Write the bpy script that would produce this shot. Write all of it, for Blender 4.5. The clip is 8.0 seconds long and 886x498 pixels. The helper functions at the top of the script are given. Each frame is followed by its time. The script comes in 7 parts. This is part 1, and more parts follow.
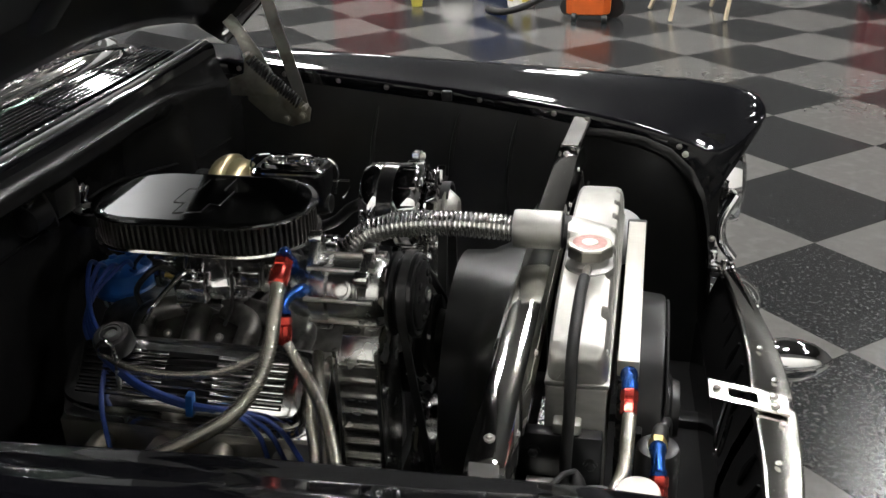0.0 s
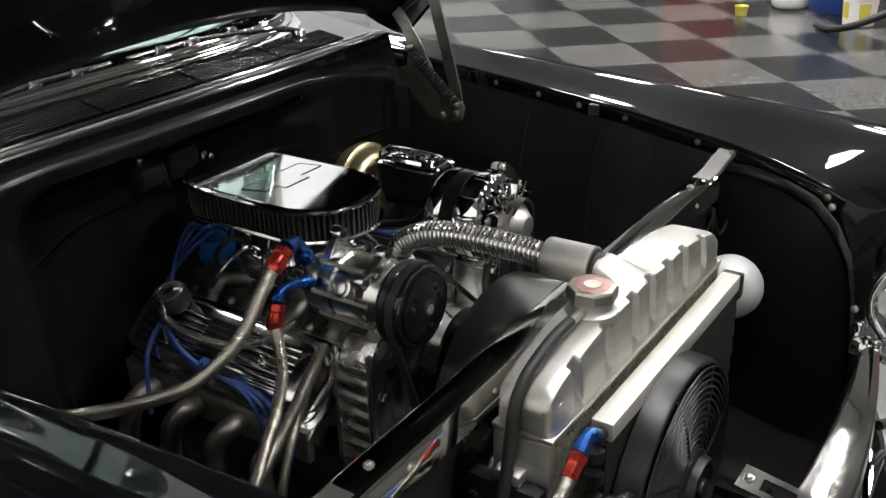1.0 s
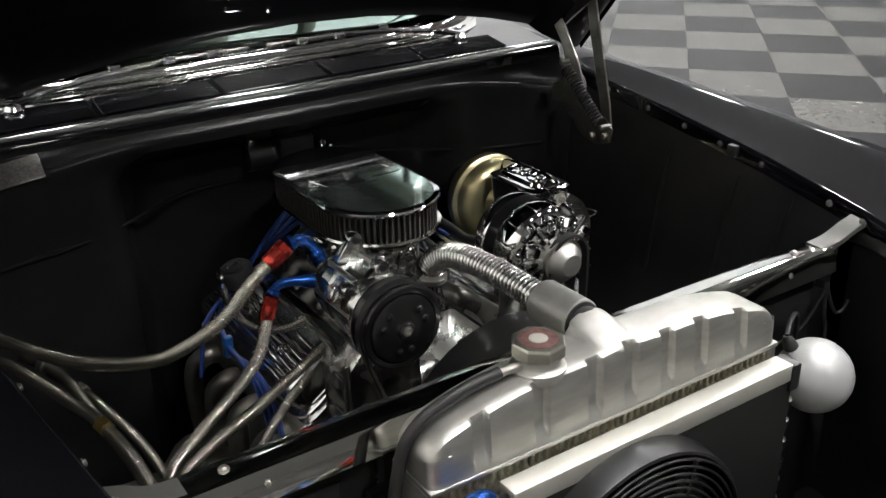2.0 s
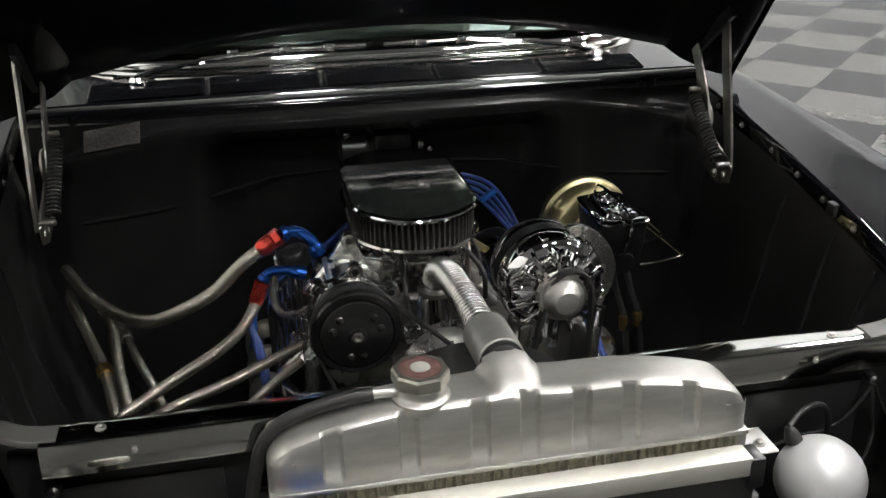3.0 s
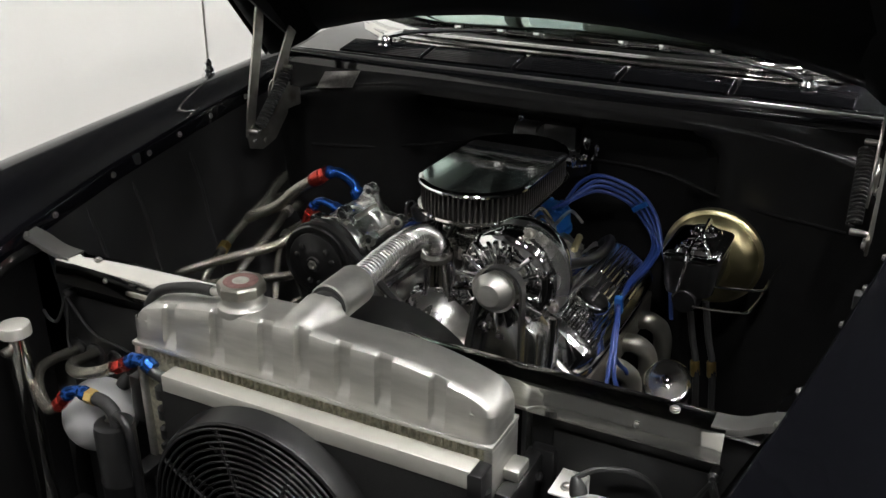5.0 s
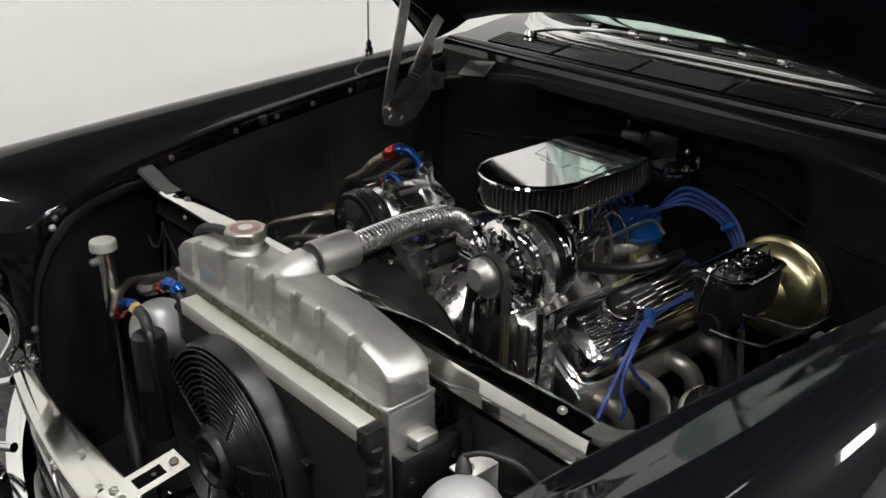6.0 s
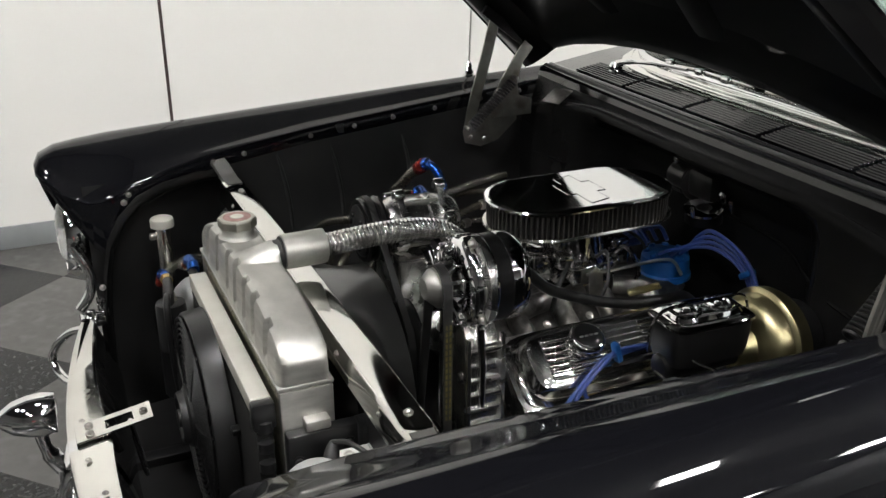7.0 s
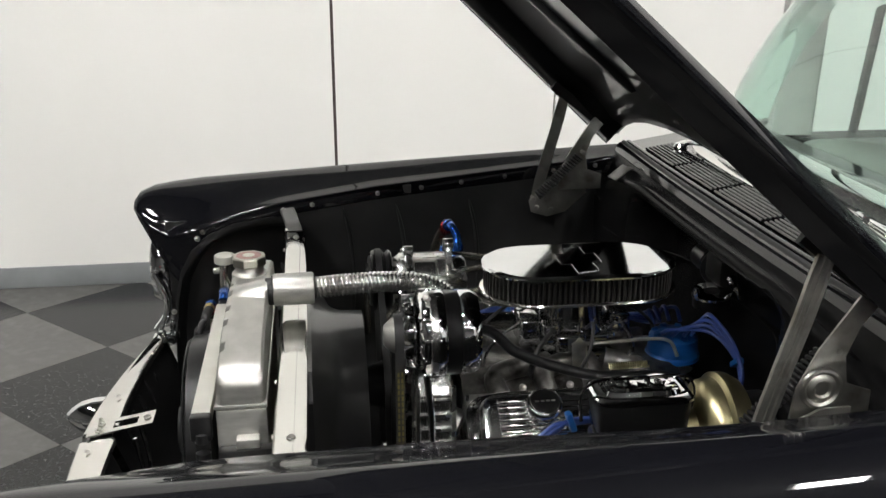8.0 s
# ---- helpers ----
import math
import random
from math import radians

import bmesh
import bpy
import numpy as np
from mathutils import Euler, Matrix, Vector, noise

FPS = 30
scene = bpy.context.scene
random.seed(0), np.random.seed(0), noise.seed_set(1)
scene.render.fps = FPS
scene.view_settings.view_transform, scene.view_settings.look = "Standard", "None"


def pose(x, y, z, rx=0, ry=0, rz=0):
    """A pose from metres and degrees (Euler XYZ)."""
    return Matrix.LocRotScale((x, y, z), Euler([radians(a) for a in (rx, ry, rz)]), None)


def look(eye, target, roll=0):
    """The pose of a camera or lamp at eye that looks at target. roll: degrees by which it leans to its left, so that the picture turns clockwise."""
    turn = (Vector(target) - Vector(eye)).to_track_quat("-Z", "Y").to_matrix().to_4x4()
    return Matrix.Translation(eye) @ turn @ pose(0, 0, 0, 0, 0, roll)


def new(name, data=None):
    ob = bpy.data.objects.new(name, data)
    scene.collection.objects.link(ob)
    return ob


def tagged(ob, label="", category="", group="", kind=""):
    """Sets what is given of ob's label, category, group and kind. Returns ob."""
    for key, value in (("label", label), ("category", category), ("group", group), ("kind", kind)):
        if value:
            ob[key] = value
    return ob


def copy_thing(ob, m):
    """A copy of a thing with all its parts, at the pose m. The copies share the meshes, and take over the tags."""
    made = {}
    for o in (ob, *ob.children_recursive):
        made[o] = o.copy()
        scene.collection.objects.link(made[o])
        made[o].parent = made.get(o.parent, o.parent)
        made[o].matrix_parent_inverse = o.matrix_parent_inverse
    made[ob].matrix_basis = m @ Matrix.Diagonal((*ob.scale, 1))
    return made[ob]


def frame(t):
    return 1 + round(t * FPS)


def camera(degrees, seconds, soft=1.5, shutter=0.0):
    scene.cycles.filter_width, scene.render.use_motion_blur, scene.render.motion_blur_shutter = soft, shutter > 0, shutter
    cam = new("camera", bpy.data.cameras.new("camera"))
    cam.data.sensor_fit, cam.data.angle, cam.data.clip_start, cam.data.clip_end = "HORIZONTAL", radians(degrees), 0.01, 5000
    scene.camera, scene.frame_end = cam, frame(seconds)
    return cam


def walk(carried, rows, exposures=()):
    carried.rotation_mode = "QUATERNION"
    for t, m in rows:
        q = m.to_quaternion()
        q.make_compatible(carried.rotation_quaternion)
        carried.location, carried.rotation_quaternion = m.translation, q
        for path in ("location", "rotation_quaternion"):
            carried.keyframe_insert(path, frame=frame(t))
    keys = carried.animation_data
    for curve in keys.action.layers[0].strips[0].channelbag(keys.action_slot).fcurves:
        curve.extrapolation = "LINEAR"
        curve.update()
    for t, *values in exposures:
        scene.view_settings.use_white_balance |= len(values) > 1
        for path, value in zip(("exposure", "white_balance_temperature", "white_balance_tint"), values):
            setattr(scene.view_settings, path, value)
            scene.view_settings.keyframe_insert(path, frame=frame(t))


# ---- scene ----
cam = camera(49.6, 8.0)
PATH = [
    (0, (0.0, -1.42, 1.551), (-0.396, 0.342, 0.693), -1.9),
    (0.5, (0.22, -1.329, 1.547), (-0.514, 0.325, 0.695), -2.1),
    (1, (0.423, -1.176, 1.537), (-0.611, 0.315, 0.694), -1.8),
    (1.5, (0.599, -0.987, 1.535), (-0.706, 0.278, 0.701), -1.6),
    (3, (0.9, -0.292, 1.532), (-0.888, 0.089, 0.721), -0.7),
    (3.5, (0.951, -0.04, 1.535), (-0.881, 0.038, 0.735), -0.5),
    (4, (0.97, 0.208, 1.535), (-0.85, -0.015, 0.736), -0.3),
    (4.5, (0.956, 0.463, 1.544), (-0.795, -0.064, 0.734), -0.2),
    (6, (0.641, 1.175, 1.543), (-0.568, -0.195, 0.73), 0.0),
    (6.5, (0.456, 1.371, 1.548), (-0.527, -0.171, 0.739), -0.0),
    (7, (0.249, 1.537, 1.558), (-0.497, -0.152, 0.792), -0.0),
    (7.5, (0.025, 1.669, 1.563), (-0.494, -0.131, 0.864), -0.1),
    (8, (-0.208, 1.779, 1.563), (-0.468, -0.104, 0.941), 0.0),
]
walk(cam, [(t, look(eye, target, roll)) for t, eye, target, roll in PATH], [(0.0, 0.2), (1.5, 0.24), (3.5, 0.3), (4.5, 0.17), (6.0, -0.1), (8.0, 0.0)])


# ---- light and air ----
world = bpy.data.worlds.new("showroom_air")
scene.world = world
world.use_nodes = True
world.node_tree.nodes["Background"].inputs[0].default_value = (0.9, 0.95, 1.0, 1)
world.node_tree.nodes["Background"].inputs[1].default_value = 0.02
LIGHT = 190.0


# ---- materials ----
def mat(name, color, rough=0.5, metal=0.0, coat=0.0, noise_amt=0.0, noise_scale=40.0, bump=0.0, bump_scale=200.0,
        rough_var=0.0, stretch=None, emit=0.0, spec=0.5, random_amt=0.0, stain=None, stain_scale=6.0):
    m = bpy.data.materials.new(name)
    m.use_nodes = True
    nt = m.node_tree
    b = nt.nodes["Principled BSDF"]
    b.inputs["Base Color"].default_value = (*color, 1)
    b.inputs["Roughness"].default_value = rough
    b.inputs["Metallic"].default_value = metal
    b.inputs["Coat Weight"].default_value = coat
    b.inputs["Coat Roughness"].default_value = 0.03
    b.inputs["Specular IOR Level"].default_value = spec
    if emit:
        b.inputs["Emission Color"].default_value = (*color, 1)
        b.inputs["Emission Strength"].default_value = emit
    geo = nt.nodes.new("ShaderNodeTexCoord")
    vec = geo.outputs["Object"]
    if stretch:
        mp = nt.nodes.new("ShaderNodeMapping")
        mp.inputs["Scale"].default_value = stretch
        nt.links.new(vec, mp.inputs["Vector"])
        vec = mp.outputs["Vector"]

    def tex(scale, detail=4.0):
        n = nt.nodes.new("ShaderNodeTexNoise")
        n.inputs["Scale"].default_value = scale
        n.inputs["Detail"].default_value = detail
        nt.links.new(vec, n.inputs["Vector"])
        return n.outputs["Fac"]

    def ramp(fac, lo, hi, a=0.3, z=0.7):
        r = nt.nodes.new("ShaderNodeMapRange")
        r.inputs["From Min"].default_value, r.inputs["From Max"].default_value = a, z
        r.inputs["To Min"].default_value, r.inputs["To Max"].default_value = lo, hi
        nt.links.new(fac, r.inputs["Value"])
        return r.outputs["Result"]

    col = None
    if noise_amt or random_amt or stain:
        hsv = nt.nodes.new("ShaderNodeHueSaturation")
        hsv.inputs["Color"].default_value = (*color, 1)
        if noise_amt:
            nt.links.new(ramp(tex(noise_scale), 1 - noise_amt, 1 + noise_amt), hsv.inputs["Value"])
        col = hsv.outputs["Color"]
        if random_amt:
            oi = nt.nodes.new("ShaderNodeObjectInfo")
            h2 = nt.nodes.new("ShaderNodeHueSaturation")
            nt.links.new(col, h2.inputs["Color"])
            nt.links.new(ramp(oi.outputs["Random"], 1 - random_amt, 1 + random_amt, 0, 1), h2.inputs["Value"])
            col = h2.outputs["Color"]
        if stain:
            mx = nt.nodes.new("ShaderNodeMix")
            mx.data_type = "RGBA"
            nt.links.new(ramp(tex(stain_scale, 6.0), 0, 1, 0.52, 0.72), mx.inputs[0])
            nt.links.new(col, mx.inputs[6])
            mx.inputs[7].default_value = (*stain, 1)
            col = mx.outputs[2]
        nt.links.new(col, b.inputs["Base Color"])
    if rough_var:
        nt.links.new(ramp(tex(noise_scale * 0.6), max(0.02, rough - rough_var), rough + rough_var), b.inputs["Roughness"])
    if bump:
        bn = nt.nodes.new("ShaderNodeBump")
        bn.inputs["Strength"].default_value = bump
        bn.inputs["Distance"].default_value = 0.002
        nt.links.new(tex(bump_scale), bn.inputs["Height"])
        nt.links.new(bn.outputs["Normal"], b.inputs["Normal"])
    return m


def braid_material(name, color):
    """Woven steel: two diagonal sets of ribs over the hose's own length and girth."""
    m = mat(name, color, 0.26, 0.95)
    nt = m.node_tree
    b = nt.nodes["Principled BSDF"]
    uv = nt.nodes.new("ShaderNodeUVMap")
    outs = []
    for sx, sy in ((330.0, 13.0), (330.0, -13.0)):
        mp = nt.nodes.new("ShaderNodeVectorMath")
        mp.operation = "DOT_PRODUCT"
        mp.inputs[1].default_value = (sx, sy, 0)
        nt.links.new(uv.outputs[0], mp.inputs[0])
        fr = nt.nodes.new("ShaderNodeMath")
        fr.operation = "PINGPONG"
        fr.inputs[1].default_value = 0.5
        nt.links.new(mp.outputs["Value"], fr.inputs[0])
        outs.append(fr.outputs[0])
    mul = nt.nodes.new("ShaderNodeMath")
    mul.operation = "MULTIPLY"
    nt.links.new(outs[0], mul.inputs[0])
    nt.links.new(outs[1], mul.inputs[1])
    # Shade painted into the weave: colour darkens in the gaps, brightens on the ribs.
    rp = nt.nodes.new("ShaderNodeMapRange")
    rp.inputs["From Max"].default_value = 0.2
    rp.inputs["To Min"].default_value = 0.22
    rp.inputs["To Max"].default_value = 1.45
    nt.links.new(mul.outputs[0], rp.inputs["Value"])
    hs = nt.nodes.new("ShaderNodeHueSaturation")
    hs.inputs["Color"].default_value = (*color, 1)
    nt.links.new(rp.outputs["Result"], hs.inputs["Value"])
    nt.links.new(hs.outputs["Color"], b.inputs["Base Color"])
    bp = nt.nodes.new("ShaderNodeBump")
    bp.inputs["Strength"].default_value = 1.0
    bp.inputs["Distance"].default_value = 0.0016
    nt.links.new(mul.outputs[0], bp.inputs["Height"])
    nt.links.new(bp.outputs["Normal"], b.inputs["Normal"])
    return m


M = {}
M["paint"] = mat("black_gloss_paint", (0.0030, 0.0031, 0.0042), 0.35, 0, 0.72, noise_amt=0.15, noise_scale=3, spec=0.02)
M["cowl_gloss"] = mat("black_polished_cowl_paint", (0.0035, 0.0036, 0.0044), 0.14, 0, 0.7, noise_amt=0.15, noise_scale=5, bump=0.02, bump_scale=12, spec=0.2)
M["inner"] = mat("black_satin_inner_panel", (0.014, 0.014, 0.0143), 0.34, 0, 0, noise_amt=0.35, noise_scale=8, bump=0.02, bump_scale=30, rough_var=0.06, spec=0.35)
M["under"] = mat("black_hood_underside", (0.004, 0.004, 0.0044), 0.4, 0, 0.45, noise_amt=0.3, noise_scale=6, spec=0.05)
M["alu"] = mat("brushed_aluminium", (0.53, 0.525, 0.495), 0.46, 1.0, noise_amt=0.12, noise_scale=14, rough_var=0.02, stretch=(2, 1, 6))
M["alu_cast"] = mat("cast_aluminium", (0.60, 0.60, 0.58), 0.3, 1.0, noise_amt=0.15, noise_scale=40, bump=0.25, bump_scale=260, rough_var=0.1)
M["alu_polish"] = mat("polished_cast_aluminium", (0.62, 0.62, 0.60), 0.25, 1.0, noise_amt=0.10, noise_scale=30, bump=0.012, bump_scale=60, rough_var=0.04)
M["cap_metal"] = mat("tarnished_cap_aluminium", (0.42, 0.41, 0.36), 0.34, 1.0, noise_amt=0.15, noise_scale=40)
M["cover_metal"] = mat("polished_cover_chrome", (0.78, 0.78, 0.77), 0.15, 1.0, noise_amt=0.06, noise_scale=30, bump=0.03, bump_scale=60, rough_var=0.05)
M["bar"] = mat("mirror_polished_bar", (0.68, 0.675, 0.64), 0.07, 1.0, noise_amt=0.05, noise_scale=5)
M["strap"] = mat("dull_steel_strap", (0.09, 0.089, 0.085), 0.5, 0.6, noise_amt=0.12, noise_scale=20)
M["mirror"] = mat("mirror_polished_lid", (0.76, 0.77, 0.77), 0.06, 1.0, noise_amt=0.04, noise_scale=12, rough_var=0.02)
M["alu_dull"] = mat("dull_aluminium_strip", (0.60, 0.59, 0.54), 0.48, 0.75, noise_amt=0.06, noise_scale=18, bump=0.03, bump_scale=90)
M["polish"] = mat("polished_stainless", (0.72, 0.71, 0.67), 0.13, 1.0, noise_amt=0.05, noise_scale=9, bump=0.02, bump_scale=30, rough_var=0.04)
M["tube"] = mat("bright_flexible_tube", (0.72, 0.72, 0.70), 0.22, 1.0)
M["chrome"] = mat("chrome_plate", (0.80, 0.80, 0.80), 0.05, 1.0, bump=0.015, bump_scale=40)
M["chrome_worn"] = mat("chrome_engine_part", (0.72, 0.72, 0.72), 0.1, 1.0, noise_amt=0.12, noise_scale=60, bump=0.15, bump_scale=90)
M["chrome_dented"] = mat("bright_wavy_trim", (0.78, 0.77, 0.74), 0.07, 1.0, bump=0.12, bump_scale=22)
M["zinc"] = mat("yellow_zinc_plate", (0.58, 0.52, 0.30), 0.3, 1.0, noise_amt=0.15, noise_scale=20, bump=0.04, bump_scale=60)
M["brass"] = mat("brass_fitting", (0.62, 0.44, 0.16), 0.3, 1.0, noise_amt=0.1)
M["plastic"] = mat("black_plastic", (0.007, 0.007, 0.0072), 0.34, spec=0.3, noise_amt=0.25, noise_scale=60, bump=0.08, bump_scale=300)
M["black_metal"] = mat("black_painted_metal", (0.009, 0.009, 0.0095), 0.30, 0, 0, noise_amt=0.3, noise_scale=30, bump=0.06, bump_scale=120)
M["glossblack"] = mat("gloss_black_metal", (0.006, 0.006, 0.0062), 0.4, 0, 0.8, spec=0.1)
M["firewall"] = mat("black_firewall_paint", (0.010, 0.010, 0.0102), 0.24, 0, 0.0, noise_amt=0.25, noise_scale=6, bump=0.03, bump_scale=9, spec=0.07)
M["cast_dark"] = mat("dark_oily_casting", (0.17, 0.165, 0.155), 0.38, 0.9, noise_amt=0.4, noise_scale=35, bump=0.3, bump_scale=140, rough_var=0.1, stain=(0.03, 0.027, 0.024), stain_scale=25)
M["fan"] = mat("black_moulded_plastic", (0.010, 0.010, 0.0103), 0.34, spec=0.35, noise_amt=0.2, noise_scale=60, bump=0.04, bump_scale=200)
M["shroud"] = mat("dull_black_sheet", (0.008, 0.008, 0.008), 0.32, 0, 0.5, noise_amt=0.25, noise_scale=20, bump=0.05, bump_scale=80)
M["rubber"] = mat("black_rubber", (0.012, 0.012, 0.012), 0.55, noise_amt=0.25, noise_scale=50, bump=0.1, bump_scale=250)
# Dark folds and lighter crests: the pleats' shading is put into two greys.
M["pleat"] = mat("filter_gauze_shaded", (0.015, 0.0145, 0.014), 0.6, 0.1, noise_amt=0.2, noise_scale=220, bump=0.3, bump_scale=900)
M["pleat_edge"] = mat("filter_pleat_lit", (0.042, 0.040, 0.038), 0.42, 0.4, noise_amt=0.2, noise_scale=150)
M["blue"] = mat("blue_anodised", (0.014, 0.07, 0.28), 0.24, 0.85, noise_amt=0.1, noise_scale=50)
M["red"] = mat("red_anodised", (0.52, 0.06, 0.045), 0.24, 0.85, noise_amt=0.1, noise_scale=50)
# Red greyed in the colour itself, for the reflections that wash it out.
M["redprint"] = mat("reflection_paled_red_print", (0.34, 0.19, 0.175), 0.4, 0.85, noise_amt=0.25, noise_scale=120)
M["wire_blue"] = mat("blue_silicone_wire", (0.022, 0.050, 0.21), 0.4, noise_amt=0.1, noise_scale=60)
M["cap_blue"] = mat("blue_plastic_cap", (0.008, 0.085, 0.30), 0.4, noise_amt=0.12, noise_scale=40, bump=0.04)
M["braid"] = braid_material("braided_stainless", (0.68, 0.65, 0.56))
M["steel"] = mat("bare_steel", (0.46, 0.45, 0.42), 0.34, 1.0, noise_amt=0.2, noise_scale=60, bump=0.08)
M["dark_bolt"] = mat("tarnished_bolt", (0.20, 0.19, 0.18), 0.32, 0.9, noise_amt=0.3, noise_scale=200)
M["hinge"] = mat("worn_bare_steel", (0.42, 0.41, 0.375), 0.34, 0.95, noise_amt=0.2, noise_scale=25, bump=0.1, bump_scale=90, stain=(0.14, 0.12, 0.095), stain_scale=14)
M["header"] = mat("silver_ceramic_coating", (0.46, 0.445, 0.40), 0.36, 0.9, noise_amt=0.2, noise_scale=12)
M["orange_silicone"] = mat("orange_sealant", (0.45, 0.09, 0.015), 0.5, noise_amt=0.2)
M["core"] = mat("radiator_fins", (0.52, 0.50, 0.40), 0.42, 0.85, noise_amt=0.35, noise_scale=120, bump=0.5, bump_scale=400)
M["finblack"] = mat("black_condenser_fins", (0.010, 0.010, 0.010), 0.7, 0.0, spec=0.15, noise_amt=0.3, noise_scale=300, bump=0.6, bump_scale=600)
M["grey_can"] = mat("satin_grey_enamel", (0.40, 0.405, 0.405), 0.4, 0.3, 0.0, noise_amt=0.05, noise_scale=12)
M["white_tag"] = mat("off_white_paint", (0.72, 0.71, 0.68), 0.5, noise_amt=0.06)
M["yellow_print"] = mat("yellow_ink", (0.085, 0.07, 0.018), 0.6, noise_amt=0.4, noise_scale=150)
M["tile_light"] = mat("light_grey_vinyl_tile", (0.080, 0.079, 0.075), 0.22, 0, 0, spec=0.3, noise_amt=0.06, noise_scale=30, random_amt=0.05, stain=(0.10, 0.099, 0.095), stain_scale=14)
M["tile_dark"] = mat("charcoal_vinyl_tile", (0.011, 0.0115, 0.012), 0.22, 0, 0, spec=0.27, noise_amt=0.4, noise_scale=70, random_amt=0.15, stain=(0.052, 0.052, 0.0515), stain_scale=75)
M["joint"] = mat("floor_joint", (0.09, 0.09, 0.087), 0.6, noise_amt=0.2)
M["wall"] = mat("white_wall_panel", (0.72, 0.712, 0.682), 0.5, 0, 0, noise_amt=0.025, noise_scale=1.2, bump=0.03, bump_scale=30)
M["wall_far"] = mat("grey_showroom_wall", (0.055, 0.055, 0.054), 0.6, noise_amt=0.08, noise_scale=1.0)
M["wall_pale"] = mat("pale_reflector_wall", (0.46, 0.47, 0.48), 0.6, noise_amt=0.05, noise_scale=0.8)
M["wall_dark"] = mat("dark_reflection_dimmer", (0.03, 0.03, 0.03), 0.7, noise_amt=0.1, noise_scale=1.0)
M["seam"] = mat("dark_panel_seam", (0.035, 0.02, 0.018), 0.6, noise_amt=0.2)
M["base"] = mat("grey_vinyl_baseboard", (0.20, 0.21, 0.215), 0.4, noise_amt=0.08, noise_scale=8)
M["ceiling"] = mat("plain_ceiling", (0.035, 0.035, 0.035), 0.85, noise_amt=0.1, noise_scale=2)
M["lamp"] = mat("fluorescent_diffuser", (1.0, 0.985, 0.96), 0.5, emit=LIGHT)
M["lampbox"] = mat("white_enamel", (0.75, 0.75, 0.73), 0.4)
M["orange"] = mat("orange_plastic", (0.62, 0.12, 0.02), 0.38, noise_amt=0.08, noise_scale=10)
M["bluebin"] = mat("blue_plastic", (0.02, 0.055, 0.22), 0.4, noise_amt=0.1, noise_scale=8)
M["yellow"] = mat("yellow_plastic", (0.55, 0.48, 0.08), 0.42, noise_amt=0.1, noise_scale=8)
M["pale_blue"] = mat("pale_blue_plastic", (0.42, 0.52, 0.72), 0.4, noise_amt=0.06, noise_scale=20)
M["pale_wood"] = mat("bare_pine", (0.45, 0.38, 0.26), 0.6, noise_amt=0.12, noise_scale=12, stretch=(6, 6, 1))
M["redcloth"] = mat("red_enamel", (0.30, 0.015, 0.02), 0.3, noise_amt=0.1, noise_scale=8)
M["pillar"] = mat("pale_grey_trim", (0.34, 0.34, 0.32), 0.5, noise_amt=0.08, noise_scale=14)
M["interior"] = mat("grey_interior_trim", (0.17, 0.17, 0.155), 0.6, noise_amt=0.1, noise_scale=14, bump=0.05)

glass = bpy.data.materials.new("green_tinted_glass")
glass.use_nodes = True
_b = glass.node_tree.nodes["Principled BSDF"]
_b.inputs["Base Color"].default_value = (0.66, 0.84, 0.77, 1)
_b.inputs["Roughness"].default_value = 0.0
_b.inputs["Transmission Weight"].default_value = 1.0
_b.inputs["IOR"].default_value = 1.45
M["glass"] = glass
lens_glass = bpy.data.materials.new("clear_lens_glass")
lens_glass.use_nodes = True
_b = lens_glass.node_tree.nodes["Principled BSDF"]
_b.inputs["Base Color"].default_value = (0.95, 0.95, 0.94, 1)
_b.inputs["Roughness"].default_value = 0.08
_b.inputs["Transmission Weight"].default_value = 1.0
_b.inputs["IOR"].default_value = 1.5
M["lens_glass"] = lens_glass


# ---- mesh tools ----
V = Vector


def catmull(pts, n=8):
    """A smooth line through the points."""
    p = [V(q) for q in pts]
    p = [2 * p[0] - p[1]] + p + [2 * p[-1] - p[-2]]
    out = []
    for i in range(1, len(p) - 2):
        for k in range(n):
            t = k / n
            a, b, c, d = p[i - 1], p[i], p[i + 1], p[i + 2]
            out.append(0.5 * (2 * b + (c - a) * t + (2 * a - 5 * b + 4 * c - d) * t * t + (3 * b - a - 3 * c + d) * t ** 3))
    out.append(p[-2])
    return out


def loft(bm, rows, closed=False, cap=False):
    """Skins rows of points, each as long as the next."""
    vs = [[bm.verts.new(q) for q in r] for r in rows]
    n = len(rows[0])
    for a, b in zip(vs, vs[1:]):
        for j in range(n if closed else n - 1):
            k = (j + 1) % n
            bm.faces.new((a[j], a[k], b[k], b[j]))
    if cap:
        bm.faces.new(vs[0][::-1])
        bm.faces.new(vs[-1])
    return vs


def box(bm, lo, hi, bevel=0.0, seg=2, m=None):
    """A box from corner lo to corner hi, with rounded edges; m turns it."""
    x0, y0, z0 = lo
    x1, y1, z1 = hi
    c = [(x0, y0, z0), (x1, y0, z0), (x1, y1, z0), (x0, y1, z0), (x0, y0, z1), (x1, y0, z1), (x1, y1, z1), (x0, y1, z1)]
    v = [bm.verts.new((m @ V(q)) if m else q) for q in c]
    f = [bm.faces.new([v[i] for i in q]) for q in ((3, 2, 1, 0), (4, 5, 6, 7), (0, 1, 5, 4), (1, 2, 6, 5), (2, 3, 7, 6), (3, 0, 4, 7))]
    if bevel:
        bmesh.ops.bevel(bm, geom=list({e for q in f for e in q.edges}), offset=bevel, segments=seg, profile=0.5, affect="EDGES")
    return bm


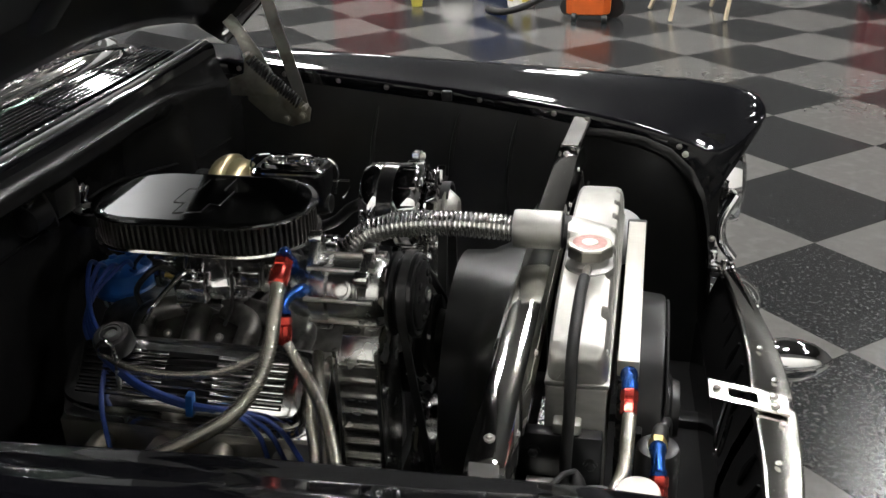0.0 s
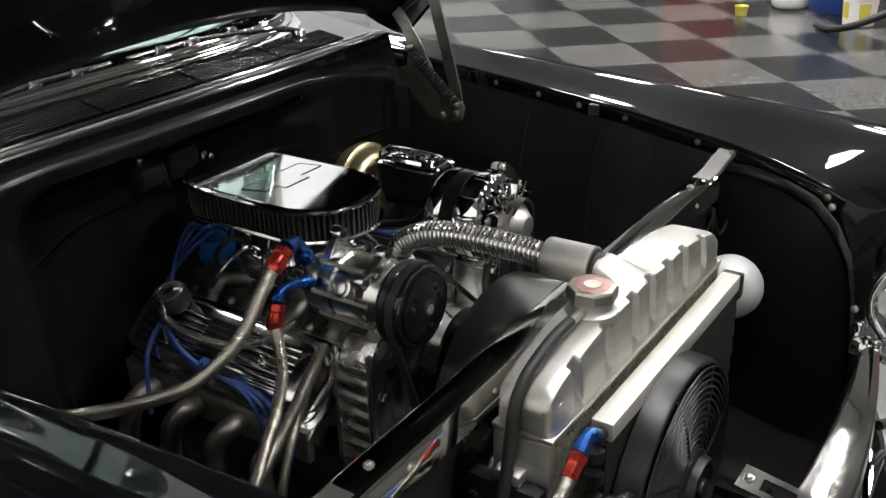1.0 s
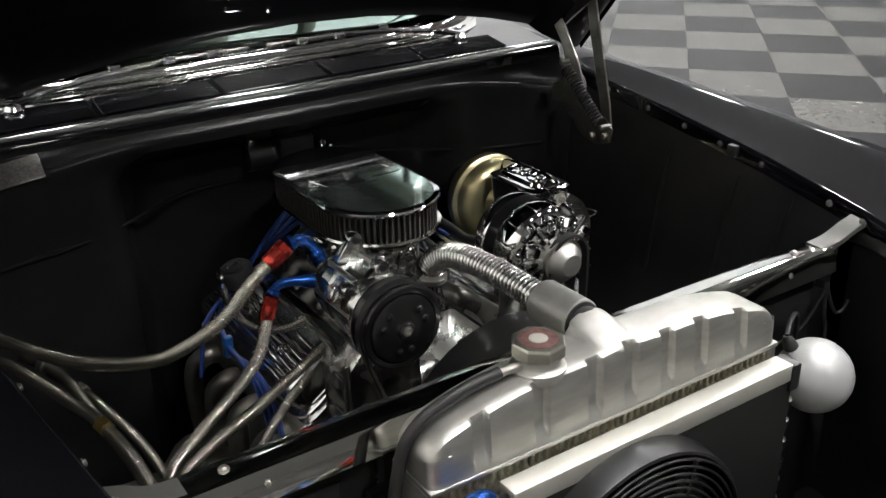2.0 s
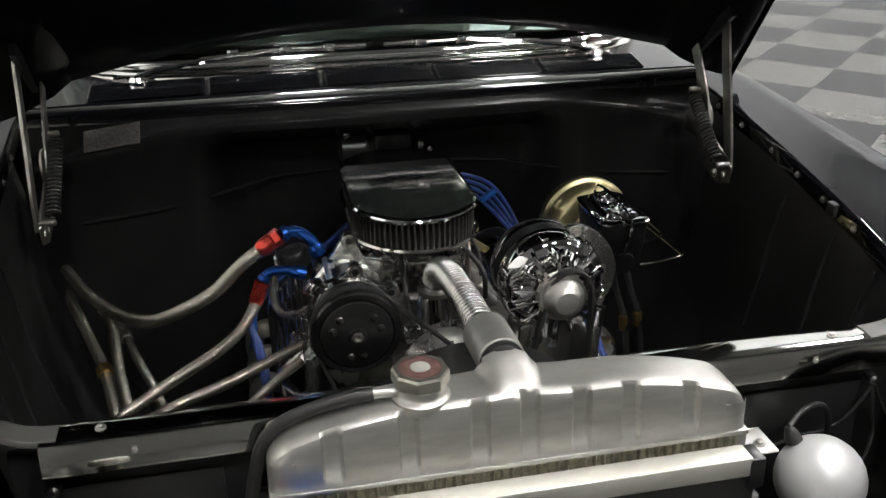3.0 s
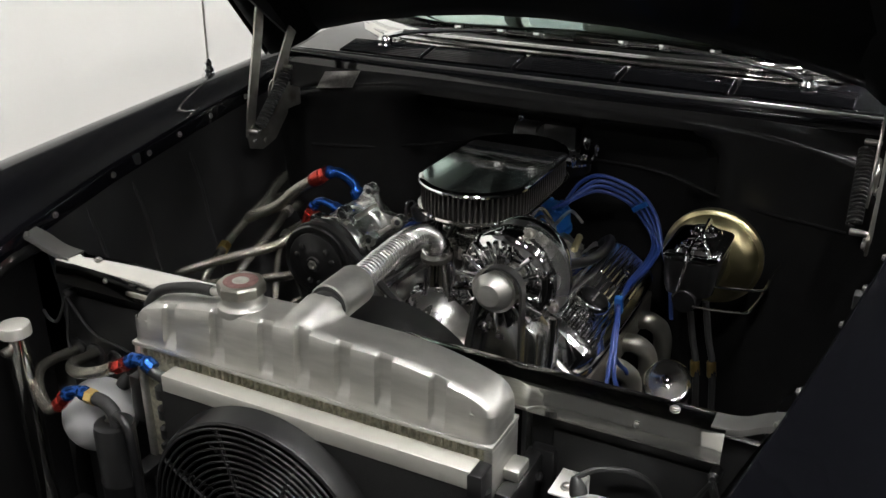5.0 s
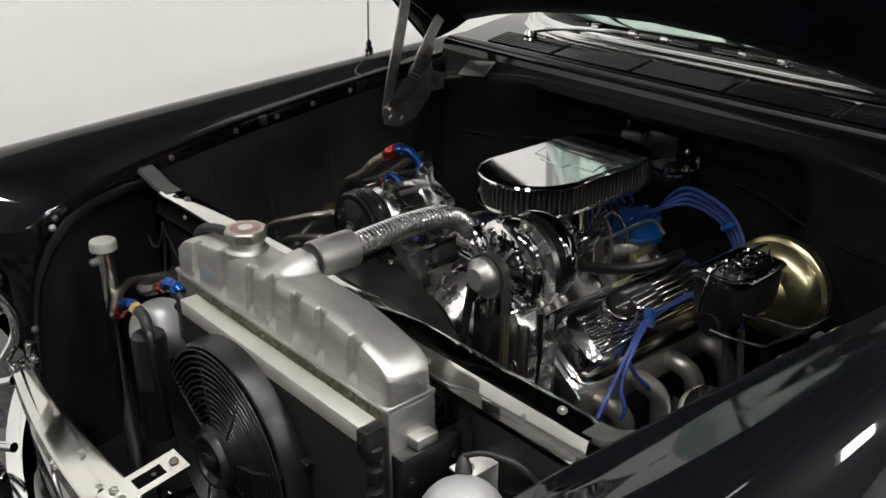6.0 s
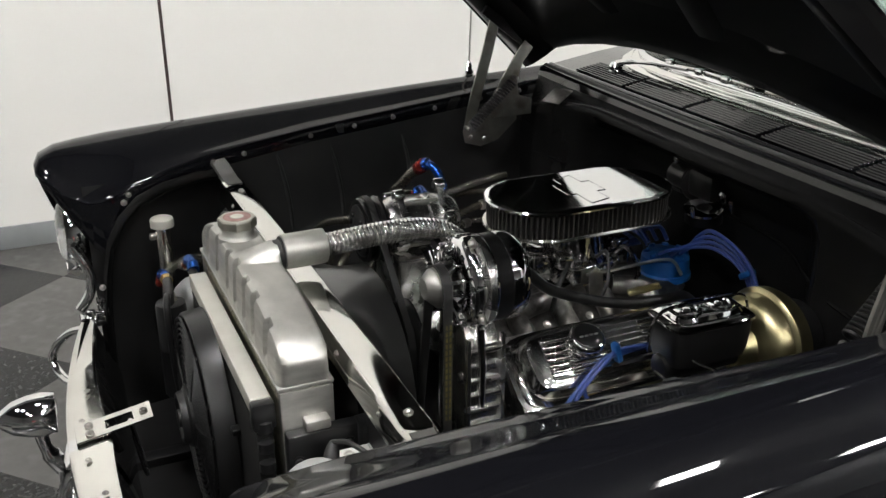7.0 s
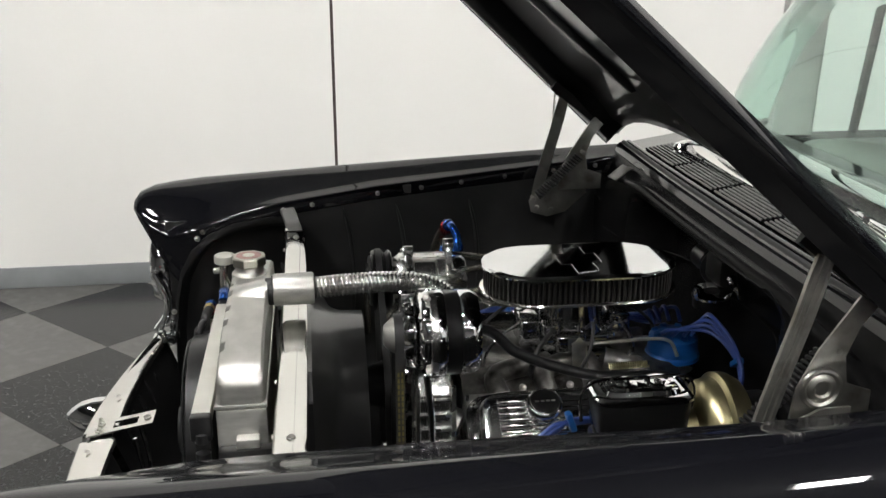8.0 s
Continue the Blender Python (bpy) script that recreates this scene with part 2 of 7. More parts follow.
def sweep(bm, pts, r, seg=14, cap=True, flat=1.0, closed=False):
    """A round bar along points; r is one radius or one for each point. Writes length and girth into the UV map."""
    pts = [V(q) for q in pts]
    n = len(pts)
    rr = r if isinstance(r, (list, tuple)) else [r] * n
    uvl = bm.loops.layers.uv.verify()
    t0 = (pts[1] - pts[0]).normalized()
    up = V((0, 0, 1)) if abs(t0.z) < 0.9 else V((1, 0, 0))
    side = t0.cross(up).normalized()
    rings, s, dist = [], 0.0, [0.0]
    for i, p in enumerate(pts):
        if closed:
            t = (pts[(i + 1) % n] - pts[i - 1]).normalized()
        else:
            t = (pts[min(i + 1, n - 1)] - pts[max(i - 1, 0)]).normalized()
        side = (side - t * side.dot(t)).normalized()
        o = t.cross(side)
        rings.append([bm.verts.new(p + (side * math.cos(a) * flat + o * math.sin(a)) * rr[i]) for a in [math.tau * k / seg for k in range(seg)]])
        if i:
            s += (p - pts[i - 1]).length
            dist.append(s)
    pairs = [(i, i + 1) for i in range(n - 1)] + ([(n - 1, 0)] if closed else [])
    for i, j in pairs:
        for k in range(seg):
            q = (k + 1) % seg
            f = bm.faces.new((rings[i][k], rings[i][q], rings[j][q], rings[j][k]))
            for lp, (u, w) in zip(f.loops, ((dist[i], k / seg), (dist[i], (k + 1) / seg), (dist[j] if j else s, (k + 1) / seg), (dist[j] if j else s, k / seg))):
                lp[uvl].uv = (u, w)
    if cap and not closed:
        bm.faces.new(rings[0][::-1])
        bm.faces.new(rings[-1])
    return bm


def lathe(bm, at, axis, profile, seg=28, phase=0.0):
    """Turns a profile of (radius, distance along the axis) round the axis."""
    at, ax = V(at), V(axis).normalized()
    up = V((0, 0, 1)) if abs(ax.z) < 0.9 else V((1, 0, 0))
    s = ax.cross(up).normalized()
    o = s.cross(ax)
    rows = []
    for r, h in profile:
        rows.append([at + ax * h + (s * math.cos(a) + o * math.sin(a)) * max(r, 1e-4) for a in [phase + math.tau * k / seg for k in range(seg)]])
    loft(bm, rows, closed=True, cap=True)
    return bm


def prism(bm, outline, m, depth, bevel=0.0):
    """A plate: a flat outline in the xy plane of m, as thick as depth."""
    a = [bm.verts.new(m @ V((x, y, 0))) for x, y in outline]
    b = [bm.verts.new(m @ V((x, y, depth))) for x, y in outline]
    n = len(a)
    f = [bm.faces.new(a[::-1]), bm.faces.new(b)]
    for i in range(n):
        f.append(bm.faces.new((a[i], a[(i + 1) % n], b[(i + 1) % n], b[i])))
    if bevel:
        bmesh.ops.bevel(bm, geom=list({e for q in f for e in q.edges}), offset=bevel, segments=2, profile=0.5, affect="EDGES")
    return bm


def bolt(bm, at, axis, r=0.007, h=0.006):
    """A bolt's washer and six-sided head with a domed middle."""
    lathe(bm, at, axis, [(r * 1.45, 0), (r * 1.45, h * 0.25), (r * 1.1, h * 0.3)], 14)
    lathe(bm, at, axis, [(r, h * 0.25), (r, h * 0.9), (r * 0.8, h * 1.1), (r * 0.3, h * 1.2)], 6)
    return bm


def B():
    return bmesh.new()


def thing(name, at, label, category, group="", kind=""):
    return tagged(new_empty(name, at), label, category, group, kind)


def new_empty(name, at):
    e = new(name)
    e.empty_display_size = 0.05
    e.location = at
    return e


def base_of(ob):
    while ob.parent:
        ob = ob.parent
    return V(ob.location)


def mesh_of(name, bm, material, off=V((0, 0, 0)), smooth=True, angle=38):
    bmesh.ops.recalc_face_normals(bm, faces=bm.faces)
    if off.length:
        bmesh.ops.translate(bm, verts=bm.verts, vec=-off)
    me = bpy.data.meshes.new(name)
    bm.to_mesh(me)
    bm.free()
    me.materials.append(material)
    if smooth:
        me.polygons.foreach_set("use_smooth", [True] * len(me.polygons))
        me.set_sharp_from_angle(angle=radians(angle))
    return me


def part(name, bm, material, parent, label="", smooth=True, angle=38):
    """Links a bmesh, in world places, as one mesh under a thing or under a part."""
    ob = new(name, mesh_of(name, bm, material, base_of(parent), smooth, angle))
    ob.parent = parent
    return tagged(ob, label)


def single(name, bm, material, at, label, category, group="", kind="", angle=38):
    """A thing that is one mesh."""
    ob = new(name, mesh_of(name, bm, material, V(at), True, angle))
    ob.location = at
    return tagged(ob, label, category, group, kind)


def lerp_table(tab, x):
    """Values between the rows of a table, by its first column, gently eased."""
    if x <= tab[0][0]:
        return tab[0][1:]
    for a, b in zip(tab, tab[1:]):
        if x <= b[0]:
            t = (x - a[0]) / (b[0] - a[0])
            return tuple(p + (q - p) * t for p, q in zip(a[1:], b[1:]))
    return tab[-1][1:]


# ---- the showroom ----
WALL_Y, CEIL = -2.65, 6.5
bm = B()
box(bm, (-9, -2.9, -0.2), (9, 13, -0.004))
floor = single("floor", bm, M["joint"], (0, 0, 0), "checkered grey and charcoal vinyl tile floor, waxed", "floor", kind="structure")
TOP = 3.4
bm = B()
box(bm, (-9, WALL_Y - 0.15, 0), (-0.322, WALL_Y, TOP))
box(bm, (-0.308, WALL_Y - 0.15, 0), (9, WALL_Y, TOP))
south = single("wall_south", bm, M["wall"], (0, WALL_Y, 0), "plain white wall panels with a dark seam", "wall", kind="structure")
# Unseen dark band above the white panels, added to dim reflections in the paint.
bm = B()
box(bm, (-9, WALL_Y - 0.15, TOP), (9, WALL_Y - 0.004, CEIL))
part("upper_wall", bm, M["wall_dark"], south, "unseen dark band above the wall, added to dim reflections")
bm = B()
box(bm, (-0.3225, WALL_Y - 0.15, 0.0), (-0.3075, WALL_Y - 0.003, TOP))
single("trim", bm, M["seam"], (-0.315, WALL_Y, 0), "thin dark upright joint between wall panels", "trim", kind="structure")
bm = B()
box(bm, (-9, WALL_Y, 0.0), (9, WALL_Y + 0.012, 0.10), 0.003)
single("baseboard", bm, M["base"], (0, WALL_Y, 0), "grey vinyl baseboard along the white wall", "baseboard", kind="structure")
# The west wall is unseen: pale and drawn in to reflect in the lid.
for nm, lo, hi in (("wall_north", (-9, 13, 0), (9, 13.15, CEIL)), ("wall_west", (-7.55, -2.8, 0), (-7.4, 13.15, CEIL)), ("wall_east", (9, -2.8, 0), (9.15, 13.15, CEIL))):
    bm = B()
    box(bm, lo, hi)
    single(nm, bm, M["wall_pale"] if nm == "wall_west" else M["wall_far"], lo, "unseen pale wall, added to reflect in polished parts" if nm == "wall_west" else "plain dark grey showroom wall", "wall", kind="structure")
bm = B()
box(bm, (-9.15, -2.8, CEIL), (9.15, 13.15, CEIL + 0.15))
single("ceiling", bm, M["ceiling"], (0, 0, CEIL), "plain grey showroom ceiling", "ceiling", kind="structure")


def ceiling_light(x, y):
    t = thing("ceiling_light", (x, y, CEIL), "square white ceiling light panel, switched on", "light", "rows of ceiling lights")
    b1 = B()
    box(b1, (x - 0.29, y - 0.29, CEIL - 0.09), (x + 0.29, y + 0.29, CEIL - 0.002), 0.01)
    part("housing", b1, M["lampbox"], t)
    b1 = B()
    box(b1, (x - 0.25, y - 0.25, CEIL - 0.115), (x + 0.25, y + 0.25, CEIL - 0.092), 0.008)
    part("diffuser", b1, M["lamp"], t, "glowing white diffuser")
    return t


first = ceiling_light(0.0, 0.0)
first.location = (-3.2, 2.0, CEIL)
for cx in (-6.0, -3.2, -0.7, 3.4):
    for cy in (2.0, 5.5, 9.0):
        if (cx, cy) != (-3.2, 2.0):
            copy_thing(first, pose(cx, cy, CEIL))
for cx in (0.3, 4.2):
    copy_thing(first, pose(cx, 0.1, CEIL))


# ---- the car's body ----
LIP = [(-1.6, 0.760, 1.000), (-1.10, 0.745, 0.985), (-0.72, 0.722, 0.957), (-0.37, 0.672, 0.935), (-0.12, 0.632, 0.910), (0.0, 0.606, 0.892), (0.09, 0.585, 0.868)]
CREST = [(-1.6, 0.83, 1.015), (-1.10, 0.82, 1.000), (-0.80, 0.81, 0.988), (-0.30, 0.79, 0.968), (0.09, 0.765, 0.950), (0.16, 0.755, 0.944), (0.21, 0.745, 0.937), (0.245, 0.732, 0.924), (0.258, 0.72, 0.906)]
OUTER = [(-1.6, 0.93, 0.28), (-0.80, 0.93, 0.28), (-0.10, 0.915, 0.30), (0.09, 0.895, 0.42), (0.16, 0.875, 0.56), (0.21, 0.845, 0.70), (0.245, 0.80, 0.82), (0.258, 0.745, 0.885)]
NOSE_IN = [(0.09, 0.585, 0.868, 0.80), (0.13, 0.588, 0.850, 0.70), (0.16, 0.60, 0.845, 0.735), (0.21, 0.635, 0.862, 0.815), (0.245, 0.675, 0.888, 0.865), (0.258, 0.700, 0.897, 0.893)]


def lip_at(x):
    return lerp_table(LIP, x)


def fender(s, label):
    t = thing("front_fender", (-0.4, s * 0.8, 0.28), label, "fender", "pair of front fenders")
    rows = []
    xs = [-1.55, -1.3, -1.1, -0.95, -0.8, -0.65, -0.5, -0.37, -0.25, -0.12, -0.03, 0.045, 0.09, 0.13, 0.16, 0.185, 0.21, 0.23, 0.245, 0.254, 0.258]
    for x in xs:
        cy, cz = lerp_table(CREST, x)
        oy, oz = lerp_table(OUTER, x)
        if x <= 0.09:
            ly, lz = lip_at(x)
            bz = lz - 0.034 if x < 0.05 else lz - 0.05
            by = ly - 0.004
        else:
            ly, lz, bz = lerp_table(NOSE_IN, x)
            by = ly + 0.006
        w = oy - cy
        # an S from the flat gutter edge up to the flat crest, fading to a plain round at the nose
        curl = min(1.0, max(0.0, (0.15 - x) / 0.15))
        rise = []
        for u in (0.12, 0.24, 0.36, 0.5, 0.64, 0.78, 0.9):
            f = curl * (0.56 * u + 0.44 * u * u * (3 - 2 * u)) + (1 - curl) * (1.75 * u - 0.75 * u * u)
            rise.append((ly + 0.006 + (cy - ly - 0.006) * u, lz + (cz - lz) * f))
        row = [(by, bz), (ly - 0.002, lz - 0.010), (ly + 0.001, lz - 0.002), (ly + 0.006, lz)] + rise + [
            (cy, cz), (cy + w * 0.30, cz - (cz - oz) * 0.011), (cy + w * 0.56, cz - (cz - oz) * 0.032),
            (cy + w * 0.78, cz - (cz - oz) * 0.060), (cy + w * 0.92, cz - (cz - oz) * 0.095), (cy + w * 0.99, cz - (cz - oz) * 0.160), (oy, cz - (cz - oz) * 0.40), (oy - 0.01, oz)]
        rows.append([(x, s * y, z) for y, z in row])
    b = B()
    loft(b, rows)
    b.faces.new([b.verts.new(q) for q in rows[-1]])
    bmesh.ops.remove_doubles(b, verts=b.verts, dist=0.0004)
    part("fender_skin", b, M["paint"], t, "deep glossy black paint", angle=60)
    # the inner apron under the lip
    rows = []
    for x in [-1.0, -0.85, -0.7, -0.55, -0.4, -0.28, -0.16]:
        ly, lz = lip_at(x)
        rows.append([(x, s * (ly - 0.002), lz - 0.028), (x, s * (ly - 0.006), lz - 0.05), (x, s * (ly - 0.018), lz - 0.12), (x, s * (ly - 0.03), 0.72), (x, s * (ly - 0.055), 0.62), (x, s * (ly - 0.10), 0.52), (x, s * (ly - 0.18), 0.42), (x, s * (ly - 0.20), 0.28)])
    b = B()
    loft(b, rows)
    apron = part("apron", b, M["inner"], t, "satin black inner apron", angle=60)
    for k, x0 in enumerate((-0.62, -0.42, -0.28)):
        b = B()
        pts = []
        for j in range(9):
            z = 0.885 - j * 0.045
            x = x0 - 0.012 * j + 0.0016 * j * j
            ly, lz = lip_at(x)
            drop = max(0.0, 0.72 - z)
            pts.append((x, s * (ly - 0.006 - 0.018 * min(1, (lz - z) / 0.2) - drop * 0.28), z))
        line = catmull(pts, 3)
        sweep(b, line, [0.001 + 0.006 * math.sin(math.pi * i / (len(line) - 1)) ** 0.5 for i in range(len(line))], 8)
        part("rib", b, M["inner"], apron)
    for x in (-0.98, -0.86, -0.722, -0.60, -0.49, -0.372, -0.20, -0.125, 0.075):
        ly, lz = lip_at(x)
        b = B()
        bolt(b, (x, s * (ly - 0.005), lz - 0.018), (0, -s, 0.1), 0.0044, 0.004)
        part("bolt", b, M["dark_bolt"], apron)
    b = B()
    ly, lz = lip_at(-0.45)
    box(b, (-0.462, s * ly - 0.012, lz - 0.03), (-0.438, s * ly + 0.004, lz - 0.006), 0.003)
    part("rubber_bumper", b, M["rubber"], t)
    # the arch that closes the nose in front of the radiator
    rows = []
    arch = [(-0.155, 0.862), (-0.08, 0.868), (0.0, 0.858), (0.06, 0.838), (0.105, 0.80), (0.135, 0.745), (0.15, 0.68), (0.16, 0.60), (0.165, 0.45)]
    for x, z in arch:
        ly = lip_at(min(x, 0.09))[0] - (0.012 if x < 0.1 else 0.018)
        rows.append([(x, s * ly, z + 0.012), (x - 0.004, s * (ly - 0.006), z - 0.004), (x - 0.012, s * (ly + 0.004), z - 0.014), (x - 0.02, s * (ly + 0.05), z - 0.02)])
    b = B()
    loft(b, rows)
    part("nose_flange", b, M["glossblack"], t, angle=60)
    b = B()
    loft(b, [[(x, s * (lip_at(min(x, 0.09))[0] + 0.03), z) for x in (-0.16, -0.1, 0.0, 0.08, 0.17)] for z in (0.875, 0.8, 0.7, 0.55, 0.28)])
    part("nose_liner", b, M["inner"], t)
    for q in ((0.088, 0.585, 0.842), (0.158, 0.572, 0.655)):
        b = B()
        bolt(b, (q[0], s * (q[1] - 0.016), q[2]), (0, -s, 0.1), 0.005, 0.004)
        part("bolt", b, M["steel"], t)
    # headlight under the brow
    lamp = B()
    lathe(lamp, (0.13, s * 0.735, 0.735), (1, 0, 0.05), [(0.02, 0.0), (0.095, 0.01), (0.108, 0.04), (0.112, 0.07), (0.105, 0.088), (0.094, 0.088), (0.092, 0.074)], 36)
    ring = part("headlight", lamp, M["chrome"], t, "chrome headlight ring")
    lens = B()
    lathe(lens, (0.13, s * 0.735, 0.735), (1, 0, 0.05), [(0.092, 0.07), (0.085, 0.084), (0.06, 0.098), (0.03, 0.104), (0.0, 0.106)], 30)
    part("lens", lens, M["lens_glass"], ring, "clear glass lens")
    return t


fender(1, "glossy black front fender with bolted inner apron")
fender(-1, "glossy black front fender with bolted inner apron and aerial")

# aerial on the fender beside the white wall
ant = thing("aerial", (-0.884, -0.85, 0.984), "chrome whip aerial on a black fender", "antenna")
bm = B()
lathe(bm, (-0.884, -0.85, 0.976), (0, 0, 1), [(0.019, 0), (0.019, 0.006), (0.012, 0.014), (0.013, 0.022), (0.008, 0.03), (0.009, 0.038), (0.004, 0.046)], 16)
part("base", bm, M["chrome"], ant)
bm = B()
sweep(bm, [(-0.884, -0.85, 1.01), (-0.895, -0.855, 1.3), (-0.915, -0.862, 1.75)], [0.0028, 0.0022, 0.0015], 8)
part("whip", bm, M["steel"], ant)

# cowl, firewall and windscreen
cowl = thing("cowl", (-1.05, 0, 0.5), "glossy black cowl with louvred vents above a black firewall", "cowl")
ys = [-0.72 + 1.44 * k / 48 for k in range(49)]


def set_back(y):
    return -0.02 * (y / 0.7) ** 2


def drop(y):
    """How far the firewall's front edge falls away towards the fenders."""
    return 0.35 * max(0.0, abs(y) - 0.30) ** 1.7


def recess(y):
    a = min(1.0, max(0.0, (0.40 - abs(y)) / 0.10))
    return a * a * (3 - 2 * a)


rows = []
for y in ys:
    r, o = recess(y), set_back(y)
    rows.append([(x + o, y, z) for x, z in ((-0.955 - 0.095 * r, 0.30), (-0.955 - 0.095 * r, 0.62), (-0.957 - 0.095 * r, 0.88), (-0.960 - 0.085 * r, 0.93 - drop(y) * 0.8), (-0.962 - 0.03 * r, 0.958 - drop(y)), (-0.962, 0.980 - drop(y)), (-0.9635, 0.992 - drop(y)), (-0.967, 0.9985 - drop(y)), (-0.974, 1.001 - 0.95 * drop(y)), (-0.980, 0.997 - 0.85 * drop(y)), (-0.987, 0.990 - 0.7 * drop(y)), (-0.996, 0.991 - 0.5 * drop(y)), (-1.004, 0.999 - 0.25 * drop(y)), (-1.013, 1.008))])
bm = B()
loft(bm, rows)
part("firewall", bm, M["firewall"], cowl, "black painted firewall", angle=50)
for s in (1, -1):
    bm = B()
    sweep(bm, catmull([(-1.049, s * 0.02, 0.86), (-1.049, s * 0.22, 0.855), (-0.995, s * 0.35, 0.845), (-0.966, s * 0.45, 0.835), (-0.972, s * 0.62, 0.815)], 6), 0.004, 8)
    part("pressed_rib", bm, M["firewall"], cowl)
rows = []
for y in ys:
    o, c = set_back(y), 0.012 * (1 - (y / 0.72) ** 2)
    rows.append([(x + o, y, z + c * k) for x, z, k in ((-1.009, 1.0, 0), (-1.013, 1.016, 0), (-1.020, 1.024, 0.2), (-1.027, 1.024, 0.3), (-1.032, 1.014, 0.3), (-1.037, 1.023, 0.4), (-1.043, 1.030, 0.6), (-1.049, 1.030, 0.7), (-1.053, 1.026, 0.8), (-1.19, 1.048, 1), (-1.26, 1.056, 1), (-1.42, 1.06, 1))])
bm = B()
loft(bm, rows)
part("cowl_top", bm, M["cowl_gloss"], cowl, "glossy black cowl panel", angle=50)
bm = B()
sweep(bm, catmull([(-1.032 + set_back(y), y, 1.022 + 0.004 * (1 - (y / 0.72) ** 2)) for y in ys[::4]], 4), 0.0075, 10)
part("seal", bm, M["rubber"], cowl)
for blk in range(5):
    y0 = -0.594 + blk * 0.2385
    for k in range(8):
        x = -1.0585 - k * 0.0098
        bm = B()
        pts = [(x + set_back(y), y, 1.0305 + 0.00155 * k + 0.0105 * (1 - (y / 0.72) ** 2)) for y in (y0, y0 + 0.003, y0 + 0.005, y0 + 0.04, y0 + 0.08, y0 + 0.115, y0 + 0.15, y0 + 0.19, y0 + 0.225, y0 + 0.227, y0 + 0.230)]
        sweep(bm, pts, [0.0012] + [0.0036] * 9 + [0.0012], 8)
        part("slat", bm, M["cowl_gloss"], cowl)


def wind_base(y, k=0.0):
    return V((-1.20 - 0.27 * abs(y / 0.74) ** 6 - 0.06 * k - 0.15 * k * k, y * (1 - 0.10 * k), 1.066 + 0.425 * k))


bm = B()
pts = catmull([wind_base(y) for y in (-0.74, -0.66, -0.5, -0.25, 0, 0.25, 0.5, 0.66, 0.74)], 5)
sweep(bm, pts, 0.013, 10, flat=1.0)
part("windscreen_trim", bm, M["chrome"], cowl, "chrome windscreen moulding")
rows = []
for p in pts:
    rows.append([p + V(q) for q in ((0.066, 0, -0.020), (0.065, 0, -0.012), (0.061, 0, -0.0112), (0.040, 0, -0.0062), (0.036, 0, -0.0085), (0.031, 0, -0.0052), (0.012, 0, -0.0042), (0.004, 0, 0.006))])
bm = B()
loft(bm, rows)
part("reveal_strip", bm, M["chrome_dented"], cowl, "bright metal strip below the glass", angle=50)
ws = thing("windscreen", (-1.25, 0, 1.07), "curved green tinted windscreen glass", "window")
bm = B()
loft(bm, [[wind_base(-0.74 + 1.48 * j / 24, k / 6) for j in range(25)] for k in range(7)])
glass_ob = part("pane", bm, M["glass"], ws, angle=80)
glass_ob.visible_shadow = False
glass_ob.modifiers.new("thickness", "SOLIDIFY").thickness = 0.005

for s in (1, -1):
    w = thing("windscreen_wiper", (-1.125, s * 0.495, 1.05), "chrome windscreen wiper with arm and blade resting on the glass", "wiper", "pair of wipers")
    bm = B()
    lathe(bm, (-1.128, s * 0.495, 1.036), (0.05, 0, 1), [(0.022, 0), (0.022, 0.006), (0.016, 0.012), (0.018, 0.022), (0.013, 0.030), (0.004, 0.033)], 18)
    part("pivot", bm, M["chrome"], w)
    bm = B()
    sweep(bm, catmull([(-1.128, s * 0.495, 1.064), (-1.128, s * 0.44, 1.078), (-1.130, s * 0.33, 1.092), (-1.134, s * 0.22, 1.099)], 5), [0.0075] * 6 + [0.0055] * 5 + [0.0045] * 5, 8)
    part("arm", bm, M["chrome"], w)
    bm = B()
    sweep(bm, [(-1.15, s * 0.37, 1.088), (-1.148, s * 0.2, 1.10), (-1.15, s * 0.02, 1.098)], 0.0045, 8)
    blade = part("blade", bm, M["polish"], w)
    for yy in (0.30, 0.19, 0.10):
        bm = B()
        box(bm, (-1.153, s * yy - 0.012, 1.092), (-1.138, s * yy + 0.012, 1.108), 0.003)
        part("clip", bm, M["chrome"], blade)

# cabin behind the glass
cabin = thing("car_cabin", (-2.2, 0, 0.3), "black car cabin with grey interior trim and window openings", "car body")
for s in (1, -1):
    bm = B()
    loft(bm, [[(x0 + dx, s * y0, z) for dx, y0 in ((0, 0.755), (-0.115, 0.745), (-0.115, 0.715), (0, 0.725))] for x0, z in ((-1.485, 1.03), (-1.49, 1.2), (-1.50, 1.48))], closed=True, cap=True)
    part("windscreen_pillar", bm, M["pillar"], cabin, "pale grey windscreen pillar")
    bm = B()
    loft(bm, [[(x, s * y, z) for y, z in ((0.90, 0.28), (0.93, 0.6), (0.90, 0.9), (0.80, 1.0), (0.755, 1.03), (0.70, 1.02), (0.68, 0.95), (0.67, 0.4))] for x in (-1.55, -1.9, -2.5, -3.3)])
    part("door", bm, M["paint"], cabin)
    bm = B()
    box(bm, (-3.2, s * 0.655 - 0.008, 0.45), (-1.56, s * 0.655 + 0.008, 1.0), 0.004)
    part("door_trim", bm, M["interior"], cabin)
    bm = B()
    box(bm, (-2.42, s * 0.69 - 0.025, 1.02), (-2.36, s * 0.69 + 0.025, 1.50), 0.008)
    part("door_pillar", bm, M["interior"], cabin)
    bm = B()
    sweep(bm, [(-1.735, s * 0.735, 1.03), (-1.765, s * 0.71, 1.47)], 0.013, 8)
    part("vent_pillar", bm, M["black_metal"], cabin)
bm = B()
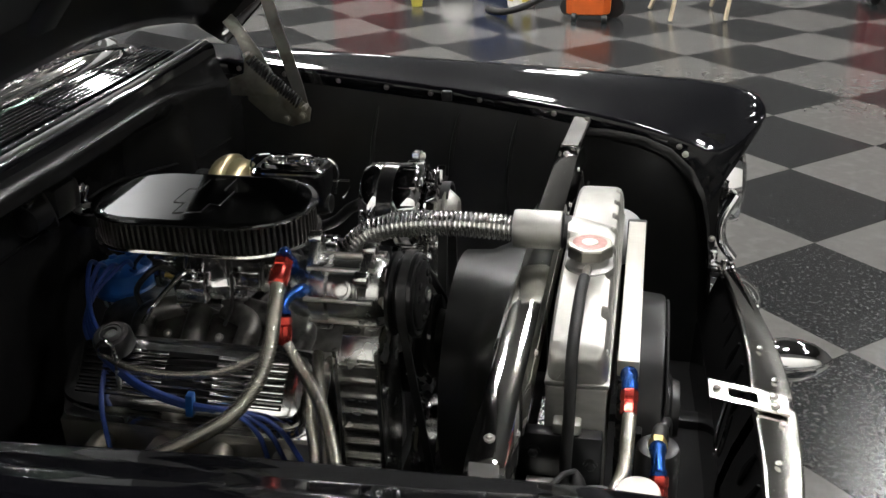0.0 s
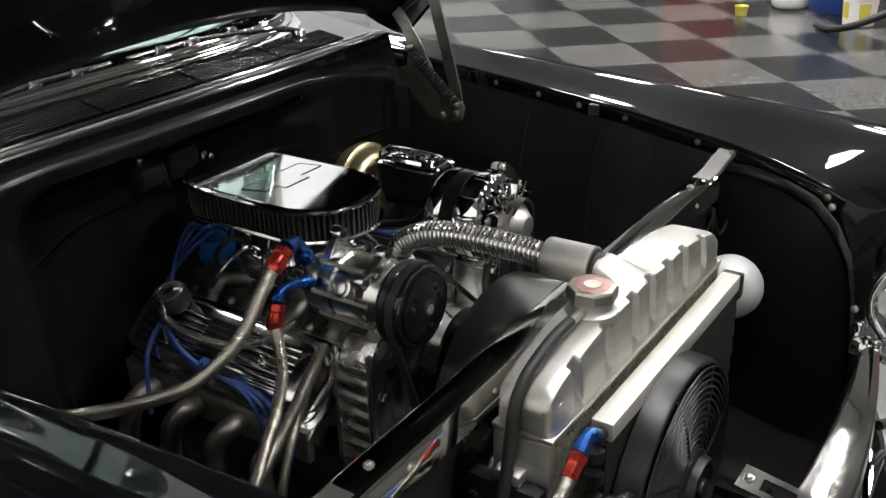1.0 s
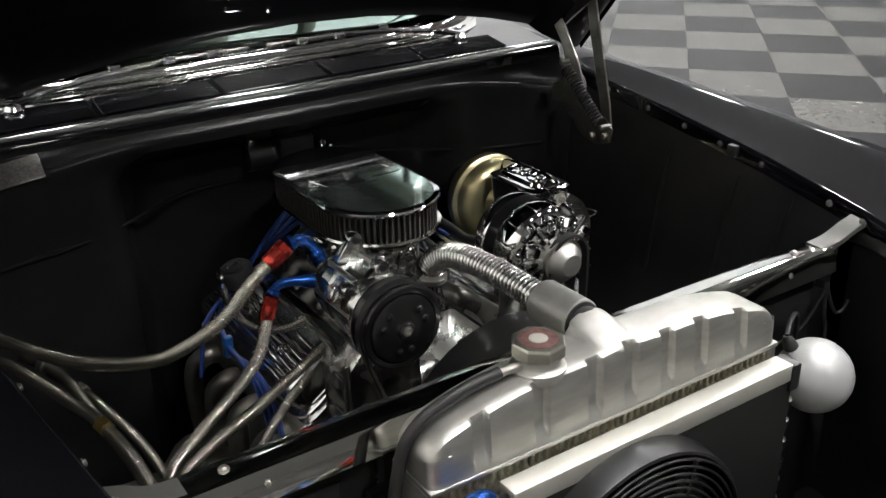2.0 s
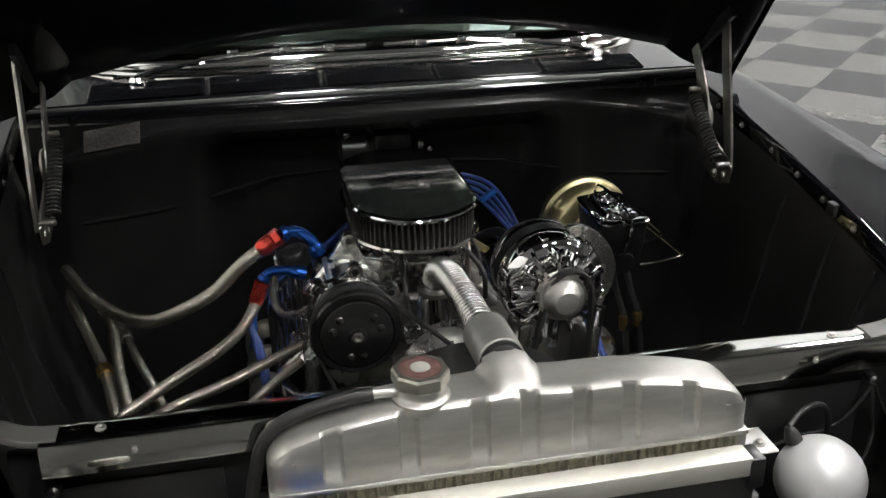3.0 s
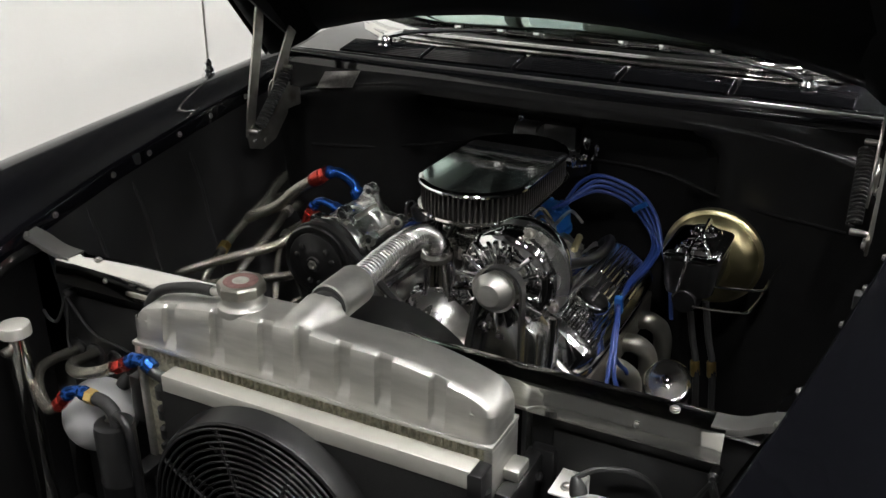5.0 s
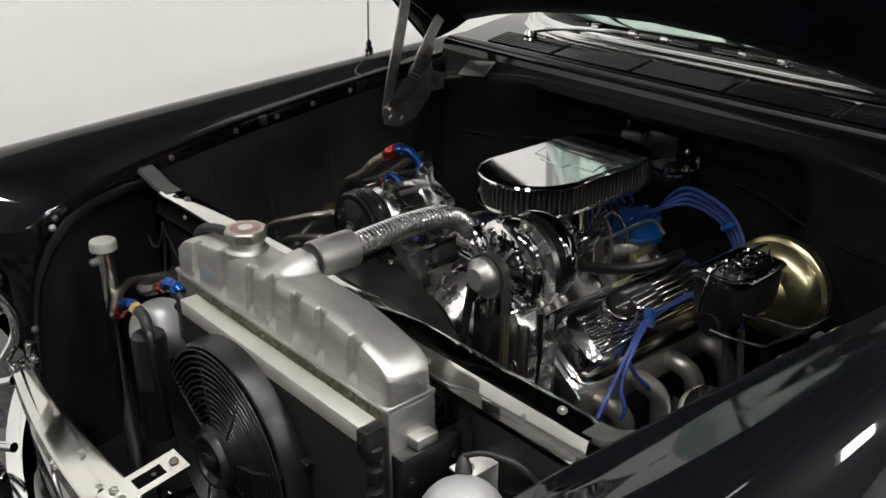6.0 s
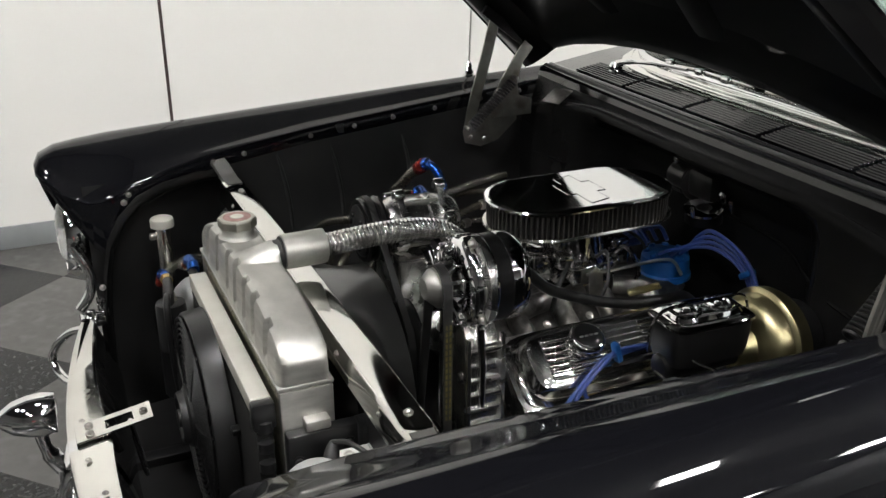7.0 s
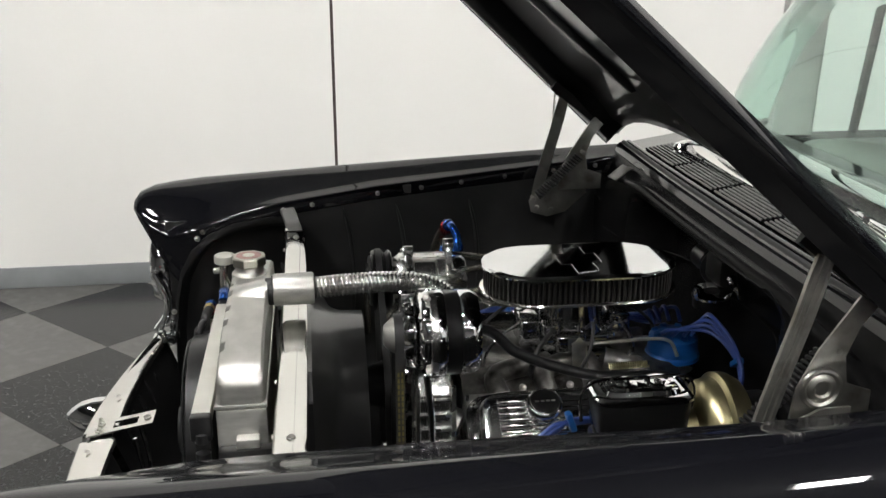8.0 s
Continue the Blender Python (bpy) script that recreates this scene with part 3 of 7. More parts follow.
loft(bm, [[(x, y, z) for y, z in ((-0.74, 1.465), (-0.72, 1.51), (-0.50, 1.555), (0, 1.575), (0.50, 1.555), (0.72, 1.51), (0.74, 1.465))] for x in (-1.515, -1.7, -2.6, -3.3)])
for s in (1, -1):
    b_ = B()
    box(b_, (-3.2, s * 0.705 - 0.016, 1.415), (-1.50, s * 0.705 + 0.016, 1.48), 0.01)
    part("roof_rail", b_, M["pillar"], cabin, "pale grey roof rail")
roof = part("roof", bm, M["paint"], cabin)
roof.modifiers.new("thickness", "SOLIDIFY").thickness = 0.03
bm = B()
box(bm, (-1.80, -0.66, 0.8), (-1.53, 0.66, 1.035), 0.03)
part("dashboard", bm, M["interior"], cabin)
bm = B()
box(bm, (-2.6, -0.6, 0.45), (-2.35, 0.6, 1.03), 0.06)
part("seat_back", bm, M["interior"], cabin)
bm = B()
box(bm, (-3.32, -0.72, 0.4), (-3.24, 0.72, 1.54), 0.02)
part("rear_panel", bm, M["interior"], cabin, "dark rear of the cabin")
bm = B()
lathe(bm, (-1.50, 0.0, 1.44), (1, 0, -0.2), [(0.002, 0), (0.06, 0.004), (0.065, 0.012), (0.05, 0.02)], 20)
part("mirror", bm, M["chrome"], cabin)

# wheels that carry the car
for wx in (-0.47, -2.95):
    for s in (1, -1):
        bm = B()
        lathe(bm, (wx, s * 0.74 - 0.09, 0.33), (0, 1, 0), [(0.19, 0.0), (0.25, 0.004), (0.31, 0.014), (0.328, 0.04), (0.33, 0.09), (0.328, 0.14), (0.31, 0.166), (0.25, 0.176), (0.19, 0.18)], 40)
        t = part("wheel", bm, M["rubber"], cabin, "black rubber tyre on a steel rim")
        bm = B()
        lathe(bm, (wx, s * 0.74, 0.33), (0, s, 0), [(0.188, -0.08), (0.188, 0.086), (0.17, 0.08), (0.14, 0.05), (0.06, 0.055), (0.05, 0.07), (0.002, 0.072)], 36)
        part("rim", bm, M["black_metal"], t)
for wx in (-0.47, -2.95):
    bm = B()
    lathe(bm, (wx, -0.70, 0.33), (0, 1, 0), [(0.03, 0), (0.035, 0.01), (0.035, 1.39), (0.03, 1.40)], 16)
    part("axle_beam", bm, M["black_metal"], cabin)

# the open hood on its hinges
UPD, NRM = V((0.735, 0, 0.678)), V((-0.678, 0, 0.735))


def half_at(u):
    return 0.80 - 0.17 * max(0.0, u)


def hood_point(u, y, lift=0.0):
    q = y / half_at(u)
    crown = 0.042 * (1 - q * q)
    rear = 0.172 * (1 - q * q) * (1 - u / 1.3)
    return V((-1.035, 0, 1.008)) + UPD * (u + rear) + NRM * (crown + lift) + V((0, y, 0))


hood = thing("hood", (-1.03, 0, 1.0), "raised black hood with satin black ribbed underside", "hood")
us = [0, 0.02, 0.06, 0.2, 0.4, 0.6, 0.8, 1.0, 1.15, 1.25, 1.29]
hs = [-1, -0.985, -0.95, -0.8, -0.6, -0.4, -0.2, 0, 0.2, 0.4, 0.6, 0.8, 0.95, 0.985, 1]


for nm, lift, m in (("outer_skin", 0.05, M["paint"]), ("inner_skin", 0.038, M["under"])):
    bm = B()
    rows = []
    for u in us:
        rows.append([hood_point(u, h * (half_at(u) - (0.020 if abs(h) == 1 else 0.0)), lift - (0.048 if abs(h) == 1 else 0.014 if abs(h) > 0.98 else 0)) for h in hs])
    loft(bm, rows)
    part(nm, bm, m, hood, angle=60)
for s in (1, -1):
    bm = B()
    rows = []
    for u in (0.0, 0.03, 0.08, 0.2, 0.5, 0.8, 1.1, 1.27):
        w = 0.16 if u < 0.1 else 0.10
        hf = half_at(u)
        rows.append([hood_point(u, s * (hf - a), l) for a, l in ((0.006, 0.03), (0.022, 0.0), (0.036, -0.010), (w * 0.6, -0.010), (w, 0.006), (w + 0.05, 0.036))])
    loft(bm, rows)
    part("side_rail", bm, M["under"], hood, angle=50)
bm = B()
loft(bm, [[hood_point(u, h * half_at(u) * 0.99, l) for h in hs] for u, l in ((-0.004, 0.046), (-0.006, 0.036), (0.004, 0.026), (0.05, 0.022), (0.11, 0.030), (0.19, 0.0375))])
part("rear_rail", bm, M["under"], hood, angle=50)
for u0, w in ((0.62, 0.10), (1.12, 0.14)):
    bm = B()
    loft(bm, [[hood_point(u0 + du, h * half_at(u0), l) for h in hs[2:-2]] for du, l in ((0, 0.0365), (0.03, 0.024), (w - 0.05, 0.024), (w, 0.0365))])
    part("cross_rail", bm, M["under"], hood, angle=50)
for s in (1, -1):
    bm = B()
    loft(bm, [[hood_point(0.14 + 1.0 * k / 8, s * (0.16 + 0.28 * k / 8 + a), l) for a, l in ((-0.05, 0.0365), (-0.02, 0.026), (0.02, 0.026), (0.05, 0.0365))] for k in range(9)])
    part("diagonal_rail", bm, M["under"], hood, angle=50)


def ribbon(b, pts, w, thick, y, ridges=True):
    """A stamped strip in an upright plane, with two pressed ridges along it."""
    pts = [V((q[0], 0, q[1])) for q in pts]
    rows = []
    for i, q in enumerate(pts):
        t = (pts[min(i + 1, len(pts) - 1)] - pts[max(i - 1, 0)]).normalized()
        n = V((t.z, 0, -t.x))
        ww = w[i] if isinstance(w, (list, tuple)) else w
        sgn = 1 if y > 0 else -1
        prof = [(-0.5, 0), (-0.46, 1), (-0.3, 1), (-0.22, 0.35), (-0.06, 0.35), (0.0, 0.8), (0.06, 0.35), (0.22, 0.35), (0.3, 1), (0.46, 1), (0.5, 0)] if ridges else [(-0.5, 0), (-0.44, 1), (0.44, 1), (0.5, 0)]
        row = [q + n * (a * ww) + V((0, y + sgn * (h * thick), 0)) for a, h in prof]
        row += [q + n * (a * ww) + V((0, y - sgn * thick * 0.4, 0)) for a in (0.5, -0.5)]
        rows.append(row)
    loft(b, rows, closed=True, cap=True)


def hood_hinge(s):
    y = s * 0.664
    up = Matrix(((1, 0, 0, 0), (0, 0, 1, y), (0, 1, 0, 0), (0, 0, 0, 1)))
    b = B()
    prism(b, [(-0.785, 0.852), (-0.778, 0.885), (-0.80, 0.905), (-0.85, 0.918), (-0.89, 0.94), (-0.935, 0.94), (-0.935, 0.90), (-0.88, 0.850), (-0.83, 0.838)], up, 0.005, 0.0015)
    t = part("hinge", b, M["hinge"], hood, "worn grey steel hinge with black coil spring")
    b = B()
    ribbon(b, [(-0.796, 0.875), (-0.808, 0.935), (-0.828, 1.01), (-0.848, 1.08), (-0.860, 1.13), (-0.868, 1.165)], [0.027, 0.030, 0.030, 0.030, 0.030, 0.026], 0.004, s * 0.668)
    part("front_arm", b, M["hinge"], t)
    b = B()
    m = Matrix(((1, 0, 0, 0), (0, 0, 1, s * 0.650), (0, 1, 0, 0), (0, 0, 0, 1)))
    prism(b, [(-0.852, 0.915), (-0.858, 0.965), (-0.884, 1.020), (-0.934, 1.095), (-0.954, 1.118), (-0.973, 1.092), (-0.941, 1.055), (-0.924, 1.010), (-0.931, 0.968), (-0.971, 0.955), (-0.971, 0.915)], m, 0.004, 0.0012)
    part("rear_arm", b, M["hinge"], t)
    b = B()
    lathe(b, (-0.893, s * 0.656, 0.965), (0, s, 0), [(0.032, 0), (0.030, 0.004), (0.026, 0.005), (0.022, 0.002), (0.018, 0.005), (0.013, 0.006), (0.010, 0.003), (0.002, 0.003)], 28)
    part("pressed_boss", b, M["hinge"], t)
    b = B()
    ribbon(b, [(-0.835, 1.192), (-0.88, 1.158), (-0.960, 1.096)], [0.024, 0.026, 0.024], 0.008, s * 0.660, False)
    part("hood_bracket", b, M["black_metal"], t)
    b = B()
    p0, p1 = V((-0.786, s * 0.640, 0.893)), V((-0.915, s * 0.632, 1.018))
    pts = []
    ax = (p1 - p0).normalized()
    sd = ax.cross(V((0, 1, 0))).normalized()
    od = ax.cross(sd)
    turns = 19
    for k in range(turns * 10 + 1):
        a = math.tau * k / 10
        pts.append(p0 + (p1 - p0) * (0.08 + 0.84 * k / (turns * 10)) + (sd * math.cos(a) + od * math.sin(a)) * 0.0115)
    sweep(b, pts, 0.0032, 6)
    part("spring", b, M["rubber"], t, "black coil spring")
    for q, r in ((p0, 0.009), (p1, 0.008)):
        b = B()
        lathe(b, (q[0], q[1] - s * 0.006, q[2]), (0, s, 0), [(r * 0.5, 0), (r * 0.7, 0.002), (r * 0.7, 0.014), (r * 0.5, 0.030)], 14)
        part("pin", b, M["steel"], t)
    for q in ((-0.918, 0.925), (-0.84, 0.858), (-0.80, 0.866)):
        b = B()
        bolt(b, (q[0], y - s * 0.001, q[1]), (0, -s, 0), 0.007, 0.006)
        part("bolt", b, M["steel"], t)
    return t


hood_hinge(1)
hood_hinge(-1)

# radiator support: polished cross bar and black baffles
sup = thing("radiator_support", (-0.16, 0, 0.4), "polished cross bar over satin black baffle panels", "radiator support")
path = [(-0.135, -0.634, 0.896), (-0.142, -0.612, 0.884), (-0.150, -0.585, 0.866), (-0.156, -0.55, 0.858), (-0.158, -0.5, 0.857), (-0.159, -0.3, 0.857), (-0.160, 0.0, 0.857), (-0.159, 0.3, 0.857), (-0.158, 0.5, 0.857), (-0.156, 0.55, 0.858), (-0.150, 0.585, 0.866), (-0.142, 0.612, 0.884), (-0.135, 0.634, 0.896)]
rows, straps = [], {1: [], -1: []}
for x, y, z in catmull(path, 4):
    if abs(y) > 0.545:
        straps[1 if y > 0 else -1].append([(x + a, y, z + b) for a, b in ((0.019, -0.007), (0.0185, -0.001), (0.017, 0.0012), (-0.017, 0.0012), (-0.0185, -0.001), (-0.019, -0.007))])
    if abs(y) > 0.575:
        continue
    rows.append([(x + a, y, z + b) for a, b in ((0.0325, -0.042), (0.0270, -0.006), (0.0240, -0.0015), (0.018, 0.0), (-0.018, 0.0), (-0.0225, -0.002), (-0.024, -0.007), (-0.024, -0.03))])
bm = B()
loft(bm, rows)
bar = part("cross_bar", bm, M["bar"], sup, "polished metal bar", angle=30)
for s in (1, -1):
    bm = B()
    loft(bm, straps[s])
    part("end_strap", bm, M["strap"], sup, "dull grey steel strap up to the fender", angle=30)
for y in (-0.5, 0.5):
    bm = B()
    bolt(bm, (-0.158, y, 0.8575), (0, 0, 1), 0.0048, 0.004)
    part("bolt", bm, M["steel"], bar)
for y in (-0.46, -0.27, 0.27, 0.46):
    bm = B()
    bolt(bm, (-0.131, y, 0.838), (1, 0, 0), 0.004, 0.004)
    part("bolt", bm, M["steel"], bar)
for s in (1, -1):
    bm = B()
    box(bm, (-0.172, s * 0.46 - 0.155, 0.30), (-0.158, s * 0.46 + 0.155, 0.835), 0.004)
    box(bm, (-0.156, s * 0.46 - 0.12, 0.45), (-0.151, s * 0.46 + 0.10, 0.78), 0.003)
    part("baffle", bm, M["inner"], sup)
bm = B()
loft(bm, [[(x, y, z) for y, z in ((-0.24, 0.84), (0.24, 0.84), (0.285, 0.80), (0.285, 0.45), (0.24, 0.42), (-0.24, 0.42), (-0.285, 0.45), (-0.285, 0.80))] for x in (-0.172, -0.19)] , closed=True)
rows = []
for x, k in ((-0.19, 0.0), (-0.225, 0.6), (-0.25, 0.9), (-0.29, 1.0), (-0.292, 1.02)):
    row = []
    for j in range(48):
        a = math.tau * j / 48
        c, sn = math.cos(a), math.sin(a)
        q = 1 / max(abs(c) / 0.285, abs(sn) / 0.205)
        r = q + (0.205 - q) * k
        row.append((x, r * c, 0.635 + r * sn))
    rows.append(row)
loft(bm, rows, closed=True)
shroud = part("fan_shroud", bm, M["shroud"], sup, "dull black sheet fan shroud", angle=40)


# ---- radiator ----
rad = thing("radiator", (-0.07, 0, 0.42), "brushed aluminium radiator with fluted top tank and faceted cap", "radiator")
bm = B()
box(bm, (-0.106, -0.292, 0.42), (-0.034, 0.292, 0.806), 0.003)
part("core", bm, M["core"], rad)
FLUTES = [-0.228, -0.137, -0.050, 0.012, 0.078, 0.142, 0.223]


def flute(y):
    d = 0.0
    for c in FLUTES:
        q = abs(y - c) / 0.0128
        if q < 1:
            d = max(d, min(1.0, (1 - q) / 0.32) ** 0.8)
    return d


def tank_top(y):
    e = max(0.0, (abs(y) - 0.268) / 0.035)
    return 0.905 + 0.005 * math.exp(-(y / 0.045) ** 2) - 0.90 * max(0.0, abs(y) - 0.10) ** 2 - 0.022 * (1 - math.sqrt(max(0.0, 1 - min(1.0, e) ** 2)))


def hump(y):
    """The round inlet boss pressed out of the tank's top."""
    q = abs(y) / 0.036
    if q < 0.90:
        return 0.019 * math.sqrt(1 - q * q)
    e = max(0.0, 1 - (q - 0.90) / 0.22)
    return 0.0083 * e


rows = []
N = 606
for k in range(N + 1):
    y = -0.303 + 0.606 * k / N
    zt = tank_top(y)
    f = flute(y)
    hp = hump(y)
    cut = 1.0 if hp < 0.011 else 0.0
    e = max(0.0, (abs(y) - 0.283) / 0.02)
    pull = 0.012 * (1 - math.sqrt(max(0.0, 1 - min(1.0, e) ** 2)))
    d = 0.0095 * f
    xf, xr = -0.029 - pull, -0.111 + pull
    rows.append([(xf + 0.002, y, 0.817), (xf, y, 0.822), (xf - d * 0.35, y, 0.829), (xf - d, y, 0.838), (xf - 0.0012 - d, y, 0.855), (xf - 0.0025 - d, y, zt - 0.022), (xf - 0.0035 - d * 0.9, y, zt - 0.011), (xf - 0.0065 - d * 0.6, y, zt - 0.0042 - 0.12 * d), (xf - 0.013 - d * 0.2, y, zt - 0.0008 + max(0.0, hp - 0.0175)), (xf - 0.022, y, zt + max(0.0, hp - 0.0140)),
                 (xf - 0.036, y, zt + max(0.0, hp - 0.0100)), (xf - 0.05, y, zt + max(0.0, hp - 0.0060)), (xr + 0.018, y, zt + max(0.0, hp - 0.002)), (xr + 0.006, y, zt - 0.0015 * cut + hp), (xr + 0.0015, y, zt - 0.006 * cut + hp), (xr, y, zt - 0.03), (xr, y, 0.817)])
bm = B()
loft(bm, rows, cap=True)
tank = part("top_tank", bm, M["alu"], rad, "brushed aluminium tank with pressed flutes", angle=32)
bm = B()
box(bm, (-0.114, -0.305, 0.809), (-0.0255, 0.305, 0.8165), 0.002)
part("seam_flange", bm, M["alu"], rad)
bm = B()
pts = []
for k in range(49):
    y = -0.289 + 0.012 * k
    pts += [(-0.040, y), (-0.029, y + 0.0012), (-0.0275, y + 0.003), (-0.029, y + 0.0048), (-0.040, y + 0.006)]
rows = [[(x, y, 0.791) for x, y in pts], [(x, y, 0.8085) for x, y in pts]]
loft(bm, rows)
part("fin_edge", bm, M["core"], rad, "dull brass-coloured fin edges", smooth=False)
for s in (1, -1):
    bm = B()
    box(bm, (-0.113, s * 0.298 - 0.007, 0.40), (-0.028, s * 0.298 + 0.007, 0.8085), 0.004)
    side = part("side_plate", bm, M["alu"], rad)
    bm = B()
    box(bm, (-0.15, s * 0.318 - 0.012, 0.66), (-0.03, s * 0.318 + 0.012, 0.745), 0.004)
    box(bm, (-0.158, s * 0.318 - 0.006, 0.60), (-0.14, s * 0.318 + 0.03, 0.75), 0.004)
    brk = part("mount_bracket", bm, M["black_metal"], rad)
    bm = B()
    box(bm, (-0.10, s * 0.316 - 0.012, 0.745), (-0.06, s * 0.316 + 0.012, 0.763), 0.004)
    part("foot", bm, M["alu"], rad)
    for q in ((-0.125, 0.715), (-0.045, 0.70)):
        bm = B()
        bolt(bm, (q[0], s * 0.330, q[1]), (0, s, 0), 0.007, 0.006)
        part("bolt", bm, M["black_metal"], brk)
bm = B()
lathe(bm, (-0.105, 0.0, 0.9035), (-1, 0, 0), [(0.026, 0), (0.027, 0.003), (0.027, 0.03)], 32)
part("inlet_neck", bm, M["rubber"], rad, "black rubber joint")
bm = B()
lathe(bm, (-0.069, -0.115, 0.893), (0, 0, 1), [(0.036, 0), (0.037, 0.006), (0.036, 0.013), (0.031, 0.016), (0.029, 0.019), (0.029, 0.026), (0.032, 0.028), (0.032, 0.03)], 32)
neck = part("filler_neck", bm, M["alu"], rad)
bm = B()
sweep(bm, [(-0.069, -0.14, 0.912), (-0.071, -0.165, 0.912), (-0.072, -0.178, 0.911)], [0.007, 0.006, 0.0075], 10)
part("overflow_spigot", bm, M["alu"], neck)
cap = B()
lathe(cap, (-0.069, -0.115, 0.922), (0, 0, 1), [(0.033, 0.0), (0.0355, 0.003), (0.0355, 0.0165), (0.0335, 0.0195), (0.028, 0.0200)], 8, phase=0.25)
hexcap = part("cap", cap, M["cap_metal"], rad, "machined eight-sided radiator cap", angle=25)
bm = B()
lathe(bm, (-0.069, -0.115, 0.9416), (0, 0, 1), [(0.0255, 0.0), (0.0255, 0.0007), (0.0125, 0.0008), (0.0125, 0.0)], 32)
part("printed_ring", bm, M["redprint"], hexcap, "red printed ring, paled in colour for washing reflections")
bm = B()
lathe(bm, (-0.069, -0.115, 0.9416), (0, 0, 1), [(0.012, 0.0), (0.012, 0.0014), (0.009, 0.002), (0.006, 0.001), (0.001, 0.0008)], 24)
part("button", bm, M["alu_dull"], hexcap)
bm = B()
sweep(bm, catmull([(-0.072, -0.172, 0.911), (-0.074, -0.205, 0.908), (-0.075, -0.245, 0.899), (-0.076, -0.283, 0.884), (-0.077, -0.307, 0.858), (-0.077, -0.318, 0.82), (-0.077, -0.328, 0.77), (-0.079, -0.341, 0.70), (-0.08, -0.342, 0.5)], 6), 0.0085, 12)
part("overflow_hose", bm, M["rubber"], rad, "black rubber overflow hose")

# ---- top hose: flexible chrome tube with two cuffs ----
hose = thing("radiator_hose", (-0.3, 0, 0.86), "flexible corrugated chrome radiator hose with smooth metal cuffs", "hose")
bm = B()
lathe(bm, (-0.116, 0.0, 0.9065), (-1, -0.02, 0.0), [(0.0295, 0.004), (0.0315, 0.0055), (0.0315, 0.078), (0.0305, 0.0815), (0.0275, 0.083), (0.0225, 0.083), (0.0215, 0.08)], 40)
part("cuff", bm, M["alu"], hose, "brushed metal cuff")
bm = B()
lathe(bm, (-0.1165, 0.0, 0.9065), (-1, -0.02, 0.0), [(0.027, 0.0), (0.0290, 0.001), (0.0290, 0.004)], 32)
part("seal_ring", bm, M["rubber"], hose, "black rubber seal ring")
line = catmull([(-0.198, -0.002, 0.906), (-0.25, -0.004, 0.909), (-0.32, -0.007, 0.910), (-0.385, -0.010, 0.905), (-0.430, -0.012, 0.893), (-0.462, -0.013, 0.872), (-0.478, -0.013, 0.848)], 60)
dist = [0.0]
for a, b in zip(line, line[1:]):
    dist.append(dist[-1] + (b - a).length)
pitch = 0.0080
fine, radii = [], []
steps = int(dist[-1] / (pitch / 10))
j = 0
for k in range(steps + 1):
    d = dist[-1] * k / steps
    while j < len(dist) - 2 and dist[j + 1] < d:
        j += 1
    t = (d - dist[j]) / max(1e-9, dist[j + 1] - dist[j])
    fine.append(line[j].lerp(line[j + 1], t))
    radii.append(0.0218 - 0.0050 * math.exp(-((d / pitch % 1.0 - 0.5) / 0.17) ** 2))
bm = B()
sweep(bm, fine, radii, 26)
part("corrugated_tube", bm, M["tube"], hose, "chrome corrugated tube", angle=80)
bm = B()
lathe(bm, (-0.474, -0.013, 0.860), (-0.45, 0, -0.9), [(0.0225, 0.0), (0.0262, 0.002), (0.0262, 0.018), (0.025, 0.026), (0.02, 0.026)], 28)
part("end_cuff", bm, M["chrome"], hose)

# ---- condenser, fan and the hardware in front ----
cond = thing("condenser", (0.0, 0.04, 0.45), "black air-conditioning condenser with bare aluminium top rail", "condenser")
bm = B()
box(bm, (-0.018, -0.213, 0.774), (0.014, 0.292, 0.802), 0.0025)
part("top_rail", bm, M["alu_dull"], cond, "dull aluminium rail")
bm = B()
box(bm, (-0.016, -0.222, 0.42), (0.010, 0.300, 0.774), 0.002)
part("fin_core", bm, M["finblack"], cond)
for s, y in ((1, 0.302), (-1, -0.228)):
    for k in range(9):
        bm = B()
        z = 0.76 - k * 0.036
        lathe(bm, (-0.003, y, z - 0.012), (0, 0, 1), [(0.006, 0), (0.013, 0.003), (0.013, 0.02), (0.006, 0.023)], 12)
        part("tube_bend", bm, M["black_metal"], cond)
bm = B()
box(bm, (-0.02, 0.288, 0.755), (0.016, 0.31, 0.80), 0.004)
part("end_block", bm, M["black_metal"], cond)

FX, FY, FZ, FR = 0.058, -0.028, 0.602, 0.188
fan = thing("electric_fan", (FX, FY, FZ), "black plastic electric cooling fan with ringed guard", "fan")
bm = B()
lathe(bm, (FX - 0.044, FY, FZ), (1, 0, 0), [(FR - 0.002, 0.0), (FR + 0.006, 0.0), (FR + 0.003, 0.030), (FR + 0.001, 0.036), (FR - 0.003, 0.038), (FR - 0.006, 0.036), (FR - 0.006, 0.030), (FR - 0.005, 0.0)], 64)
part("shroud_ring", bm, M["fan"], fan)
for k in range(13):
    r = 0.060 + k * 0.0101
    bm = B()
    sweep(bm, [(FX + 0.004 - 0.006 * (r / FR) ** 2, FY + r * math.cos(a), FZ + r * math.sin(a)) for a in [math.tau * j / 56 for j in range(56)]], 0.0021, 6, closed=True)
    part("guard_ring", bm, M["fan"], fan)
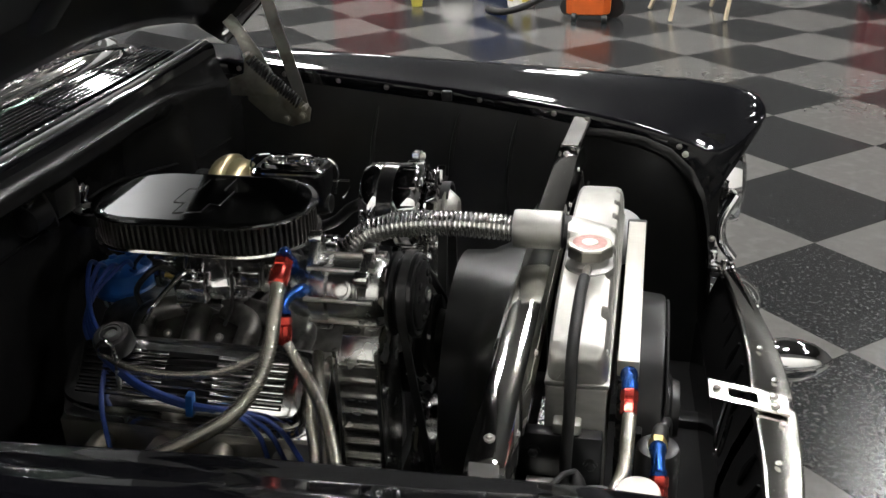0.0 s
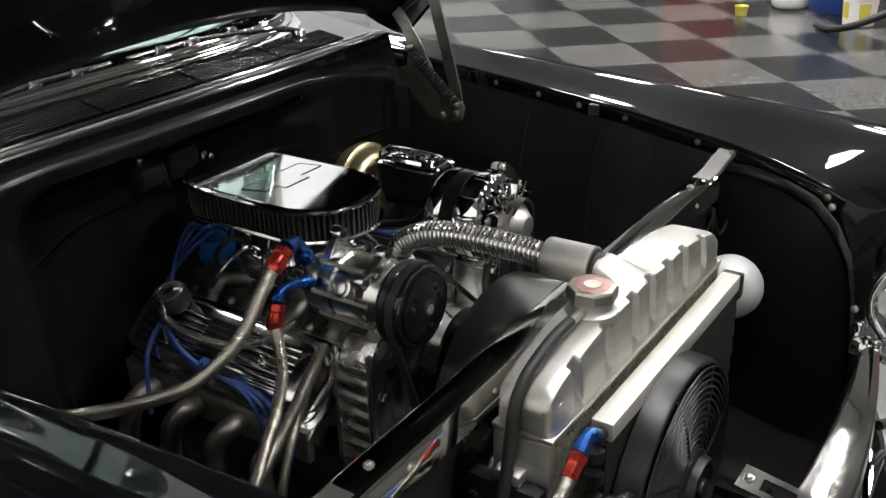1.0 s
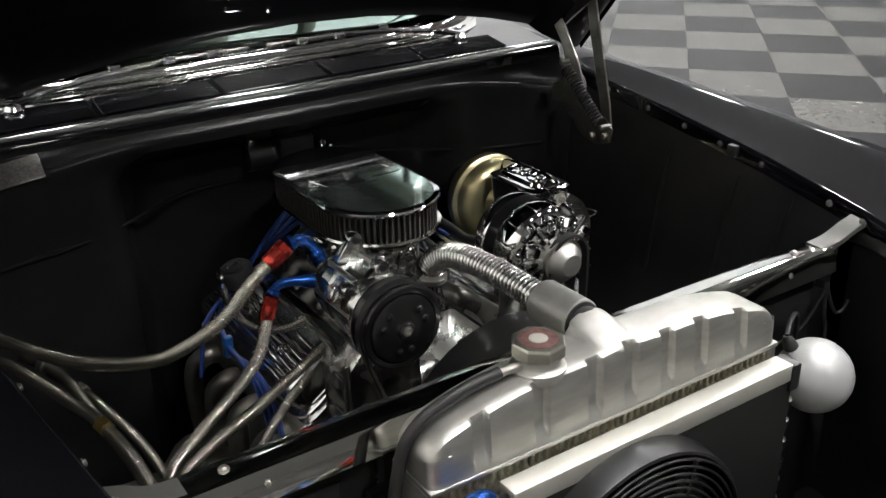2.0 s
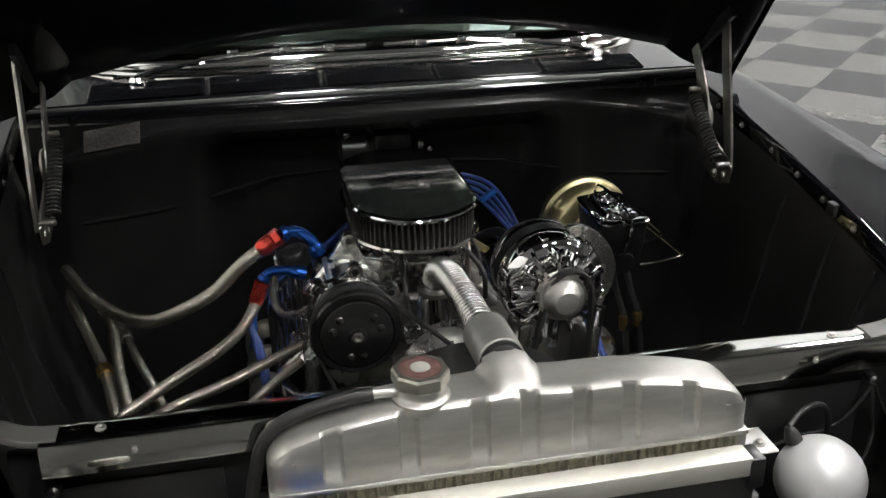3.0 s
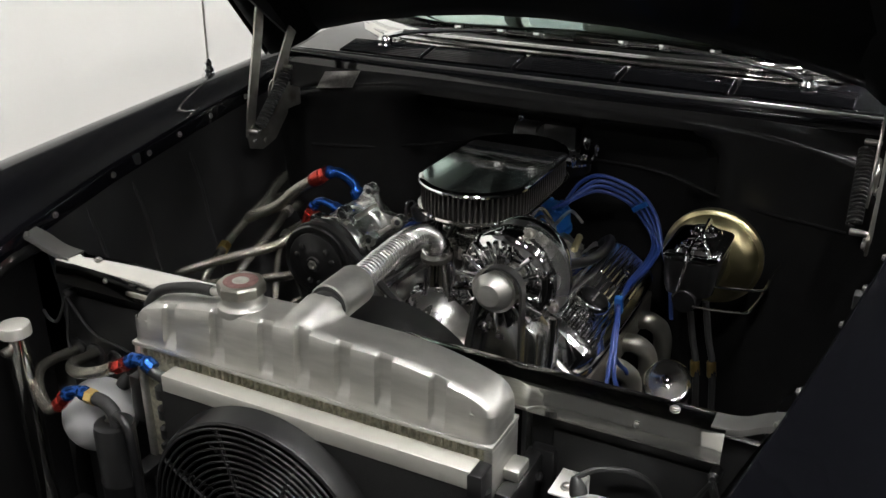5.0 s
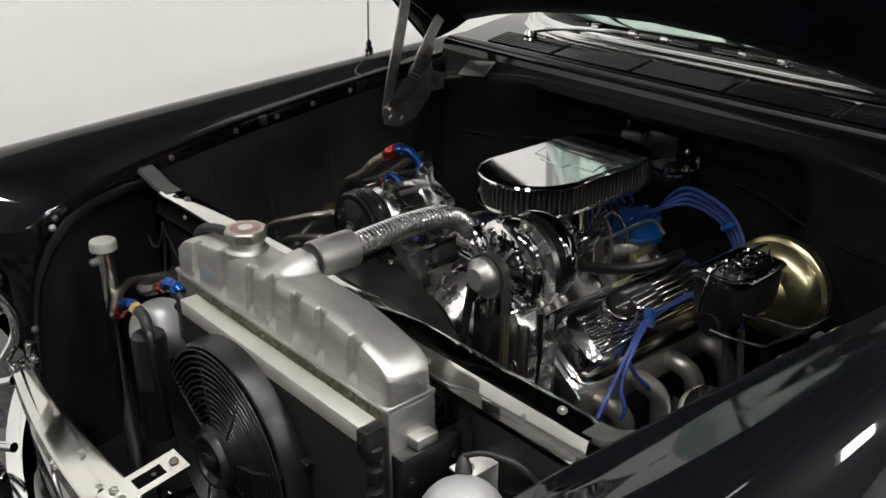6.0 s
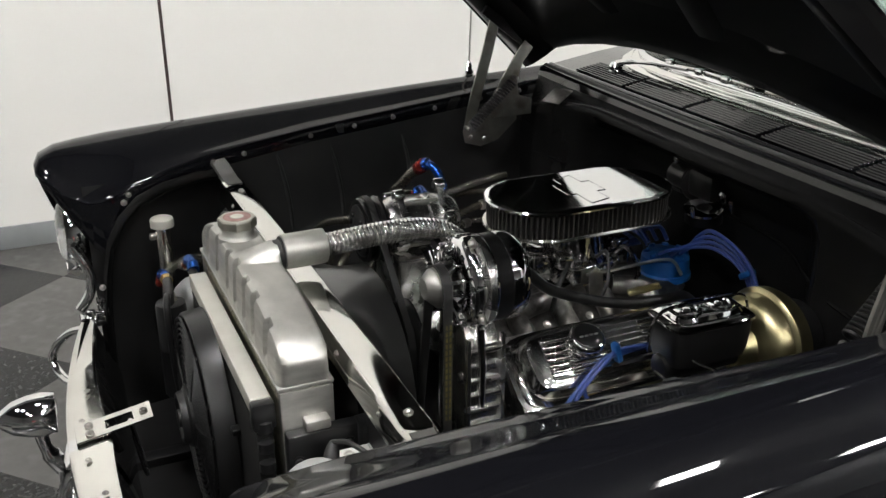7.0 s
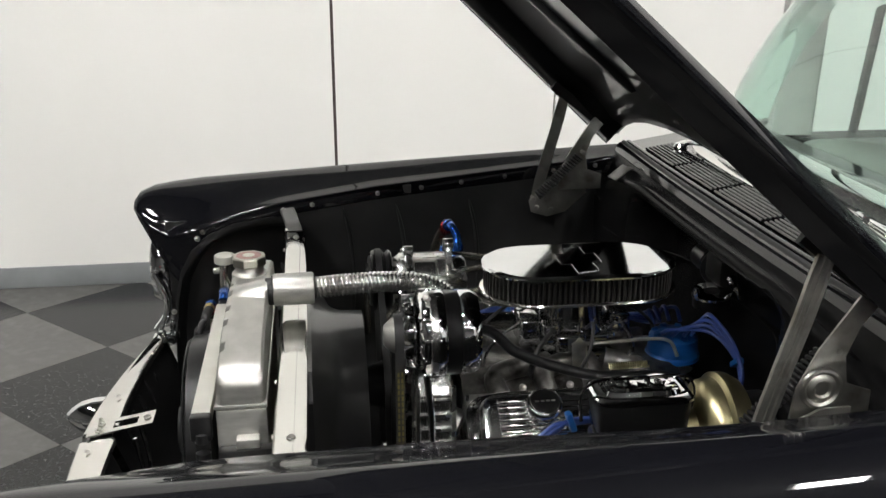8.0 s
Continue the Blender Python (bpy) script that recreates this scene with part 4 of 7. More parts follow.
for k in range(8):
    a = math.tau * k / 8 + 0.2
    bm = B()
    sweep(bm, [(FX + 0.004, FY + 0.04 * math.cos(a), FZ + 0.04 * math.sin(a)), (FX + 0.002, FY + 0.11 * math.cos(a + 0.06), FZ + 0.11 * math.sin(a + 0.06)), (FX - 0.005, FY + 0.18 * math.cos(a + 0.1), FZ + 0.18 * math.sin(a + 0.1))], 0.0036, 6)
    part("guard_spoke", bm, M["fan"], fan)
bm = B()
lathe(bm, (FX - 0.03, FY, FZ), (1, 0, 0), [(0.05, 0), (0.057, 0.025), (0.057, 0.040), (0.050, 0.044), (0.048, 0.052), (0.046, 0.056), (0.040, 0.056), (0.034, 0.046), (0.018, 0.046), (0.016, 0.058), (0.006, 0.060), (0.001, 0.060)], 36)
part("motor", bm, M["fan"], fan)
for k in range(10):
    a0 = math.tau * k / 10
    rows = []
    for q in range(6):
        r = 0.05 + 0.105 * q / 5
        sw = 0.25 * q / 5
        tw = 0.22 - 0.10 * q / 5
        rows.append([(FX - 0.02 + dx, FY + r * math.cos(a0 + sw + da), FZ + r * math.sin(a0 + sw + da)) for da, dx in ((-tw, 0.012), (-tw * 0.3, 0.006), (tw * 0.4, -0.004), (tw, -0.012))])
    bm = B()
    loft(bm, rows)
    ob = part("blade", bm, M["plastic"], fan)
    ob.modifiers.new("thickness", "SOLIDIFY").thickness = 0.002
for a in (0.35, 2.75, 3.6, 5.8):
    bm = B()
    cy, cz = FY + (FR + 0.012) * math.cos(a), FZ + (FR + 0.012) * math.sin(a)
    box(bm, (FX - 0.066, cy - 0.010, cz - 0.006), (FX - 0.034, cy + 0.010, cz + 0.006), 0.003)
    part("mount_lug", bm, M["plastic"], fan)

# hood latch bar across the nose
latch = thing("hood_latch_bar", (0.22, 0, 0.5), "polished cross bar of the nose with slotted latch bracket", "latch bar")
for s in (1, -1):
    rows = []
    for k in range(13):
        q = k / 12
        y = s * (0.018 + 0.53 * q)
        x = 0.268 - 0.062 * q ** 1.8
        z = 0.610 - 0.022 * q
        w = 0.065 - 0.036 * q
        rows.append([(x + 0.010, y, z - 0.030), (x + 0.008, y, z - 0.004), (x + 0.004, y, z), (x + 0.004 - w * 0.92, y, z + 0.010), (x - w * 0.98, y, z + 0.008), (x - w, y, z - 0.006)])
    bm = B()
    loft(bm, rows)
    wing = part("bar_wing", bm, M["polish"], latch, "polished bar half", angle=30)
    for q in (0.03, 0.24):
        bm = B()
        bolt(bm, (0.250 - 0.08 * q, s * (0.05 + q * 0.5), 0.6165), (-0.1, 0, 1), 0.0038, 0.003)
        part("bolt", bm, M["steel"], wing)
    bm = B()
    box(bm, (0.16, s * 0.556 - 0.02, 0.568), (0.215, s * 0.556 + 0.018, 0.594), 0.006)
    box(bm, (0.150, s * 0.575 - 0.012, 0.575), (0.175, s * 0.575 + 0.012, 0.625), 0.006)
    lathe(bm, (0.19, s * 0.545, 0.590), (0, 0, 1), [(0.016, 0), (0.016, 0.006), (0.009, 0.008), (0.009, 0.018), (0.004, 0.02)], 12)
    part("end_bracket", bm, M["chrome_worn"], latch)
bm = B()
m4 = Matrix(((1, 0, -0.17, -0.008), (0, 1, 0, 0), (-0.17, 0, 1, 0.662), (0, 0, 0, 1)))
for lo, hi in (((0.140, -0.044, 0), (0.270, -0.030, 0.004)), ((0.140, -0.002, 0), (0.270, 0.012, 0.004)), ((0.140, -0.030, 0), (0.172, -0.002, 0.004)), ((0.220, -0.030, 0), (0.270, -0.002, 0.004))):
    box(bm, lo, hi, 0.0, m=m4)
plate = part("latch_plate", bm, M["polish"], latch, "slotted bright steel plate", angle=20)
for q in ((0.153, -0.016), (0.246, -0.030), (0.246, -0.002)):
    bm = B()
    p = m4 @ V((q[0], q[1], 0.004))
    bolt(bm, p, (-0.17, 0, 1), 0.006, 0.005)
    part("bolt", bm, M["steel"], plate)
bm = B()
sweep(bm, catmull([(0.168, -0.046, 0.61), (0.160, -0.050, 0.56), (0.155, -0.045, 0.528), (0.152, -0.018, 0.513), (0.155, 0.010, 0.528), (0.160, 0.015, 0.56), (0.168, 0.012, 0.61)], 6), 0.0042, 8)
part("safety_loop", bm, M["chrome"], latch, "bright wire loop")
bm = B()
loft(bm, [[(0.262 - 0.06 * (abs(y) / 0.55) ** 1.8, y, z) for y in [-0.575 + 1.15 * k / 20 for k in range(21)]] for z in (0.60, 0.55, 0.48, 0.28)])
part("nose_panel", bm, M["paint"], latch, "black painted nose panel")
pan = thing("splash_panel", (0.12, 0, 0.40), "black splash panels closing the nose in front of the radiator", "panel")
for s in (1, -1):
    bm = B()
    rows = []
    for k in range(9):
        y = s * (0.02 + 0.56 * k / 8)
        q = k / 8
        x = 0.218 - 0.02 * q ** 1.8
        rows.append([(x, y, 0.603 - 0.02 * q), (x - 0.004, y, 0.585), (x - 0.035, y, 0.50), (x - 0.055, y, 0.42), (x - 0.06, y, 0.30)])
    loft(bm, rows)
    side = part("sloping_panel", bm, M["glossblack"], pan, angle=50)
    for k in range(5):
        bm = B()
        y = s * (0.10 + 0.075 * k)
        sweep(bm, [(0.206, y, 0.575), (0.196, y, 0.545), (0.186, y, 0.515)], [0.004, 0.009, 0.004], 8)
        part("louvre", bm, M["glossblack"], side)
bm = B()
box(bm, (-0.17, -0.67, 0.28), (0.24, 0.67, 0.30), 0.004)
part("floor_pan", bm, M["inner"], pan)

# chrome bumper with bullets
bump = thing("front_bumper", (0.4, 0, 0.35), "chrome front bumper with two bullet guards", "bumper")
rows = []
for k in range(31):
    y = -0.93 + 1.86 * k / 30
    x = 0.285 - 0.20 * (abs(y) / 0.93) ** 2.6
    rows.append([(x - 0.03, y, 0.345), (x + 0.0, y, 0.355), (x + 0.03, y, 0.345), (x + 0.045, y, 0.30), (x + 0.04, y, 0.23), (x + 0.02, y, 0.20), (x - 0.02, y, 0.20)])
bm = B()
loft(bm, rows)
part("bumper_bar", bm, M["chrome"], bump, angle=50)
for s in (1, -1):
    bm = B()
    lathe(bm, (0.292, s * 0.43, 0.437), (1, 0, 0.06), [(0.02, 0.0), (0.044, 0.004), (0.048, 0.03), (0.045, 0.06), (0.036, 0.09), (0.021, 0.112), (0.008, 0.124), (0.001, 0.127)], 32)
    part("bullet", bm, M["chrome"], bump, "chrome bullet guard")
    bm = B()
    sweep(bm, catmull([(0.335, s * 0.43, 0.41), (0.325, s * 0.43, 0.35), (0.295, s * 0.43, 0.29)], 5), [0.014] * 6 + [0.02] * 5, 14)
    part("guard_post", bm, M["chrome"], bump)
    bm = B()
    sweep(bm, catmull([(0.208, s * 0.575, 0.552), (0.240, s * 0.645, 0.515), (0.276, s * 0.702, 0.459), (0.289, s * 0.716, 0.411), (0.267, s * 0.662, 0.388), (0.233, s * 0.58, 0.404)], 6), 0.0105, 12)
    part("grille_surround", bm, M["chrome"], bump, "chrome surround at the grille's end")
    bm = B()
    sweep(bm, catmull([(0.207, s * 0.612, 0.738), (0.187, s * 0.602, 0.700), (0.178, s * 0.598, 0.665), (0.186, s * 0.598, 0.625), (0.210, s * 0.600, 0.590)], 6), 0.0115, 10)
    part("edge_moulding", bm, M["chrome"], bump, "chrome moulding along the fender's edge")
    bm = B()
    box(bm, (-0.05, s * 0.36 - 0.02, 0.300), (0.31, s * 0.36 + 0.02, 0.322), 0.004)
    part("bumper_bracket", bm, M["black_metal"], bump)


def anodised_end(parent, at, axis):
    """A two-tone hose end: blue elbow nut and red socket along the axis."""
    ax = V(axis).normalized()
    b = B()
    lathe(b, V(at), ax, [(0.009, 0), (0.0125, 0.002), (0.0125, 0.014), (0.0105, 0.018), (0.0115, 0.020), (0.0115, 0.036), (0.009, 0.038)], 6)
    return part("red_socket", b, M["red"], parent, "red anodised socket", angle=25)


# chrome overflow tube and black receiver drier beside the condenser
ovf = thing("overflow_tank", (0.019, -0.512, 0.30), "slim polished overflow tank with a bright cap", "tank")
bm = B()
lathe(bm, (0.019, -0.512, 0.30), (0, 0, 1), [(0.014, 0), (0.017, 0.004), (0.017, 0.50)], 28)
part("tube", bm, M["polish"], ovf)
bm = B()
lathe(bm, (0.019, -0.512, 0.795), (0, 0, 1), [(0.021, 0), (0.0255, 0.002), (0.0255, 0.016), (0.024, 0.020), (0.018, 0.0225), (0.002, 0.023)], 32)
part("cap", bm, M["alu_dull"], ovf)
bm = B()
lathe(bm, (0.034, -0.512, 0.775), (1, 0, 0), [(0.006, 0), (0.008, 0.003), (0.008, 0.012), (0.005, 0.015)], 12)
part("spigot", bm, M["steel"], ovf)
DX, DY = 0.046, -0.290
dri = thing("receiver_drier", (DX, DY, 0.46), "black receiver drier can with blue, brass and red fittings", "drier")
bm = B()
lathe(bm, (DX, DY, 0.50), (0, 0, 1), [(0.024, 0), (0.031, 0.008), (0.031, 0.110), (0.0318, 0.112), (0.0318, 0.116), (0.031, 0.118), (0.031, 0.205), (0.029, 0.214), (0.022, 0.2165), (0.002, 0.217)], 32)
part("can", bm, M["black_metal"], dri)
bm = B()
box(bm, (-0.160, DY - 0.016, 0.585), (DX - 0.03, DY + 0.016, 0.605), 0.003)
part("mount_strap", bm, M["black_metal"], dri)
bm = B()
lathe(bm, (DX - 0.004, DY - 0.004, 0.714), (0, -0.3, 1), [(0.012, 0), (0.012, 0.006), (0.0085, 0.008), (0.0085, 0.018), (0.004, 0.020)], 6)
part("pressure_switch", bm, M["steel"], dri, "bare steel switch with a screw")
bm = B()
sweep(bm, catmull([(DX + 0.004, DY + 0.012, 0.712), (DX + 0.003, DY + 0.008, 0.735), (DX, DY - 0.010, 0.746), (DX - 0.002, DY - 0.032, 0.747)], 5), 0.0105, 12)
part("outlet", bm, M["rubber"], dri, "black rubber sleeve")
bm = B()
sweep(bm, catmull([(DX + 0.004, DY + 0.006, 0.735), (DX + 0.010, DY + 0.032, 0.735), (DX + 0.013, DY + 0.045, 0.715), (DX + 0.013, DY + 0.047, 0.66), (DX + 0.010, DY + 0.045, 0.58), (DX + 0.006, DY + 0.04, 0.52)], 5), 0.0070, 10)
part("down_pipe", bm, M["black_metal"], dri, "black down pipe")
bm = B()
lathe(bm, (DX - 0.002, -0.321, 0.747), (0, -1, 0.02), [(0.009, 0), (0.0125, 0.002), (0.0125, 0.016), (0.009, 0.018)], 6)
part("brass_nut", bm, M["brass"], dri, "brass nut")
bm = B()
sweep(bm, catmull([(DX - 0.002, -0.338, 0.748), (DX - 0.002, -0.356, 0.750), (DX - 0.001, -0.374, 0.744), (DX, -0.384, 0.735)], 5), [0.0115] * 4 + [0.0090] * 8 + [0.0115] * 4, 12)
part("blue_elbow", bm, M["blue"], dri, "blue anodised elbow")
anodised_end(dri, (DX, -0.382, 0.737), (0.05, -0.62, -0.70))

fit = thing("condenser_fitting", (0.0, -0.25, 0.79), "blue and red anodised hose fitting with braided steel line", "hose fitting")
bm = B()
sweep(bm, catmull([(0.0, -0.215, 0.785), (0.002, -0.235, 0.792), (0.004, -0.25, 0.80)], 4), 0.009, 10)
part("stub", bm, M["black_metal"], fit)
bm = B()
sweep(bm, catmull([(0.000, -0.240, 0.797), (0.000, -0.257, 0.806), (0.001, -0.272, 0.806), (0.002, -0.285, 0.799)], 5), [0.0125] * 5 + [0.0095] * 6 + [0.012] * 5, 12)
part("blue_elbow", bm, M["blue"], fit, "blue anodised elbow")
anodised_end(fit, (0.002, -0.284, 0.799), (0.0, -0.86, -0.50))
bm = B()
sweep(bm, catmull([(0.004, -0.318, 0.782), (0.003, -0.350, 0.764), (0.001, -0.392, 0.748), (-0.012, -0.430, 0.735), (-0.040, -0.468, 0.720), (-0.085, -0.505, 0.695), (-0.156, -0.535, 0.667)], 6), 0.0098, 14)
part("braided_line", bm, M["braid"], fit, "braided steel line")
bm = B()
sweep(bm, catmull([(DX + 0.002, -0.404, 0.712), (DX + 0.002, -0.425, 0.700), (DX - 0.008, -0.450, 0.696), (DX - 0.030, -0.487, 0.702), (DX - 0.070, -0.530, 0.702), (DX - 0.120, -0.562, 0.686), (-0.156, -0.578, 0.666)], 6), 0.0098, 14)
part("braided_line", bm, M["braid"], fit, "braided steel line")

for yy, zz in ((-0.535, 0.667), (-0.578, 0.666)):
    bm = B()
    lathe(bm, (-0.152, yy, zz), (1, 0, 0), [(0.011, -0.004), (0.021, -0.003), (0.021, 0.006), (0.017, 0.009), (0.012, 0.010)], 20)
    part("grommet", bm, M["rubber"], fit, "black rubber bulkhead grommet")

for s, q in ((1, (-0.045, 0.436, 0.702)), (-1, (-0.030, -0.405, 0.650))):
    c = thing("round_horn", q, "round grey enamelled horn on a bracket", "horn", "pair of horns")
    bm = B()
    lathe(bm, (q[0], q[1], q[2] - 0.044), (0, 0, 1), [(0.002, -0.017)] + [(0.0615 * math.sin(a), 0.044 - 0.0605 * math.cos(a)) for a in [math.pi * k / 16 for k in range(1, 16)]] + [(0.002, 0.1045)], 32)
    part("shell", bm, M["grey_can"], c)
    bm = B()
    box(bm, (q[0] - 0.10, q[1] - s * 0.058 - 0.020, q[2] + 0.018), (q[0] - 0.045, q[1] - s * 0.058 + 0.020, q[2] + 0.022), 0.0018)
    box(bm, (q[0] - 0.104, q[1] - s * 0.058 - 0.020, q[2] - 0.03), (q[0] - 0.100, q[1] - s * 0.058 + 0.020, q[2] + 0.022), 0.0012)
    brk = part("bracket", bm, M["white_tag"], c, "off-white painted bracket")
    bm = B()
    bolt(bm, (q[0] - 0.065, q[1] - s * 0.058, q[2] + 0.022), (0, 0, 1), 0.006, 0.006)
    part("bolt", bm, M["steel"], brk)
    bm = B()
    lathe(bm, (q[0] - 0.028, q[1] - s * 0.028, q[2] + 0.045), (-0.3, -s * 0.4, 1), [(0.010, 0), (0.012, 0.002), (0.011, 0.012), (0.007, 0.022), (0.005, 0.026)], 14)
    part("terminal_boot", bm, M["rubber"], c, "black rubber terminal boot")
    bm = B()
    sweep(bm, catmull([(q[0] - 0.034, q[1] - s * 0.036, q[2] + 0.068), (q[0] - 0.05, q[1] - s * 0.01, q[2] + 0.078), (q[0] - 0.07, q[1] + s * 0.03, q[2] + 0.072), (q[0] - 0.085, q[1] + s * 0.06, q[2] + 0.04), (q[0] - 0.09, q[1] + s * 0.07, q[2] - 0.03)], 6), 0.0040, 8)
    part("wire", bm, M["rubber"], c)
for s in (1, -1):
    w = thing("wiring_loom", (-0.13, s * 0.56, 0.77), "thin black wires hanging from a clip on the baffle", "wiring", "wiring looms")
    for k, pts in enumerate(([(-0.128, 0.563, 0.788), (-0.132, 0.552, 0.765), (-0.136, 0.535, 0.735), (-0.138, 0.505, 0.712), (-0.14, 0.46, 0.704), (-0.142, 0.42, 0.69)], [(-0.128, 0.563, 0.788), (-0.126, 0.574, 0.76), (-0.122, 0.588, 0.735), (-0.118, 0.602, 0.738), (-0.116, 0.610, 0.755)], [(-0.128, 0.560, 0.785), (-0.13, 0.568, 0.74), (-0.128, 0.575, 0.70), (-0.12, 0.56, 0.66), (-0.118, 0.53, 0.63)])):
        bm = B()
        sweep(bm, catmull([(x, s * y, z) for x, y, z in pts], 6), 0.0030, 8)
        part("wire", bm, M["rubber"], w)
    bm = B()
    lathe(bm, (-0.152, s * 0.563, 0.788), (1, 0, 0.1), [(0.005, 0), (0.008, 0.003), (0.008, 0.022), (0.004, 0.026)], 10)
    part("clip", bm, M["black_metal"], w)


# ---- engine ----
eng = thing("engine", (-0.7, 0, 0.35), "V8 engine with chrome finned valve covers and cast aluminium intake", "engine")
bm = B()
box(bm, (-0.95, -0.16, 0.34), (-0.44, 0.16, 0.60), 0.02)
part("block", bm, M["black_metal"], eng)
bm = B()
rows = []
for x in (-0.93, -0.91, -0.72, -0.50, -0.48):
    e = 0.012 if x in (-0.93, -0.48) else 0
    rows.append([(x, y * (1 - e), z - e * 0.6) for y, z in ((-0.13, 0.60), (-0.115, 0.70), (-0.07, 0.735), (0.07, 0.735), (0.115, 0.70), (0.13, 0.60))])
loft(bm, rows, cap=True)
part("intake_manifold", bm, M["cast_dark"], eng, "dull cast aluminium intake")
for s in (1, -1):
    for k in range(4):
        x = -0.55 - 0.095 * k
        bm = B()
        sweep(bm, catmull([(-0.66 - 0.04 * k, s * 0.055, 0.745), (x, s * 0.085, 0.738), (x, s * 0.125, 0.705), (x, s * 0.145, 0.66)], 5), 0.021, 12)
        part("intake_runner", bm, M["cast_dark"], eng)
        for yy, zz in ((0.118, 0.722), (0.140, 0.690)):
            bm = B()
            bolt(bm, (x - 0.045, s * yy, zz), (0, s * 0.6, 0.8), 0.0055, 0.006)
            part("bolt", bm, M["steel"], eng)
for s in (1, -1):
    c = V((-0.70, s * 0.205, 0.675))
    ax_out = V((0, s * 0.62, 0.785)).normalized()
    ax_side = V((0, s * 0.785, -0.62)).normalized()

    def at(u, w, h):
        return c + V((u, 0, 0)) + ax_side * w + ax_out * h

    bm = B()
    for lo, hi in (((-0.225, -0.085, -0.09), (0.225, 0.085, 0.0)),):
        m = Matrix.Translation(c) @ Matrix(((1, 0, 0), ax_side, ax_out)).transposed().to_4x4()
        box(bm, lo, hi, 0.008, m=m)
    part("cylinder_head", bm, M["alu_cast"], eng)
    bm = B()
    rows = []
    for w, h in ((0.012, -0.004), (0.0125, 0.001), (0.004, 0.003), (0.003, 0.008), (-0.003, 0.010), (-0.006, 0.013), (-0.007, 0.040), (-0.012, 0.052), (-0.024, 0.058)):
        hw, hl = 0.070 + w, 0.215 + w
        row = []
        for a in [math.tau * k / 40 for k in range(40)]:
            ca, sa = math.cos(a), math.sin(a)
            row.append(at(hl * math.copysign(abs(ca) ** 0.28, ca), hw * math.copysign(abs(sa) ** 0.42, sa), h))
        rows.append(row)
    loft(bm, rows, closed=True, cap=True)
    vc = part("valve_cover", bm, M["cover_metal"], eng, "polished chrome valve cover", angle=32)
    for k in range(7):
        w = -0.036 + 0.012 * k
        m = Matrix.Translation(c) @ Matrix(((1, 0, 0), ax_side, ax_out)).transposed().to_4x4()
        for u0, u1 in ((-0.175, -0.03), (0.055, 0.175)):
            bm = B()
            box(bm, (u0, w - 0.003, 0.056), (u1, w + 0.003, 0.063), 0.0015, m=m)
            part("fin", bm, M["cover_metal"], vc)
    for k in range(7):
        bm = B()
        m = Matrix.Translation(c) @ Matrix(((1, 0, 0), ax_side, ax_out)).transposed().to_4x4()
        box(bm, (-0.176, -0.0407 + 0.012 * k + 0.0005, 0.0585), (0.176, -0.0313 + 0.012 * k - 0.0005, 0.0592), 0, m=m)
        part("fin_recess", bm, M["glossblack"], vc, "black strips between the fins")
    for u in (-0.10, 0.03, 0.11):
        bm = B()
        bolt(bm, at(u, 0.0, 0.058), ax_out, 0.007, 0.008)
        part("bolt", bm, M["chrome"], vc)
    # exhaust header
    for k in range(4):
        x = -0.53 - 0.105 * k
        bm = B()
        sweep(bm, catmull([(x, s * 0.265, 0.60), (x + 0.005, s * 0.292, 0.606), (x - 0.018, s * 0.312, 0.572), (x - 0.05, s * 0.308, 0.48), (-0.85 - 0.01 * k, s * 0.30, 0.36)], 6), 0.019, 14)
        part("header_pipe", bm, M["header"], eng, "silver coated exhaust pipe")
    bm = B()
    box(bm, (-0.92, s * 0.262 - 0.008, 0.575), (-0.48, s * 0.262 + 0.008, 0.635), 0.004)
    part("header_flange", bm, M["header"], eng)
# filler cap and breather on the valve covers
for q, r in (((-0.608, 0.228, 0.724), 0.034),):
    bm = B()
    lathe(bm, q, (0, 0.45, 0.89), [(0.022, -0.006), (0.026, 0.0), (0.030, 0.008), (r, 0.016), (r, 0.028), (r - 0.002, 0.032), (r - 0.006, 0.034), (0.002, 0.0345)], 36)
    part("oil_filler_cap", bm, M["chrome"], eng, "chrome oil filler cap with a black top")
    bm = B()
    d = V((0, 0.45, 0.89)).normalized()
    lathe(bm, V(q) + d * 0.0348, d, [(r - 0.007, 0.0), (r - 0.009, 0.0015), (0.002, 0.0018)], 32)
    part("cap_inlay", bm, M["glossblack"], eng)
    bm = B()
    side = d.cross(V((1, 0, 0))).normalized()
    for k in range(4):
        p = V(q) + d * 0.0365 + V((-0.015 + 0.010 * k, 0, 0))
        m = Matrix.Translation(p) @ Matrix(((1, 0, 0), side, d)).transposed().to_4x4()
        box(bm, (-0.0035, -0.0016, 0), (0.0035, 0.0016, 0.0006), 0, m=m)
    part("cap_mark", bm, M["steel"], eng, "small pale printed bars")

# front of the engine: water pump, thermostat housing, brackets, pulleys
bm = B()
lathe(bm, (-0.46, 0, 0.70), (1, 0, 0), [(0.075, 0), (0.08, 0.01), (0.07, 0.03), (0.05, 0.045), (0.04, 0.07), (0.03, 0.085), (0.026, 0.105)], 30)
for s in (1, -1):
    sweep(bm, catmull([(-0.44, s * 0.03, 0.70), (-0.435, s * 0.075, 0.685), (-0.445, s * 0.115, 0.665), (-0.47, s * 0.13, 0.655)], 5), 0.030, 14)
part("water_pump", bm, M["alu_cast"], eng, "cast aluminium water pump")
bm = B()
lathe(bm, (-0.492, -0.013, 0.745), (0, 0, 1), [(0.045, 0), (0.045, 0.012), (0.032, 0.016), (0.030, 0.05), (0.026, 0.07), (0.024, 0.098)], 26)
